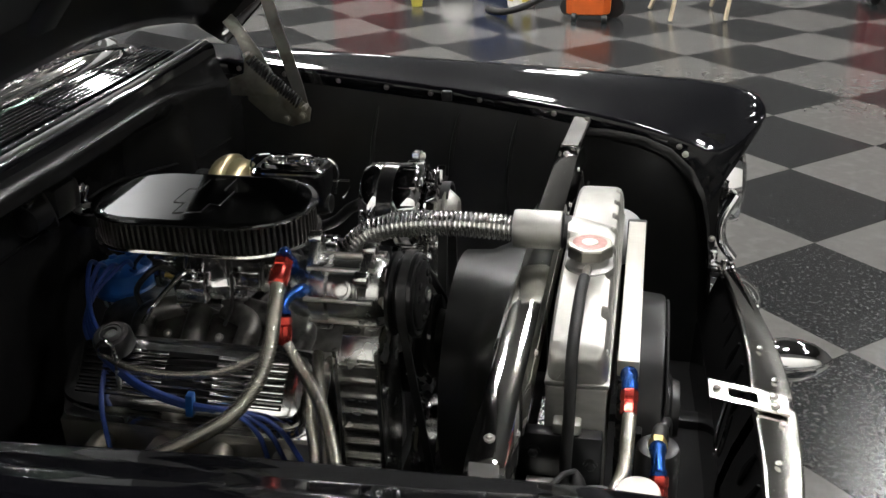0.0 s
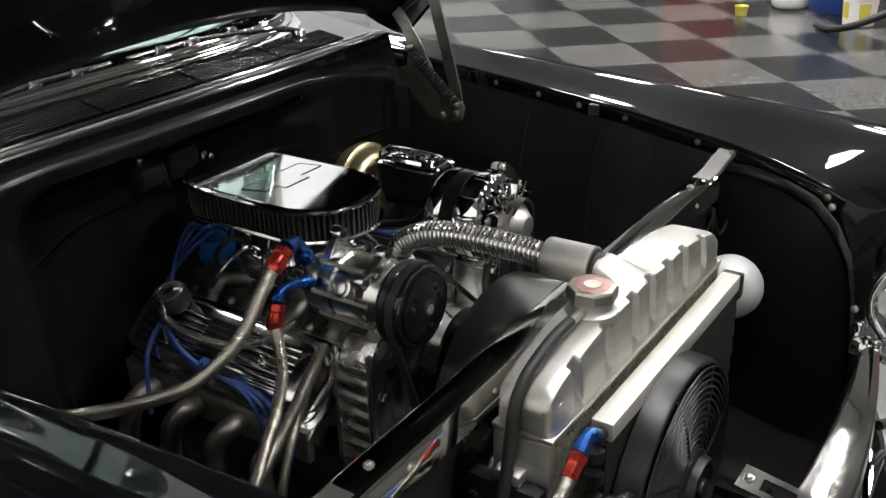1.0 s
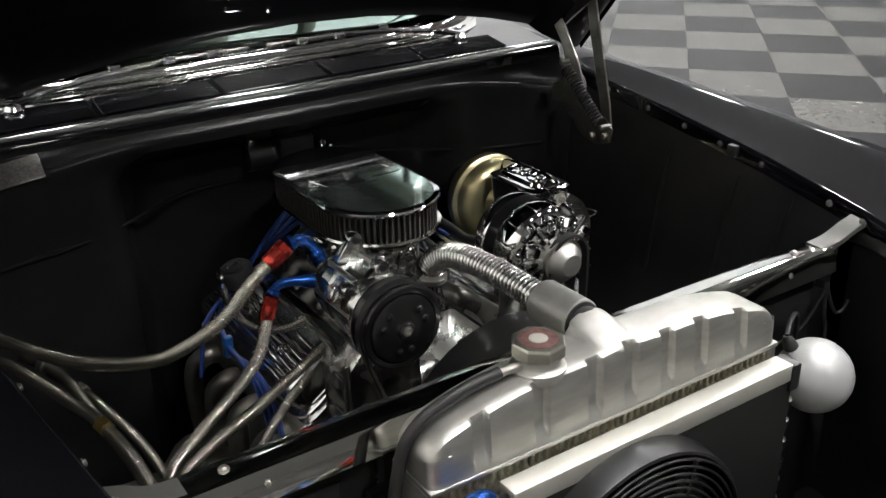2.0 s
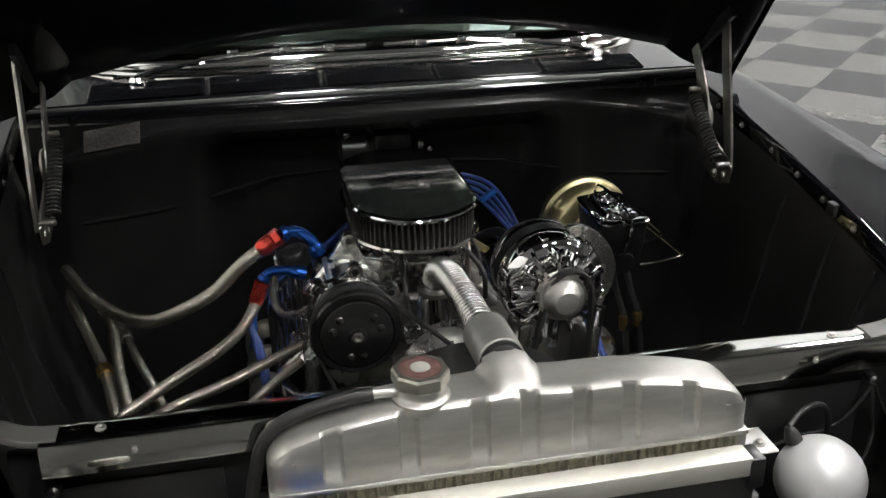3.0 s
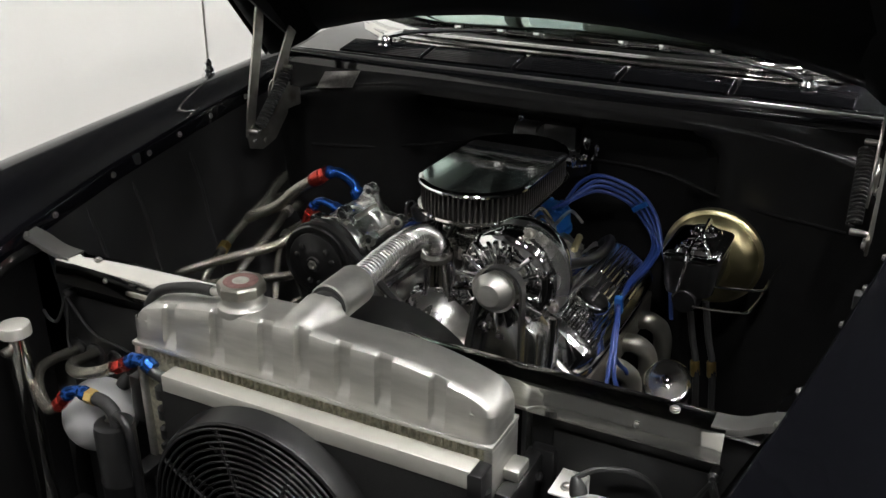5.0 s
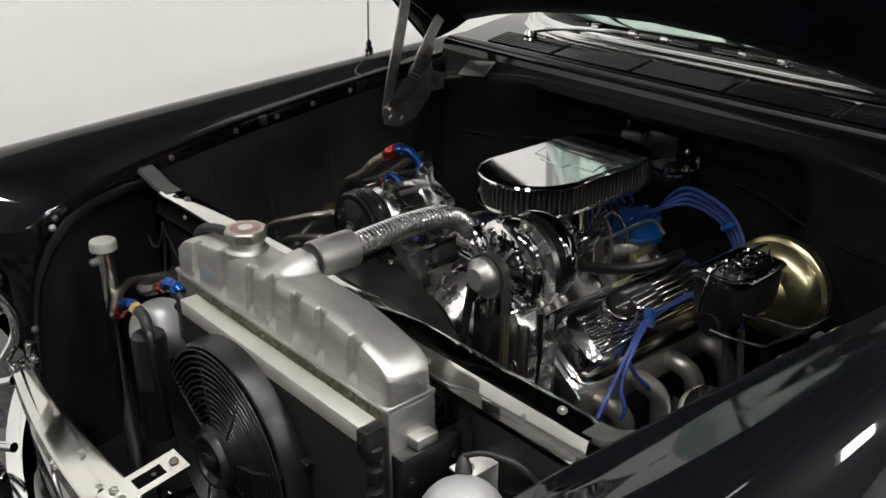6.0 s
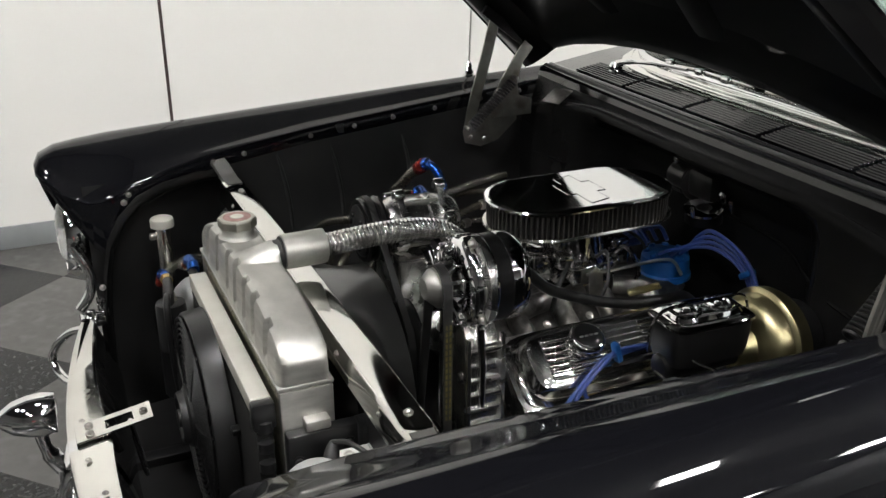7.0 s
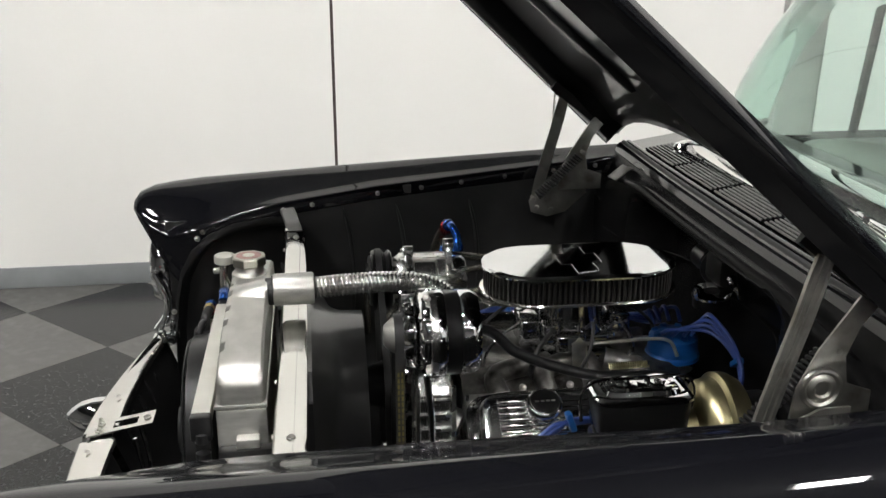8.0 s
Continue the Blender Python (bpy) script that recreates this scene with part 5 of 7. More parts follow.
box(bm, (-0.517, -0.065, 0.745), (-0.467, 0.039, 0.757), 0.004)
part("thermostat_housing", bm, M["chrome_worn"], eng, "chrome thermostat housing")
bm = B()
lathe(bm, (-0.478, -0.013, 0.832), (0.1, 0, 1), [(0.0265, 0), (0.028, 0.001), (0.028, 0.009), (0.0265, 0.01)], 28)
part("hose_clamp", bm, M["steel"], eng)
for q in ((-0.492, -0.055, 0.757), (-0.492, 0.03, 0.757)):
    bm = B()
    bolt(bm, q, (0, 0, 1), 0.008, 0.008)
    part("bolt", bm, M["chrome"], eng)
bm = B()
lathe(bm, (-0.275, 0, 0.690), (1, 0, 0), [(0.045, -0.005), (0.046, 0.0), (0.040, 0.012), (0.018, 0.03), (0.016, 0.05), (0.012, 0.052)], 30)
part("fan_hub", bm, M["alu_cast"], eng, "spun aluminium fan hub")
bm = B()
lathe(bm, (-0.365, 0, 0.690), (1, 0, 0), [(0.06, 0), (0.075, 0.003), (0.075, 0.008), (0.066, 0.018), (0.075, 0.028), (0.075, 0.034), (0.05, 0.036), (0.03, 0.09)], 36)
part("water_pump_pulley", bm, M["glossblack"], eng)
bm = B()
lathe(bm, (-0.375, 0, 0.470), (1, 0, 0), [(0.06, 0), (0.085, 0.003), (0.085, 0.008), (0.076, 0.018), (0.085, 0.028), (0.085, 0.048), (0.076, 0.055), (0.05, 0.06), (0.02, 0.065)], 36)
part("crank_pulley", bm, M["chrome_worn"], eng)
bm = B()
lathe(bm, (-0.365, 0.135, 0.50), (1, 0, 0), [(0.05, 0), (0.070, 0.003), (0.070, 0.008), (0.064, 0.018), (0.070, 0.028), (0.070, 0.032), (0.04, 0.034), (0.02, 0.04)], 36)
part("pump_pulley", bm, M["glossblack"], eng)
for k in range(6):
    a = math.tau * k / 6
    rows = []
    for q in range(5):
        r = 0.045 + 0.090 * q / 4
        rows.append([(-0.258 + dx, r * math.cos(a + da), 0.69 + r * math.sin(a + da)) for da, dx in ((-0.24, 0.02), (-0.08, 0.006), (0.08, -0.004), (0.24, -0.02))])
    bm = B()
    loft(bm, rows)
    ob = part("fan_blade", bm, M["glossblack"], eng)
    ob.modifiers.new("thickness", "SOLIDIFY").thickness = 0.002


def ribbed_bracket(s, label):
    b = B()
    ol = [(0.10, 0.80), (0.15, 0.815), (0.20, 0.80), (0.226, 0.77), (0.226, 0.60), (0.218, 0.50), (0.12, 0.48), (0.09, 0.60)]
    m = Matrix(((0, 0, 1, -0.44), (s, 0, 0, 0), (0, 1, 0, 0), (0, 0, 0, 1)))
    prism(b, ol, m, 0.062, 0.005)
    ob = part("accessory_bracket", b, M["alu_polish"], eng, label)
    for k in range(9):
        b = B()
        z = 0.53 + k * 0.029
        box(b, (-0.438, s * 0.2295 - 0.005, z - 0.0035), (-0.380, s * 0.2295 + 0.005, z + 0.0035), 0.002)
        part("rib", b, M["alu_polish"], ob)
    for x in (-0.442, -0.376):
        b = B()
        box(b, (x - 0.004, s * 0.229 - 0.006, 0.50), (x + 0.004, s * 0.229 + 0.006, 0.79), 0.002)
        part("edge_rib", b, M["alu_polish"], ob)
    for yy, zz in ((0.13, 0.78), (0.2, 0.70), (0.19, 0.56)):
        b = B()
        bolt(b, (-0.378, s * yy, zz), (1, 0, 0), 0.008, 0.008)
        part("bolt", b, M["chrome"], ob)
    return ob


ribbed_bracket(1, "ribbed cast aluminium alternator bracket")
ribbed_bracket(-1, "ribbed cast aluminium compressor bracket")


def belt(name, x, wheels, w, label):
    """A belt round wheels (y, z, radius), given in turn, all on its inside."""
    pts = []
    n = len(wheels)
    for i in range(n):
        y0, z0, r0 = wheels[i - 1]
        y1, z1, r1 = wheels[i]
        y2, z2, r2 = wheels[(i + 1) % n]

        def tangent(ya, za, ra, yb, zb, rb):
            d = math.hypot(yb - ya, zb - za)
            base = math.atan2(zb - za, yb - ya)
            return base - math.acos(max(-1, min(1, (ra - rb) / d)))

        a0 = tangent(y0, z0, r0, y1, z1, r1)
        a1 = tangent(y1, z1, r1, y2, z2, r2)
        while a1 < a0:
            a1 += math.tau
        for k in range(9):
            a = a0 + (a1 - a0) * k / 8
            pts.append((y1 + r1 * math.cos(a), z1 + r1 * math.sin(a)))
    b = B()
    cy = sum(p[0] for p in pts) / len(pts)
    cz = sum(p[1] for p in pts) / len(pts)
    rows = []
    for k, (y, z) in enumerate(pts + pts[:1]):
        p0, p1 = pts[k % len(pts) - 1], pts[(k + 1) % len(pts)]
        t = V((p1[0] - p0[0], p1[1] - p0[1]))
        nn = V((t.y, -t.x)).normalized() * 0.0045
        rows.append([(x - w / 2, y, z), (x + w / 2, y, z), (x + w / 2, y + nn.x, z + nn.y), (x - w / 2, y + nn.x, z + nn.y)])
    loft(b, rows, closed=True)
    return single(name, b, M["rubber"], (x, cy, cz), label, "belt", "drive belts", angle=50), pts


altbelt, bp = belt("drive_belt", -0.347, [(0.135, 0.50, 0.068), (0.172, 0.872, 0.034)], 0.017, "black rubber drive belt with yellow printing")
belt("drive_belt", -0.335, [(0.0, 0.47, 0.083), (0.0, 0.69, 0.073), (-0.161, 0.858, 0.064)], 0.013, "black rubber drive belt round the compressor clutch")
p0, p1 = V((-0.3465, 0.203, 0.50)), V((-0.3465, 0.206, 0.865))
d = (p1 - p0).normalized()
outn = V((0, d.z, -d.y))
for k in range(16):
    bm = B()
    p = p0 + d * (0.13 + 0.012 * k) + outn * 0.0062
    m = Matrix.Translation(p) @ Matrix(((1, 0, 0), d, outn)).transposed().to_4x4()
    for u in (-0.004, 0.003):
        box(bm, (u - 0.0018, -0.0042, 0), (u + 0.0018, 0.0042, 0.0004), 0, m=m)
    bm2 = mesh_of("yellow_mark", bm, M["yellow_print"], V(altbelt.location))
    ob = new("yellow_mark", bm2)
    ob.parent = altbelt

# carburettor under the air cleaner
carb = thing("carburettor", (-0.72, -0.01, 0.735), "bright metal four-barrel carburettor with linkage", "carburettor")
bm = B()
box(bm, (-0.80, -0.075, 0.737), (-0.64, 0.06, 0.76), 0.006)
box(bm, (-0.79, -0.068, 0.762), (-0.65, 0.052, 0.80), 0.01)
lathe(bm, (-0.72, -0.010, 0.80), (0, 0, 1), [(0.075, 0), (0.068, 0.015), (0.064, 0.05), (0.06, 0.08)], 30)
part("main_body", bm, M["chrome_worn"], carb)
for q, w in (((-0.628, 0.0, 0.80), (0.022, 0.04, 0.03)), ((-0.815, -0.01, 0.80), (0.022, 0.04, 0.03)), ((-0.70, 0.065, 0.79), (0.03, 0.018, 0.02)), ((-0.74, -0.085, 0.80), (0.03, 0.02, 0.025)), ((-0.66, 0.06, 0.82), (0.018, 0.016, 0.014)), ((-0.64, -0.06, 0.815), (0.02, 0.018, 0.018))):
    bm = B()
    box(bm, [q[i] - w[i] for i in range(3)], [q[i] + w[i] for i in range(3)], 0.007, 3)
    part("float_bowl", bm, M["chrome_worn"], carb)
for k in range(14):
    a = k * 2.399
    q = (-0.72 + 0.088 * math.cos(a), -0.01 + 0.074 * math.sin(a), 0.785 + 0.006 * (k % 5))
    bm = B()
    lathe(bm, q, (math.cos(a), math.sin(a), 0.25), [(0.006, -0.01), (0.0075, 0), (0.0075, 0.007), (0.004, 0.012), (0.004, 0.016)], 8)
    part("screw", bm, M["chrome_worn"] if k % 4 else M["brass"], carb)
bm = B()
sweep(bm, catmull([(-0.70, 0.082, 0.792), (-0.78, 0.088, 0.795), (-0.86, 0.088, 0.797), (-0.90, 0.09, 0.79), (-0.91, 0.11, 0.765)], 5), 0.0036, 8)
part("throttle_rod", bm, M["steel"], carb)
bm = B()
prism(bm, [(-0.735, 0.72), (-0.70, 0.735), (-0.695, 0.80), (-0.71, 0.815), (-0.725, 0.80)], Matrix(((1, 0, 0, 0), (0, 0, 1, 0.098), (0, 1, 0, 0), (0, 0, 0, 1))), 0.004, 0.001)
part("linkage_plate", bm, M["steel"], carb)
pts = []
for k in range(17 * 8 + 1):
    a = math.tau * k / 8
    pts.append((-0.757 - 0.086 * k / (17 * 8), 0.147 - 0.019 * k / (17 * 8) + 0.0062 * math.cos(a), 0.770 - 0.008 * k / (17 * 8) + 0.0062 * math.sin(a)))
bm = B()
sweep(bm, pts, 0.0016, 5)
part("return_spring", bm, M["zinc"], carb, "yellow zinc return spring")
bm = B()
box(bm, (-0.685, 0.055, 0.738), (-0.64, 0.085, 0.752), 0.004)
part("gasket", bm, M["orange_silicone"], carb, "orange sealant")

rng = random.Random(4)
for k in range(9):
    a = 0.35 + math.tau * k / 9
    p0 = V((-0.72 + 0.085 * math.cos(a), -0.01 + 0.07 * math.sin(a), 0.80 + 0.02 * rng.random()))
    p3 = V((-0.72 + 0.19 * math.cos(a + rng.uniform(-0.5, 0.5)), 0.125 * math.sin(a), 0.742))
    p1 = p0 + V((0.03 * math.cos(a), 0.03 * math.sin(a), 0.02))
    p2 = (p0 + p3) * 0.5 + V((0.04 * math.cos(a), 0.03 * math.sin(a), 0.02 * rng.random()))
    bm = B()
    sweep(bm, catmull([p0, p1, p2, p3], 6), 0.0030 + 0.0025 * rng.random(), 8)
    part("vacuum_hose" if k % 3 else "fuel_pipe", bm, M["rubber"] if k % 3 else M["chrome_worn"], carb)

# air cleaner
air = thing("air_cleaner", (-0.733, -0.014, 0.872), "oval polished air cleaner with dark pleated filter", "air cleaner")
AX, AY, AL, AW = -0.733, -0.014, 0.197, 0.108


def oval(grow, n=96):
    """Points round an oval with round ends."""
    r, half = AW + grow, AL - AW
    out = []
    for k in range(n):
        a = math.tau * k / n
        cx = half if math.cos(a) >= 0 else -half
        out.append((AX + cx + r * math.cos(a), AY + r * math.sin(a)))
    return out


rows = []
for g, z in ((-0.022, 0.9290), (-0.010, 0.9280), (0.0, 0.9270), (0.003, 0.9290), (0.003, 0.9325), (0.001, 0.9352), (-0.004, 0.9367), (-0.008, 0.9373)):
    rows.append([(x, y, z) for x, y in oval(g)])
bm = B()
loft(bm, rows, closed=True, cap=True)
lid = part("lid", bm, M["mirror"], air, "mirror polished oval lid", angle=4)
rows = []
for g, z in ((-0.03, 0.885), (-0.004, 0.885), (0.004, 0.8835), (0.006, 0.8795), (0.003, 0.876), (-0.02, 0.875), (-0.05, 0.873)):
    rows.append([(x, y, z) for x, y in oval(g)])
bm = B()
loft(bm, rows, closed=True, cap=True)
part("base_plate", bm, M["polish"], air, angle=50)
per = 2 * math.pi * AW + 4 * (AL - AW)
npl = 96
outer = []
half = AL - AW
for k in range(npl * 4):
    s = per * k / (npl * 4)
    g = -0.0120 + 0.0030 * math.cos(math.tau * k / 4)
    r = AW + g
    arc = math.pi * AW
    if s < arc:
        a = -math.pi / 2 + s / AW
        outer.append((AX + half + r * math.cos(a), AY + r * math.sin(a)))
    elif s < arc + 2 * half:
        outer.append((AX + half - (s - arc), AY + r))
    elif s < 2 * arc + 2 * half:
        a = math.pi / 2 + (s - arc - 2 * half) / AW
        outer.append((AX - half + r * math.cos(a), AY + r * math.sin(a)))
    else:
        outer.append((AX - half + (s - 2 * arc - 2 * half), AY - r))
bm = B()
loft(bm, [[(x, y, z) for x, y in outer] for z in (0.8845, 0.9280)], closed=True)
part("filter_element", bm, M["pleat"], air, "pleated filter gauze, darkened for the shade in its folds", smooth=False)
bm = B()
for k in range(0, npl * 4, 4):
    (x0, y0), (x1, y1) = outer[k - 1], outer[(k + 1) % len(outer)]
    t = V((x1 - x0, y1 - y0, 0)).normalized()
    n = V((t.y, -t.x, 0))
    c = V((outer[k][0], outer[k][1], 0))
    m = Matrix.Translation(c + V((0, 0, 0.8845))) @ Matrix((t, n, (0, 0, 1))).transposed().to_4x4()
    box(bm, (-0.0020, -0.004, 0), (0.0020, 0.006, 0.0432), 0, m=m)
part("filter_pleats", bm, M["pleat_edge"], air, "filter pleat crests, lightened as if lit", smooth=False)
# raised outline badge on the lid
badge = [(-0.075, -0.018), (-0.030, -0.018), (-0.030, -0.034), (0.030, -0.034), (0.030, -0.018), (0.075, -0.018), (0.087, 0.018), (0.030, 0.018), (0.030, 0.034), (-0.030, 0.034), (-0.030, 0.018), (-0.063, 0.018)]
bm = B()
line = [V((AX + y * 1.25, AY + x * 1.0, 0.9381)) for x, y in badge]
for a, b in zip(line, line[1:] + line[:1]):
    sweep(bm, [a, b], 0.0007, 6)
part("badge_outline", bm, M["chrome_worn"], lid, "raised outlined badge shape")
bm = B()
prism(bm, [(AX + y * 1.25, AY + x * 1.0) for x, y in badge], Matrix.Translation((0, 0, 0.93735)), 0.0006)
part("badge_field", bm, M["mirror"], lid)

# air-conditioning compressor
comp = thing("compressor", (-0.42, -0.161, 0.80), "bare aluminium air-conditioning compressor with black clutch pulley", "compressor")
CY, CZ = -0.161, 0.858
bm = B()
lathe(bm, (-0.385, CY, CZ), (-1, 0, 0), [(0.045, -0.02), (0.052, -0.01), (0.057, 0.0), (0.057, 0.022), (0.052, 0.026), (0.051, 0.07), (0.055, 0.074), (0.055, 0.098), (0.05, 0.102), (0.048, 0.128), (0.040, 0.138), (0.01, 0.14)], 40)
part("body", bm, M["alu_polish"], comp, "polished cast aluminium body")
for a, x, reach in ((1.72, -0.398, 0.070), (1.72, -0.484, 0.084), (2.75, -0.398, 0.072), (2.75, -0.484, 0.080), (3.6, -0.484, 0.074), (4.5, -0.398, 0.076), (4.5, -0.484, 0.076), (0.75, -0.398, 0.066)):
    ca, sa = -math.cos(a), math.sin(a)
    m = Matrix(((0, 0, 1, x - 0.008), (-sa, ca, 0, CY), (ca, sa, 0, CZ), (0, 0, 0, 1)))
    bm = B()
    prism(bm, [(-0.034, 0.036), (0.034, 0.036), (0.026, 0.050), (0.011, reach - 0.004), (-0.011, reach - 0.004), (-0.026, 0.050)], m, 0.015, 0.002)
    lathe(bm, m @ V((0, reach - 0.004, -0.003)), (1, 0, 0), [(0.006, 0.001), (0.0115, 0.0), (0.0125, 0.002), (0.0125, 0.019), (0.0115, 0.021), (0.006, 0.020)], 18)
    ear = part("mounting_ear", bm, M["alu_polish"], comp, "cast ear with a bolt hole")
    # Solid black plug stands in for the dark inside of the hole.
    bm = B()
    lathe(bm, m @ V((0, reach - 0.004, -0.0035)), (1, 0, 0), [(0.0055, 0), (0.0055, 0.022)], 12)
    part("bolt_hole", bm, M["black_metal"], ear)
for k in range(7):
    a = math.tau * k / 7 + 0.3
    bm = B()
    bolt(bm, (-0.366, CY + 0.050 * math.cos(a), CZ + 0.050 * math.sin(a)), (1, 0, 0), 0.006, 0.006)
    sweep(bm, [(-0.382, CY + 0.054 * math.cos(a), CZ + 0.054 * math.sin(a)), (-0.49, CY + 0.053 * math.cos(a), CZ + 0.053 * math.sin(a))], 0.0045, 8)
    part("through_bolt", bm, M["steel"], comp)
bm = B()
lathe(bm, (-0.362, CY, CZ), (1, 0, 0), [(0.04, 0), (0.064, 0.0), (0.066, 0.003), (0.066, 0.006), (0.060, 0.012), (0.066, 0.018), (0.066, 0.022), (0.060, 0.028), (0.066, 0.034), (0.066, 0.040), (0.063, 0.043), (0.056, 0.043), (0.054, 0.040)], 48)
part("pulley", bm, M["glossblack"], comp, "glossy black grooved pulley")
bm = B()
lathe(bm, (-0.325, CY, CZ), (1, 0, 0), [(0.053, 0), (0.053, 0.008), (0.050, 0.010), (0.030, 0.010), (0.026, 0.013), (0.014, 0.014), (0.012, 0.017), (0.010, 0.017)], 40)
clutch = part("clutch_plate", bm, M["plastic"], comp, "black clutch plate")
for k in range(3):
    a = math.tau * k / 3 + 0.5
    for da in (-0.28, 0.28):
        bm = B()
        lathe(bm, (-0.3155, CY + 0.036 * math.cos(a + da), CZ + 0.036 * math.sin(a + da)), (1, 0, 0), [(0.006, 0), (0.006, 0.003), (0.004, 0.005), (0.001, 0.0055)], 12)
        part("rivet", bm, M["glossblack"], clutch)
bm = B()
lathe(bm, (-0.312, CY, CZ), (1, 0, 0), [(0.009, 0), (0.009, 0.006), (0.006, 0.007), (0.003, 0.005)], 6)
part("centre_nut", bm, M["steel"], clutch)
bm = B()
lathe(bm, (-0.429, -0.214, 0.885), (0, -0.85, 0.5), [(0.016, -0.012), (0.016, 0.003), (0.012, 0.004), (0.012, 0.010), (0.009, 0.011)], 18)
part("filler_plug", bm, M["alu_polish"], comp)

# hoses from the compressor
def ac_hose(start, elbow, sock_ax, run, r, label):
    t = thing("refrigerant_hose", start, label, "hose", "braided hoses")
    q = r / 0.0105
    b = B()
    n = len(catmull(elbow, 6))
    sweep(b, catmull(elbow, 6), [(0.0125 if (k < 4 or k > n - 4) else 0.0090) * q for k in range(n)], 16)
    part("blue_elbow", b, M["blue"], t, "blue anodised elbow")
    e = V(elbow[-1])
    ax = V(sock_ax).normalized()
    b = B()
    lathe(b, e, ax, [(0.010 * q, 0), (0.0145 * q, 0.002), (0.0145 * q, 0.012), (0.012 * q, 0.015)], 6)
    lathe(b, e, ax, [(0.011 * q, 0.013), (0.0140 * q, 0.015), (0.0146 * q, 0.026), (0.0140 * q, 0.038), (0.012 * q, 0.042)], 20)
    part("red_socket", b, M["red"], t, "red anodised socket", angle=25)
    b = B()
    sweep(b, catmull([e + ax * 0.034] + run, 8), r, 16)
    part("braided_sleeve", b, M["braid"], t, "braided stainless sleeve")
    return t


ac_hose((-0.51, -0.2, 0.9), [(-0.512, -0.194, 0.904), (-0.514, -0.206, 0.930), (-0.506, -0.228, 0.949), (-0.499, -0.252, 0.949)], (0.02, -0.84, -0.54),
        [(-0.492, -0.320, 0.905), (-0.488, -0.362, 0.868), (-0.490, -0.41, 0.842), (-0.510, -0.455, 0.818), (-0.550, -0.487, 0.800), (-0.60, -0.513, 0.782), (-0.66, -0.543, 0.765), (-0.72, -0.575, 0.757), (-0.80, -0.615, 0.755), (-0.90, -0.655, 0.75)], 0.0108, "thick braided steel hose with blue and red end")
ac_hose((-0.49, -0.22, 0.88), [(-0.488, -0.218, 0.883), (-0.493, -0.250, 0.890), (-0.497, -0.274, 0.888), (-0.494, -0.286, 0.876)], (0.04, -0.38, -0.92),
        [(-0.480, -0.308, 0.830), (-0.455, -0.330, 0.810), (-0.425, -0.365, 0.797), (-0.395, -0.411, 0.785), (-0.368, -0.465, 0.766), (-0.345, -0.510, 0.745), (-0.33, -0.53, 0.70), (-0.33, -0.53, 0.58)], 0.0090, "thin braided steel hose with blue and red end")

# alternator
alt = thing("alternator", (-0.44, 0.172, 0.79), "chrome alternator with finned fan and black centre band", "alternator")
Y, Z = 0.160, 0.866
bm = B()
lathe(bm, (-0.333, Y, Z), (1, 0, 0), [(0.030, -0.028), (0.033, -0.020), (0.033, -0.007), (0.0318, -0.004), (0.0195, 0.010), (0.018, 0.0108), (0.002, 0.0115)], 36)
part("pulley_cap", bm, M["alu"], alt, "domed bare aluminium pulley nose", angle=25)
bm = B()
lathe(bm, (-0.364, Y, Z), (1, 0, 0), [(0.02, 0), (0.036, 0.0), (0.038, 0.002), (0.028, 0.010), (0.038, 0.018), (0.038, 0.021), (0.03, 0.022)], 36)
part("pulley", bm, M["steel"], alt)
bm = B()
lathe(bm, (-0.372, Y, Z), (1, 0, 0), [(0.060, -0.004), (0.060, 0.0), (0.02, 0.003)], 40)
fanp = part("fan_plate", bm, M["chrome_worn"], alt)
for k in range(15):
    a = math.tau * k / 15 + 0.05 * (k % 2)
    bm = B()
    ca, sa = math.cos(a), math.sin(a)
    m = Matrix(((1, 0, 0, -0.362), (0, ca, -sa, Y), (0, sa, ca, Z), (0, 0, 0, 1))) @ Matrix.Rotation(0.5 - 0.35 * (k % 3), 4, "Y")
    box(bm, (-0.010, 0.036, -0.0034), (0.007, 0.070 + 0.006 * (k % 3), 0.0034), 0.0012, m=m)
    part("fan_vane", bm, M["chrome"], fanp)
bm = B()
lathe(bm, (-0.380, Y, Z), (-1, 0, 0), [(0.05, 0), (0.070, 0.002), (0.079, 0.010), (0.082, 0.018), (0.082, 0.047), (0.079, 0.051)], 44)
part("front_case", bm, M["chrome"], alt)
bm = B()
lathe(bm, (-0.428, Y, Z), (-1, 0, 0), [(0.07, 0), (0.0795, 0.001), (0.0795, 0.030), (0.07, 0.031)], 44)
part("stator_band", bm, M["glossblack"], alt, "black centre band")
bm = B()
lathe(bm, (-0.459, Y, Z), (-1, 0, 0), [(0.077, 0), (0.079, 0.004), (0.079, 0.022), (0.072, 0.034), (0.05, 0.038), (0.002, 0.04)], 44)
part("rear_case", bm, M["chrome"], alt)
for k in range(12):
    a = math.tau * k / 12 + 0.2
    bm = B()
    ca, sa = math.cos(a), math.sin(a)
    m = Matrix(((1, 0, 0, -0.40), (0, ca, -sa, Y), (0, sa, ca, Z), (0, 0, 0, 1)))
    box(bm, (-0.02, 0.078, -0.006), (0.012, 0.0845, 0.006), 0.003, m=m)
    part("case_boss", bm, M["chrome"], alt)
bm = B()
rows = []
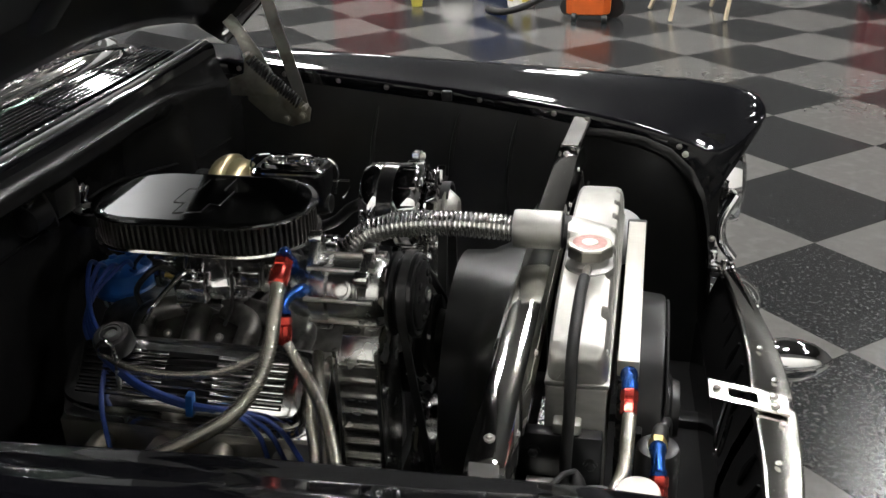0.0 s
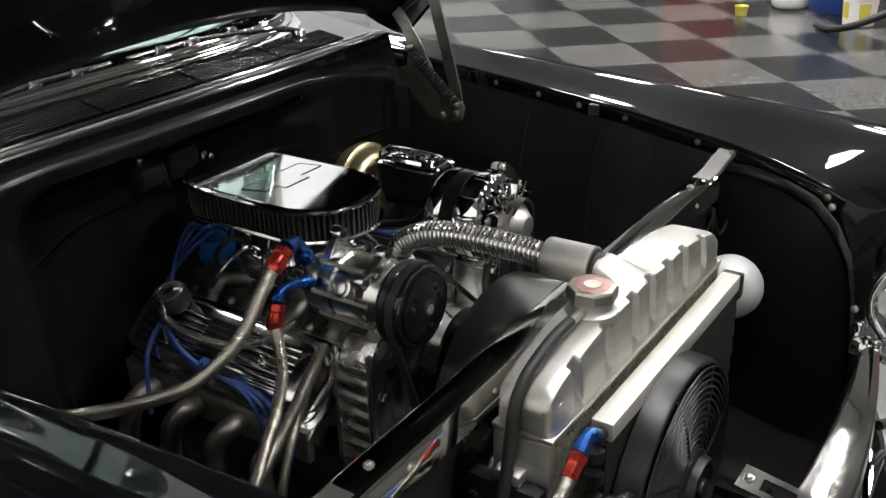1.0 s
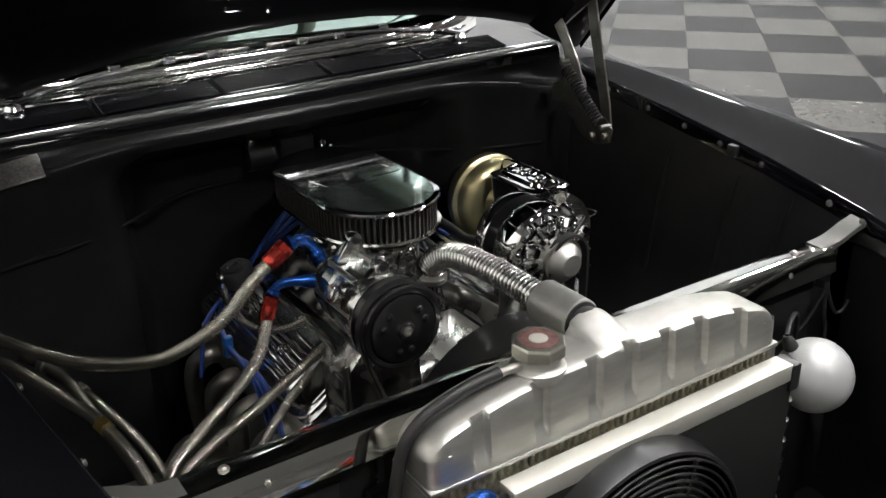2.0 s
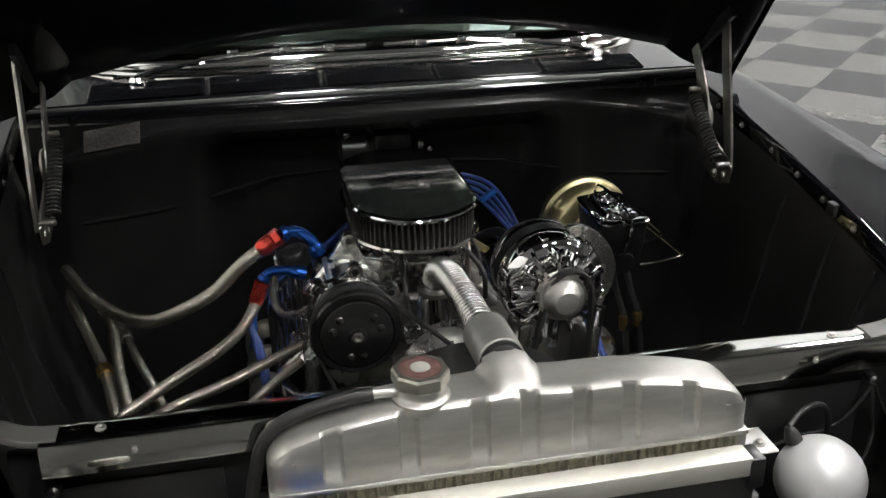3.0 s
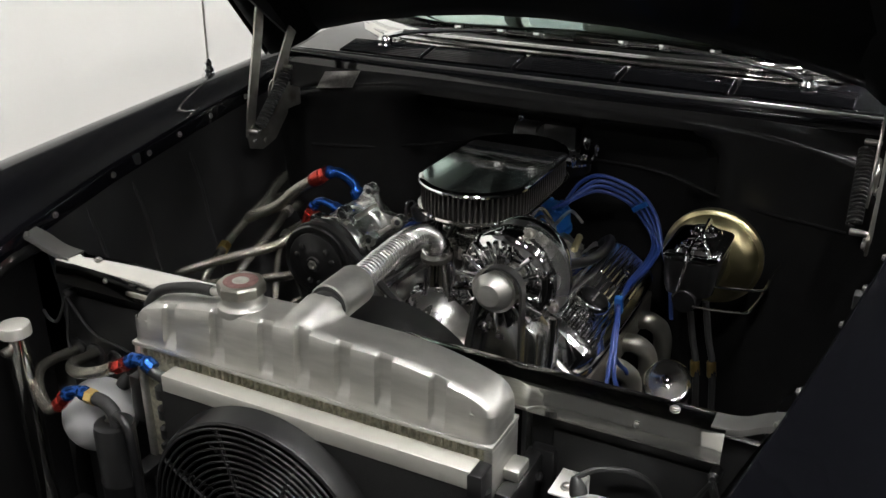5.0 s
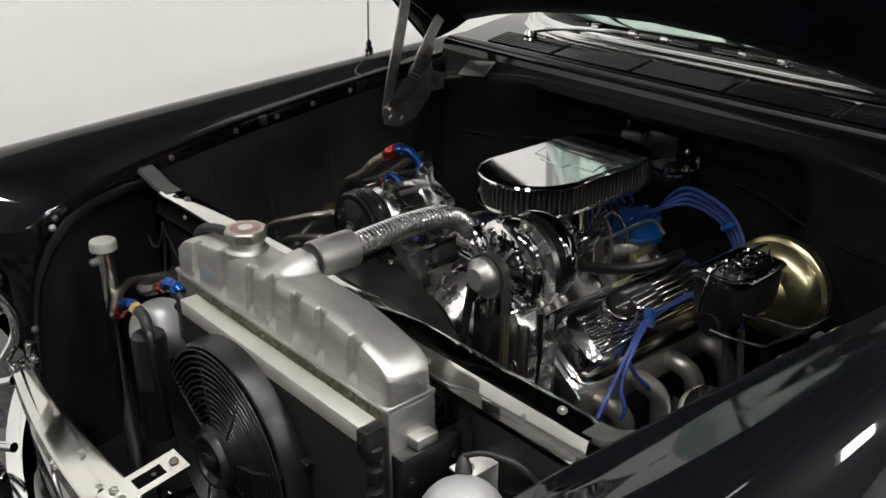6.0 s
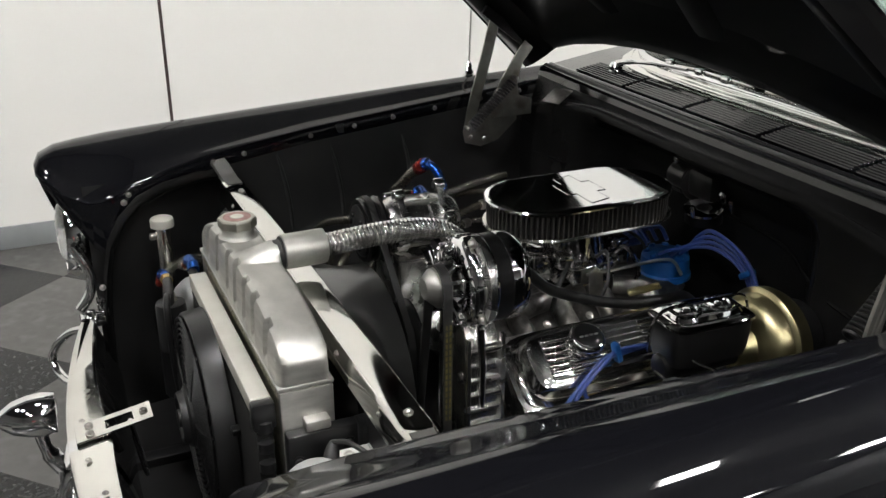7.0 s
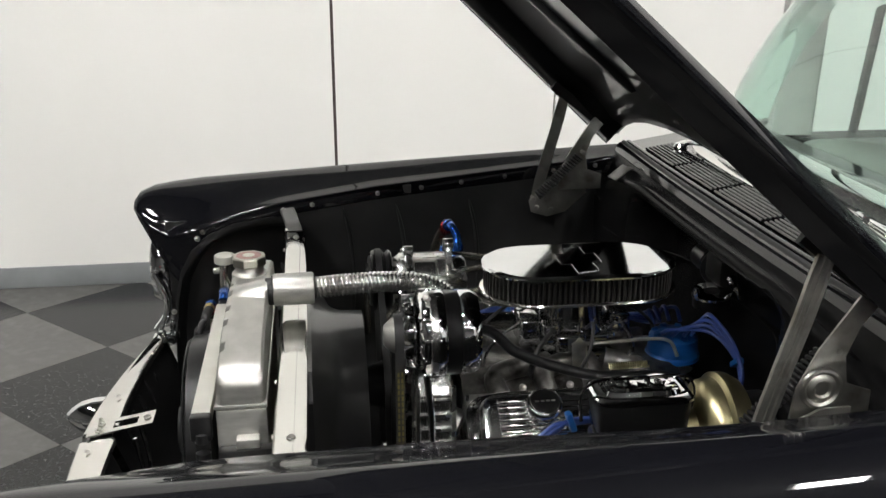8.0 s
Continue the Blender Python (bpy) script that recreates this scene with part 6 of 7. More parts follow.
for k in range(17):
    a = 1.40 - 2.05 * k / 16
    ca, sa = math.cos(a), math.sin(a)
    w = 0.007 + 0.011 * math.sin(math.pi * k / 16) ** 0.7
    rows.append([(x, 0.170 + (0.083 + dr) * ca, 0.872 + (0.083 + dr) * sa) for x, dr in ((-0.412, -w * 0.5), (-0.400, -w * 0.5), (-0.400, w * 0.8), (-0.412, w * 0.8))])
loft(bm, rows, closed=True, cap=True)
part("adjuster_arm", bm, M["alu_polish"], alt, "curved polished adjuster arm", angle=30)
for a in (1.25, -0.55):
    bm = B()
    bolt(bm, (-0.3995, 0.170 + 0.083 * math.cos(a), 0.872 + 0.083 * math.sin(a)), (1, 0, 0), 0.0065, 0.008)
    part("bolt", bm, M["steel"], alt)
bm = B()
sweep(bm, [(-0.392, 0.243, 0.815), (-0.40, 0.238, 0.74), (-0.405, 0.225, 0.64)], 0.007, 12)
part("support_strut", bm, M["chrome_worn"], alt)
bm = B()
sweep(bm, catmull([(-0.50, 0.16, 0.87), (-0.53, 0.155, 0.855), (-0.57, 0.165, 0.82), (-0.65, 0.18, 0.79), (-0.72, 0.20, 0.778), (-0.79, 0.205, 0.775), (-0.85, 0.19, 0.765), (-0.90, 0.16, 0.73)], 6), 0.0105, 12)
part("output_cable", bm, M["plastic"], alt, "black sleeved cable")

# brake booster and master cylinder
mc = thing("brake_master_cylinder", (-0.8, 0.398, 0.75), "black brake master cylinder with chrome lid on a yellow booster", "brake cylinder")
BY, BZ = 0.398, 0.772
bm = B()
lathe(bm, (-0.955, BY, BZ), (1, 0, 0), [(0.05, 0), (0.088, 0.006), (0.096, 0.02), (0.098, 0.034), (0.098, 0.040), (0.094, 0.044), (0.090, 0.046), (0.086, 0.066), (0.070, 0.080), (0.045, 0.086), (0.035, 0.10), (0.03, 0.112)], 48)
part("booster", bm, M["zinc"], mc, "yellow zinc plated booster drum")
bm = B()
rows = []
for z, g in ((0.778, -0.012), (0.782, -0.004), (0.80, 0.0), (0.846, 0.003), (0.850, 0.001)):
    rows.append([(-0.775 + (0.077 + g) * math.copysign(abs(math.cos(a)) ** 0.35, math.cos(a)), BY + (0.046 + g) * math.copysign(abs(math.sin(a)) ** 0.35, math.sin(a)), z) for a in [math.tau * k / 40 for k in range(40)]])
loft(bm, rows, closed=True, cap=True)
lathe(bm, (-0.87, BY, 0.772), (1, 0, 0), [(0.02, 0), (0.026, 0.002), (0.026, 0.16), (0.02, 0.175), (0.008, 0.176)], 24)
part("reservoir", bm, M["glossblack"], mc, "gloss black reservoir")
bm = B()
rows = []
for z, g in ((0.850, 0.003), (0.852, 0.006), (0.856, 0.006), (0.8585, 0.003), (0.860, -0.004), (0.860, -0.012), (0.8665, -0.016), (0.8675, -0.022)):
    rows.append([(-0.775 + (0.077 + g) * math.copysign(abs(math.cos(a)) ** 0.35, math.cos(a)), BY + (0.046 + g) * math.copysign(abs(math.sin(a)) ** 0.35, math.sin(a)), z) for a in [math.tau * k / 40 for k in range(40)]])
loft(bm, rows, closed=True, cap=True)
lidm = part("lid", bm, M["chrome"], mc, "chrome stamped lid", angle=35)
for dx in (-0.034, 0.032):
    bm = B()
    lathe(bm, (-0.775 + dx, BY, 0.8672), (0, 0, 1), [(0.026, 0), (0.025, 0.004), (0.018, 0.0045), (0.016, 0.002), (0.010, 0.002), (0.008, 0.006), (0.002, 0.0065)], 24)
    part("stamped_dome", bm, M["chrome"], lidm)
bm = B()
sweep(bm, catmull([(-0.68, BY - 0.01, 0.80), (-0.675, BY, 0.85), (-0.70, BY, 0.876), (-0.775, BY + 0.004, 0.879), (-0.85, BY, 0.876), (-0.872, BY, 0.85), (-0.865, BY, 0.80)], 5), 0.0032, 8)
part("bail_wire", bm, M["chrome"], mc, "chrome bail wire")
for pts in ([(-0.725, BY + 0.030, 0.802), (-0.735, BY + 0.055, 0.796), (-0.772, BY + 0.092, 0.783), (-0.788, BY + 0.112, 0.779), (-0.80, BY + 0.121, 0.778), (-0.83, BY + 0.125, 0.776), (-0.956, BY + 0.128, 0.770)],
            [(-0.674, BY + 0.020, 0.779), (-0.674, BY + 0.056, 0.780), (-0.682, BY + 0.098, 0.781), (-0.687, BY + 0.109, 0.781), (-0.70, BY + 0.114, 0.7805), (-0.79, BY + 0.119, 0.772), (-0.956, BY + 0.120, 0.762)]):
    bm = B()
    sweep(bm, catmull(pts, 6), 0.0026, 8)
    part("brake_line", bm, M["polish"], mc, "bright bent brake line")
for yy, zz in ((0.425, 0.602), (0.455, 0.608)):
    bm = B()
    sweep(bm, catmull([(-0.76, yy - 0.03, 0.75), (-0.75, yy - 0.015, 0.68), (-0.74, yy, zz + 0.02), (-0.73, yy + 0.012, 0.50), (-0.72, yy + 0.015, 0.42)], 6), 0.0065, 8)
    hs_ = part("brake_hose", bm, M["rubber"], mc)
    bm = B()
    lathe(bm, (-0.742, yy, zz), (0.05, -0.1, 1), [(0.007, 0), (0.009, 0.003), (0.009, 0.03), (0.007, 0.034)], 12)
    part("brass_ferrule", bm, M["brass"], hs_, "brass ferrule")

bm = B()
lathe(bm, (-1.0, BY, BZ), (1, 0, 0), [(0.03, 0), (0.062, 0.002), (0.062, 0.046), (0.05, 0.048)], 28)
part("mounting_spacer", bm, M["black_metal"], mc, "black mounting spacer")
mc.location += V((0.045, -0.005, -0.012))

# distributor and plug wires
dis = thing("distributor", (-0.935, 0.02, 0.70), "blue capped distributor with blue plug wires", "distributor")
bm = B()
lathe(bm, (-0.935, 0.02, 0.66), (0, 0, 1), [(0.03, 0), (0.03, 0.05), (0.045, 0.055), (0.048, 0.075)], 28)
part("housing", bm, M["alu_cast"], dis)
bm = B()
lathe(bm, (-0.935, 0.02, 0.735), (0, 0, 1), [(0.050, 0), (0.056, 0.003), (0.056, 0.012), (0.052, 0.016), (0.050, 0.048), (0.044, 0.054), (0.02, 0.058), (0.002, 0.058)], 32)
dcap = part("cap", bm, M["cap_blue"], dis, "bright blue distributor cap")
for k in range(8):
    a = math.tau * k / 8 + 0.2
    bm = B()
    lathe(bm, (-0.935 + 0.038 * math.cos(a), 0.02 + 0.038 * math.sin(a), 0.785), (0.25 * math.cos(a), 0.25 * math.sin(a), 1), [(0.008, 0), (0.0085, 0.003), (0.007, 0.008), (0.006, 0.010)], 12)
    part("terminal", bm, M["cap_blue"], dcap)


def plug_wire(pts):
    b = B()
    sweep(b, catmull(pts, 8), 0.0042, 10)
    part("plug_wire", b, M["wire_blue"], dis, "blue silicone plug wire")


plug_ends = ([(-0.612, 0.285, 0.737), (-0.540, 0.300, 0.680), (-0.472, 0.310, 0.615), (-0.44, 0.305, 0.575), (-0.45, 0.285, 0.56)],
             [(-0.620, 0.286, 0.734), (-0.560, 0.302, 0.692), (-0.534, 0.312, 0.655), (-0.528, 0.328, 0.622), (-0.530, 0.315, 0.595), (-0.540, 0.285, 0.585)],
             [(-0.625, 0.282, 0.730), (-0.575, 0.292, 0.700), (-0.585, 0.300, 0.660), (-0.62, 0.310, 0.620), (-0.635, 0.290, 0.59)])
for k in range(4):
    a = 0.6 + 0.55 * k
    q = (-0.935 + 0.042 * math.cos(a), 0.02 + 0.042 * math.sin(a), 0.80)
    o = k - 1.5
    pts = [q, (q[0] - 0.008, q[1] + 0.03, 0.832 + 0.009 * o), (-0.965, 0.125 + 0.004 * o, 0.850 + 0.012 * o), (-0.985 + 0.004 * o, 0.190 + 0.009 * o, 0.826 + 0.010 * o), (-0.988 + 0.004 * o, 0.232 + 0.010 * o, 0.782 + 0.006 * o), (-0.960 + 0.006 * o, 0.262 + 0.008 * o, 0.735)]
    if k < 3:
        pts += [(-0.88, 0.268 + 0.006 * o, 0.725), (-0.76, 0.268 + 0.004 * o, 0.735), (-0.655, 0.276, 0.742 + 0.004 * o)] + plug_ends[k]
    else:
        pts += [(-0.93, 0.30, 0.68), (-0.90, 0.32, 0.60)]
    plug_wire(pts)
    q = (-0.935 + 0.042 * math.cos(-a), 0.02 + 0.042 * math.sin(-a), 0.80)
    pts = [q, (q[0] + 0.002, q[1] - 0.03, 0.82), (-0.940, -0.085 - 0.006 * o, 0.785 + 0.006 * o), (-0.915 + 0.006 * o, -0.145, 0.758 + 0.006 * o), (-0.85, -0.215 + 0.006 * o, 0.748)]
    if k < 3:
        pts += [(-0.75, -0.285, 0.742 + 0.005 * o), (-0.655, -0.311, 0.733 + 0.004 * o), (-0.585, -0.306 - 0.004 * o, 0.722), (-0.524 - 0.014 * k, -0.300 - 0.004 * o, 0.695 - 0.006 * k), (-0.482 - 0.03 * k, -0.295, 0.62)]
    else:
        pts += [(-0.82, -0.29, 0.70), (-0.80, -0.32, 0.60)]
    plug_wire(pts)
for q, ax in (((-0.986, 0.212, 0.806), (0.05, 0.55, -0.75)), ((-0.648, 0.277, 0.741), (0.9, 0.1, -0.3)), ((-0.652, -0.311, 0.733), (0.9, 0.05, -0.1))):
    d = V(ax).normalized()
    bm = B()
    m = Matrix.Translation(q) @ d.to_track_quat("Z", "Y").to_matrix().to_4x4()
    box(bm, (-0.008, -0.020, -0.006), (0.008, 0.020, 0.006), 0.003, m=m)
    part("wire_separator", bm, M["cap_blue"], dis, "blue plastic wire separator")

dis.location.z -= 0.012

dip = thing("dipstick", (-0.80, -0.25, 0.60), "chrome dipstick with a loop handle", "dipstick")
bm = B()
sweep(bm, catmull([(-0.80, -0.262, 0.58), (-0.80, -0.262, 0.68), (-0.80, -0.260, 0.735)], 4), 0.004, 8)
part("tube", bm, M["steel"], dip)
bm = B()
sweep(bm, catmull([(-0.80, -0.260, 0.735), (-0.80, -0.258, 0.772), (-0.812, -0.256, 0.784), (-0.828, -0.254, 0.776), (-0.832, -0.254, 0.762)], 5), 0.0035, 8)
part("handle", bm, M["chrome"], dip)
bre = thing("breather", (-0.815, -0.2, 0.745), "round dark grey crankcase breather on a valve cover", "breather")
bm = B()
lathe(bm, (-0.822, -0.205, 0.715), (0, -0.3, 0.95), [(0.014, 0), (0.014, 0.03), (0.028, 0.034), (0.032, 0.040), (0.032, 0.062), (0.028, 0.068), (0.012, 0.072), (0.01, 0.068), (0.002, 0.068)], 28)
part("body", bm, M["black_metal"], bre)
bm = B()
lathe(bm, (-0.822, -0.2255, 0.780), (0, -0.3, 0.95), [(0.022, 0.0), (0.022, 0.003), (0.018, 0.004), (0.016, 0.002), (0.016, 0.0)], 24)
part("ring", bm, M["black_metal"], bre)
vac_line = thing("fuel_line", (-0.78, -0.25, 0.735), "thin braided steel line above a valve cover", "hose", "braided hoses")
bm = B()
sweep(bm, catmull([(-0.83, -0.245, 0.755), (-0.78, -0.262, 0.745), (-0.70, -0.27, 0.742), (-0.62, -0.26, 0.750), (-0.56, -0.24, 0.775), (-0.53, -0.215, 0.80)], 6), 0.0065, 12)
part("sleeve", bm, M["braid"], vac_line)

# wiper motor and small fittings on the firewall
wm = thing("wiper_motor", (-0.99, -0.02, 0.93), "black wiper motor with bright fittings on the firewall", "motor")
bm = B()
box(bm, (-1.075, -0.03, 0.88), (-1.01, 0.05, 0.94), 0.012)
part("gear_box", bm, M["plastic"], wm)
bm = B()
lathe(bm, (-1.048, -0.036, 0.896), (0.62, 0.75, 0.18), [(0.03, 0), (0.036, 0.002), (0.037, 0.018), (0.034, 0.022), (0.012, 0.023), (0.010, 0.026), (0.002, 0.0265)], 28)
part("end_cover", bm, M["shroud"], wm, "dull grey round end cover")
bm = B()
lathe(bm, (-1.035, -0.10, 0.905), (0, 1, 0), [(0.02, 0), (0.028, 0.004), (0.028, 0.055), (0.02, 0.06)], 22)
part("motor_can", bm, M["black_metal"], wm)
bm = B()
lathe(bm, (-1.000, 0.050, 0.848), (0.12, 0.08, 1), [(0.036, 0), (0.040, 0.003), (0.040, 0.024), (0.042, 0.026), (0.030, 0.027), (0.028, 0.031), (0.002, 0.032)], 30)
drum = part("pump_drum", bm, M["glossblack"], wm)
bm = B()
lathe(bm, (-0.9975, 0.0525, 0.872), (0.12, 0.08, 1), [(0.039, 0), (0.0425, 0.0012), (0.0425, 0.006), (0.039, 0.0072)], 30)
part("bright_rim", bm, M["chrome"], drum, "bright rolled rim")
for q, r in (((-1.026, -0.087, 0.935), 0.008), ((-1.030, 0.070, 0.902), 0.010), ((-1.034, 0.092, 0.888), 0.007), ((-0.958, 0.066, 0.880), 0.007)):
    bm = B()
    lathe(bm, q, (0.4, 0.15, 1), [(r * 0.7, -0.014), (r, 0), (r, 0.010), (r * 0.5, 0.015)], 10)
    part("bright_stud", bm, M["chrome"], wm)
tag = single("data_plate", box(B(), (-0.05, -0.055, -0.0015), (0.0, 0.055, 0.0015), 0.001, m=pose(-0.968, -0.545, 0.967, 11, 38, 0)), M["dark_bolt"], (-0.968, -0.535, 0.968), "worn bare metal data plate on the firewall edge", "plate")
cup = thing("vacuum_canister", (-0.705, 0.365, 0.44), "round bright steel canister with a centre nut", "canister")
bm = B()
sweep(bm, [(-0.735, 0.366, 0.44), (-0.735, 0.366, 0.53)], 0.03, 16)
lathe(bm, (-0.74, 0.366, 0.52), (0.65, 0, 0.76), [(0.030, 0), (0.044, 0.006), (0.048, 0.012), (0.048, 0.040), (0.046, 0.045), (0.042, 0.047), (0.034, 0.046), (0.016, 0.050)], 40)
part("can", bm, M["polish"], cup)
bm = B()
bolt(bm, (-0.707, 0.366, 0.558), (0.65, 0, 0.76), 0.009, 0.014)
part("nut", bm, M["chrome"], cup)

# loose hoses beside the passenger-side apron
for pts, r, nut, lab in (
        ([(-0.90, -0.655, 0.70), (-0.80, -0.635, 0.725), (-0.74, -0.617, 0.73), (-0.64, -0.585, 0.728), (-0.536, -0.552, 0.722), (-0.44, -0.53, 0.69), (-0.38, -0.52, 0.62)], 0.0098, 4, "braided steel heater hose with a brass coupling"),
        ([(-0.88, -0.60, 0.69), (-0.80, -0.58, 0.705), (-0.731, -0.559, 0.70), (-0.63, -0.545, 0.68), (-0.526, -0.525, 0.654), (-0.45, -0.51, 0.60)], 0.0098, 1, "braided steel heater hose along the apron"),
        ([(-0.86, -0.57, 0.66), (-0.734, -0.541, 0.677), (-0.66, -0.51, 0.65), (-0.612, -0.484, 0.613), (-0.56, -0.46, 0.55)], 0.0085, 1, "braided steel heater hose along the apron"),
        ([(-0.475, -0.215, 0.77), (-0.462, -0.257, 0.761), (-0.422, -0.357, 0.740), (-0.39, -0.44, 0.728), (-0.37, -0.50, 0.70), (-0.36, -0.53, 0.62)], 0.0090, 0, "braided steel hose looping below the compressor"),
        ([(-0.485, -0.235, 0.73), (-0.472, -0.285, 0.700), (-0.452, -0.33, 0.67), (-0.44, -0.37, 0.62), (-0.435, -0.385, 0.55)], 0.0080, 0, "thin braided steel hose below the compressor")):
    t = thing("braided_hose", pts[0], lab, "hose", "braided hoses")
    bm = B()
    sweep(bm, catmull(pts, 8), r, 14)
    part("sleeve", bm, M["braid"], t)
    if nut:
        bm = B()
        d = (V(pts[nut + 1]) - V(pts[nut - 1])).normalized()
        lathe(bm, V(pts[nut]) - d * 0.011, d, [(r, 0), (r * 1.35, 0.002), (r * 1.35, 0.02), (r, 0.022)], 6)
        part("hex_coupling", bm, M["brass"] if nut == 4 else M["steel"], t, "brass hex coupling" if nut == 4 else "steel hex coupling")

# ---- things across the showroom ----
vac = thing("shop_vacuum", (-0.46, 5.86, 0), "orange shop vacuum with black feet, large rear wheels and hose", "vacuum cleaner")
bm = B()
loft(bm, [[(-0.46 + k * q[0], 5.86 + k * q[1], z) for q in ((-0.12, -0.17), (0.12, -0.17), (0.17, -0.12), (0.17, 0.12), (0.12, 0.17), (-0.12, 0.17), (-0.17, 0.12), (-0.17, -0.12))] for k, z in ((0.86, 0.05), (0.93, 0.06), (1.0, 0.30), (1.04, 0.305), (1.04, 0.33))], closed=True, cap=True)
part("drum", bm, M["orange"], vac, angle=30)
bm = B()
lathe(bm, (-0.46, 5.86, 0.331), (0, 0, 1), [(0.17, 0), (0.175, 0.03), (0.15, 0.09), (0.10, 0.12), (0.04, 0.125)], 24)
part("motor_head", bm, M["plastic"], vac, "black motor head")
for sx, sy, r in ((-0.12, -0.13, 0.035), (0.10, -0.15, 0.03), (0.17, 0.02, 0.085), (-0.17, 0.10, 0.06)):
    bm = B()
    lathe(bm, (-0.46 + sx, 5.86 + sy - 0.02, r), (0.3 if r > 0.05 else 1, 0.95 if r > 0.05 else 0, 0), [(r * 0.6, 0), (r, 0.004), (r, 0.036), (r * 0.6, 0.04)], 18)
    part("wheel", bm, M["rubber"], vac)
bm = B()
sweep(bm, catmull([(-0.62, 5.80, 0.26), (-0.75, 5.72, 0.20), (-0.95, 5.72, 0.10), (-1.12, 5.85, 0.04), (-1.25, 6.0, 0.03)], 8), 0.025, 10)
part("hose", bm, M["rubber"], vac)
pail = thing("bucket", (-1.02, 6.25, 0), "white plastic bucket with yellow print and a blue rim", "bucket")
bm = B()
lathe(bm, (-1.02, 6.25, 0), (0, 0, 1), [(0.10, 0), (0.108, 0.008), (0.122, 0.20), (0.122, 0.205), (0.114, 0.205), (0.10, 0.02)], 26)
part("shell", bm, M["white_tag"], pail)
bm = B()
lathe(bm, (-1.02, 6.25, 0.206), (0, 0, 1), [(0.114, 0.0), (0.128, 0.0), (0.130, 0.012), (0.124, 0.022), (0.112, 0.022)], 26)
part("rim", bm, M["pale_blue"], pail, "pale blue rim")
for a0 in (3.6, 4.9):
    bm = B()
    loft(bm, [[(-1.02 + r * math.cos(a0 + 0.13 * k), 6.25 + r * math.sin(a0 + 0.13 * k), z) for k in range(6)] for z, r in ((0.06, 0.1155), (0.12, 0.1195), (0.17, 0.1225))])
    part("printed_patch", bm, M["yellow"], pail, "yellow printed patch")
sack = thing("sack", (-1.63, 6.72, 0), "slumped off-white cloth sack on the tiles", "bag")
bm = B()
loft(bm, [[(-1.63 + rr * (1 + 0.10 * math.sin(3 * a + 5 * z) + 0.05 * math.sin(7 * a)) * math.cos(a), 6.72 + rr * (1 + 0.08 * math.sin(2 * a + 9 * z)) * math.sin(a), z) for a in [math.tau * k / 24 for k in range(24)]] for z, rr in ((0.0, 0.13), (0.02, 0.155), (0.08, 0.165), (0.16, 0.15), (0.22, 0.11), (0.25, 0.06), (0.29, 0.075))], closed=True, cap=True)
part("body", bm, M["white_tag"], sack, angle=80)
trestle = thing("trestle", (0.16, 5.9, 0), "pale bare wood trestle with splayed legs", "trestle")
for p, q in (((0.13, 5.74, 0.012), (0.24, 6.05, 0.62)), ((-0.02, 6.18, 0.012), (0.20, 6.08, 0.62)), ((0.52, 5.80, 0.012), (0.62, 6.08, 0.62)), ((0.44, 6.30, 0.012), (0.60, 6.12, 0.62))):
    bm = B()
    sweep(bm, [p, q], 0.016, 4)
    part("leg", bm, M["pale_wood"], trestle)
bm = B()
box(bm, (0.14, 6.03, 0.60), (0.70, 6.13, 0.66), 0.004)
part("beam", bm, M["pale_wood"], trestle)
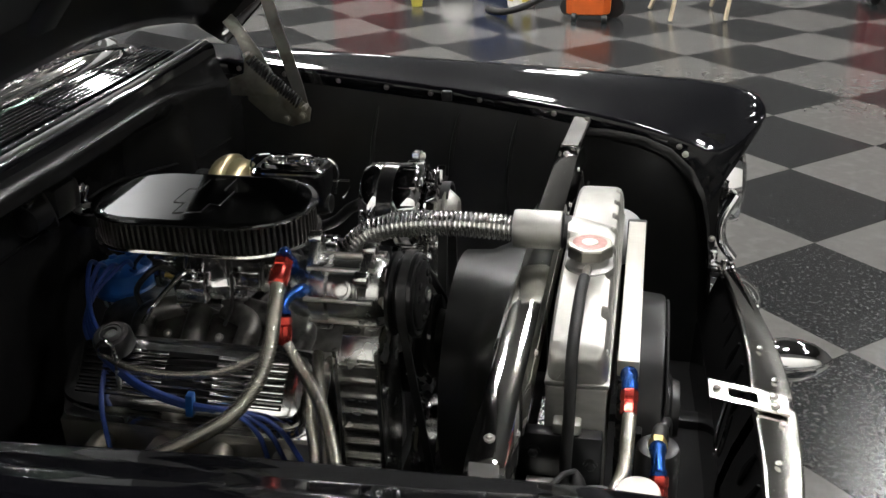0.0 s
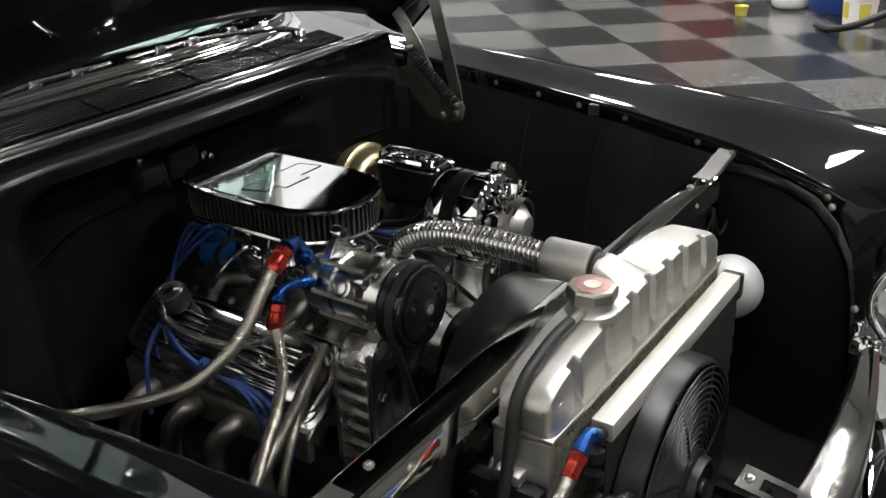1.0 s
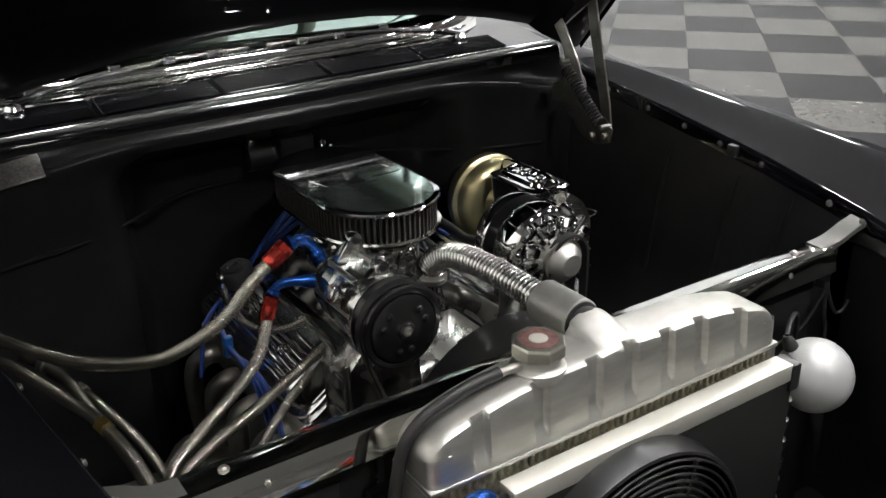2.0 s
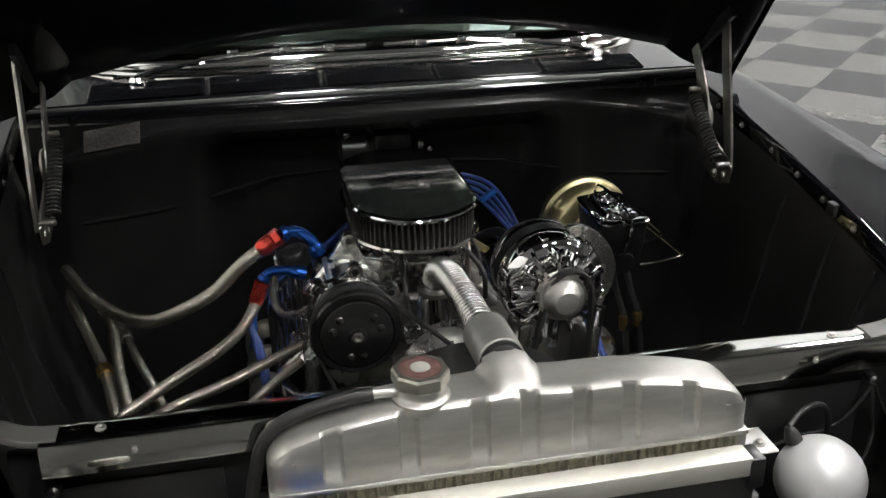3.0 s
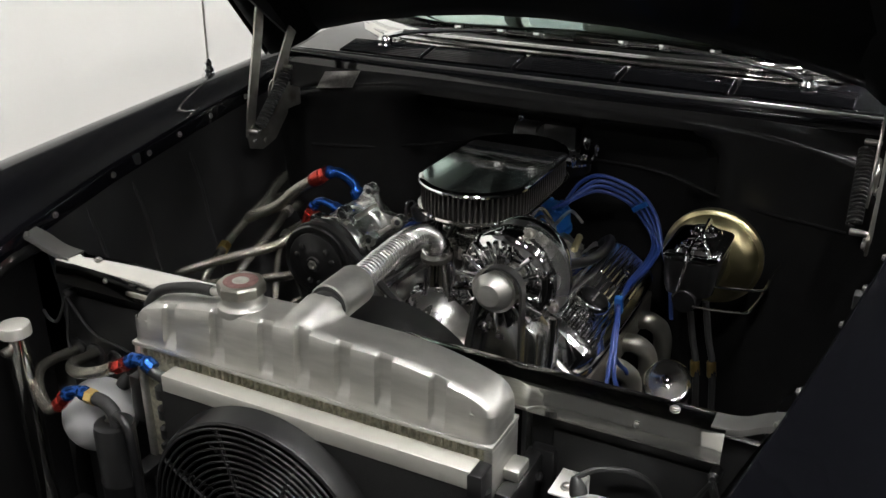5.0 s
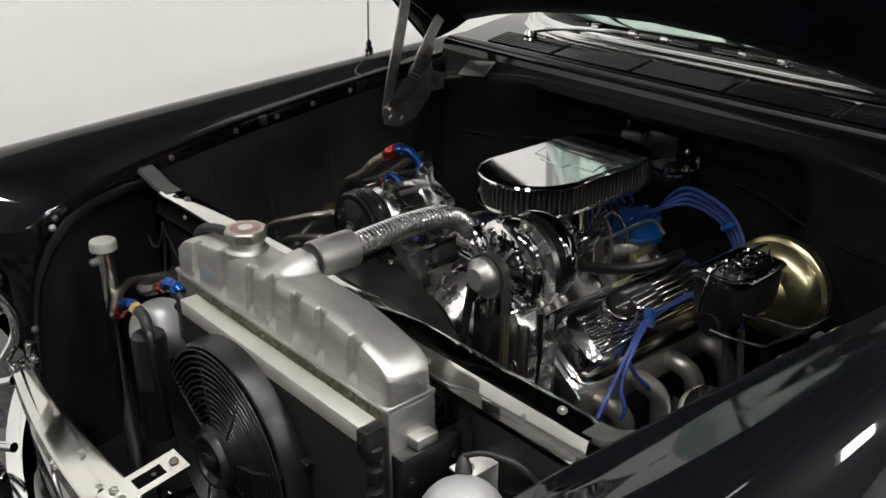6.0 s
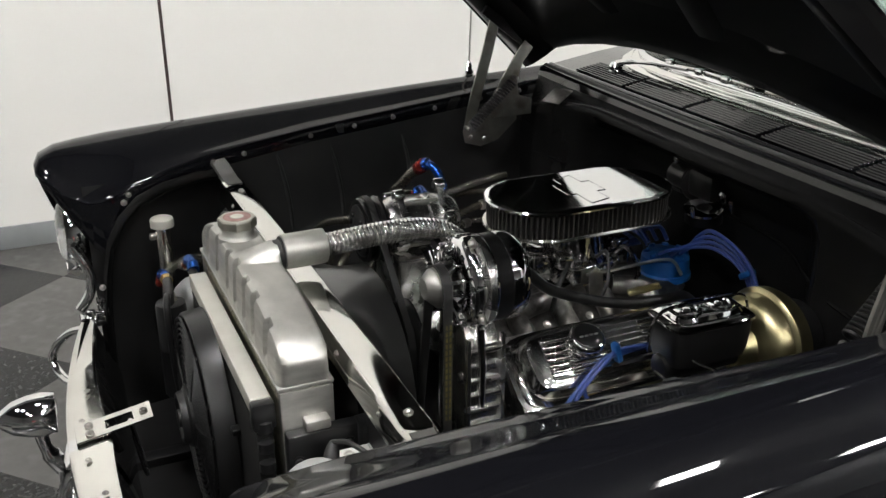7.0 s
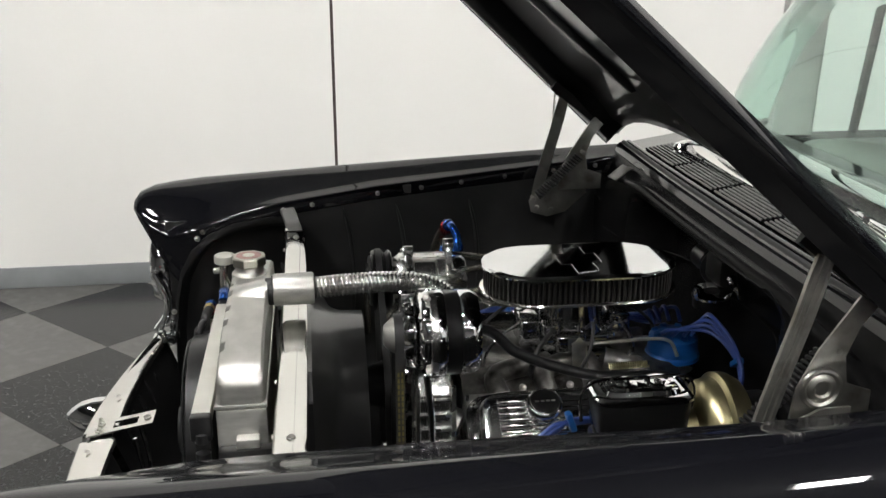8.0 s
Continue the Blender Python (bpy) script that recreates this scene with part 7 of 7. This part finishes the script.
for nm, x, y, m, r, h, lab in (("storage_bin", -1.29, 6.72, "bluebin", 0.235, 0.55, "blue plastic bin with open top"), ("bucket", -1.87, 6.24, "yellow", 0.05, 0.07, "small yellow plastic tub"), ("tool_chest", -2.7, 7.7, "redcloth", 0.3, 0.8, "red enamelled tool chest"), ("tool_chest", 1.9, 6.6, "redcloth", 0.3, 0.8, "red enamelled tool chest")):
    if nm == "tool_chest":
        t = thing(nm, (x, y, 0), lab, "tool chest")
        bm = B()
        box(bm, (x - r, y - 0.22, 0.06), (x + r, y + 0.22, h), 0.01)
        part("carcass", bm, M[m], t)
        for k in range(4):
            bm = B()
            box(bm, (x - r + 0.02, y - 0.235, 0.1 + 0.17 * k), (x + r - 0.02, y - 0.2205, 0.25 + 0.17 * k), 0.004)
            dr = part("drawer", bm, M[m], t)
            bm = B()
            box(bm, (x - r + 0.06, y - 0.25, 0.225 + 0.17 * k), (x + r - 0.06, y - 0.2355, 0.24 + 0.17 * k), 0.003)
            part("handle", bm, M["steel"], dr)
        for dx in (-r + 0.05, r - 0.05):
            bm = B()
            lathe(bm, (x + dx, y - 0.15, 0.03), (0, 1, 0), [(0.02, 0), (0.03, 0.002), (0.03, 0.3), (0.02, 0.302)], 14)
            part("castor", bm, M["rubber"], t)
    else:
        t = thing(nm, (x, y, 0), lab, nm.replace("_", " "))
        bm = B()
        lathe(bm, (x, y, 0), (0, 0, 1), [(r * 0.82, 0), (r * 0.85, 0.01), (r, h - 0.01), (r * 1.05, h - 0.008), (r * 1.05, h), (r * 0.96, h), (r * 0.8, 0.02)], 26)
        part("shell", bm, M[m], t)

# ---- floor tiles, each a piece of the floor ----
X0, Y0 = 0.640, -1.110
E1, E2 = V((0.4157, -0.0329, 0.0)), V((0.0004, 0.3909, 0.0))


def tile_mesh(name, m):
    """One tile on its point: a bevelled slab between the two half diagonals."""
    b = B()
    ring = [-E1, -E2, E1, E2]
    loft(b, [[q * k + V((0, 0, z)) for q in ring] for k, z in ((0.9975, -0.004), (0.9975, -0.0006), (0.9955, 0.0))], closed=True, cap=True)
    return mesh_of(name, b, m, smooth=False)


tiles = (tile_mesh("tile", M["tile_light"]), tile_mesh("tile", M["tile_dark"]))
rest = [[], []]
for i in range(-24, 24):
    for j in range(-10, 38):
        if (i + j) % 2 == 0:
            continue
        dark = 1 - i % 2
        c = V((X0, Y0, 0)) + E1 * i + E2 * j
        if not (-8.6 < c.x < 8.6 and -2.9 < c.y < 12.8):
            continue
        if -3.6 < c.x < 2.6 and c.y < 6.4 and not (-3.4 < c.x < 0.2 and abs(c.y) < 0.75):
            ob = new("tile", tiles[dark])
            ob.location = c
            ob.parent = floor
        else:
            rest[dark].append(c)
for dark in (0, 1):
    vs, fs = [], []
    for c in rest[dark]:
        n = len(vs)
        vs += [c + q * 0.9965 for q in (-E1, -E2, E1, E2)]
        fs.append((n, n + 1, n + 2, n + 3))
    me = bpy.data.meshes.new("far_tiles")
    me.from_pydata(vs, [], fs)
    me.materials.append(M["tile_dark"] if dark else M["tile_light"])
    ob = new("far_tiles", me)
    ob.parent = floor
    tagged(ob, "charcoal tiles further off" if dark else "light grey tiles further off", kind="stuff")
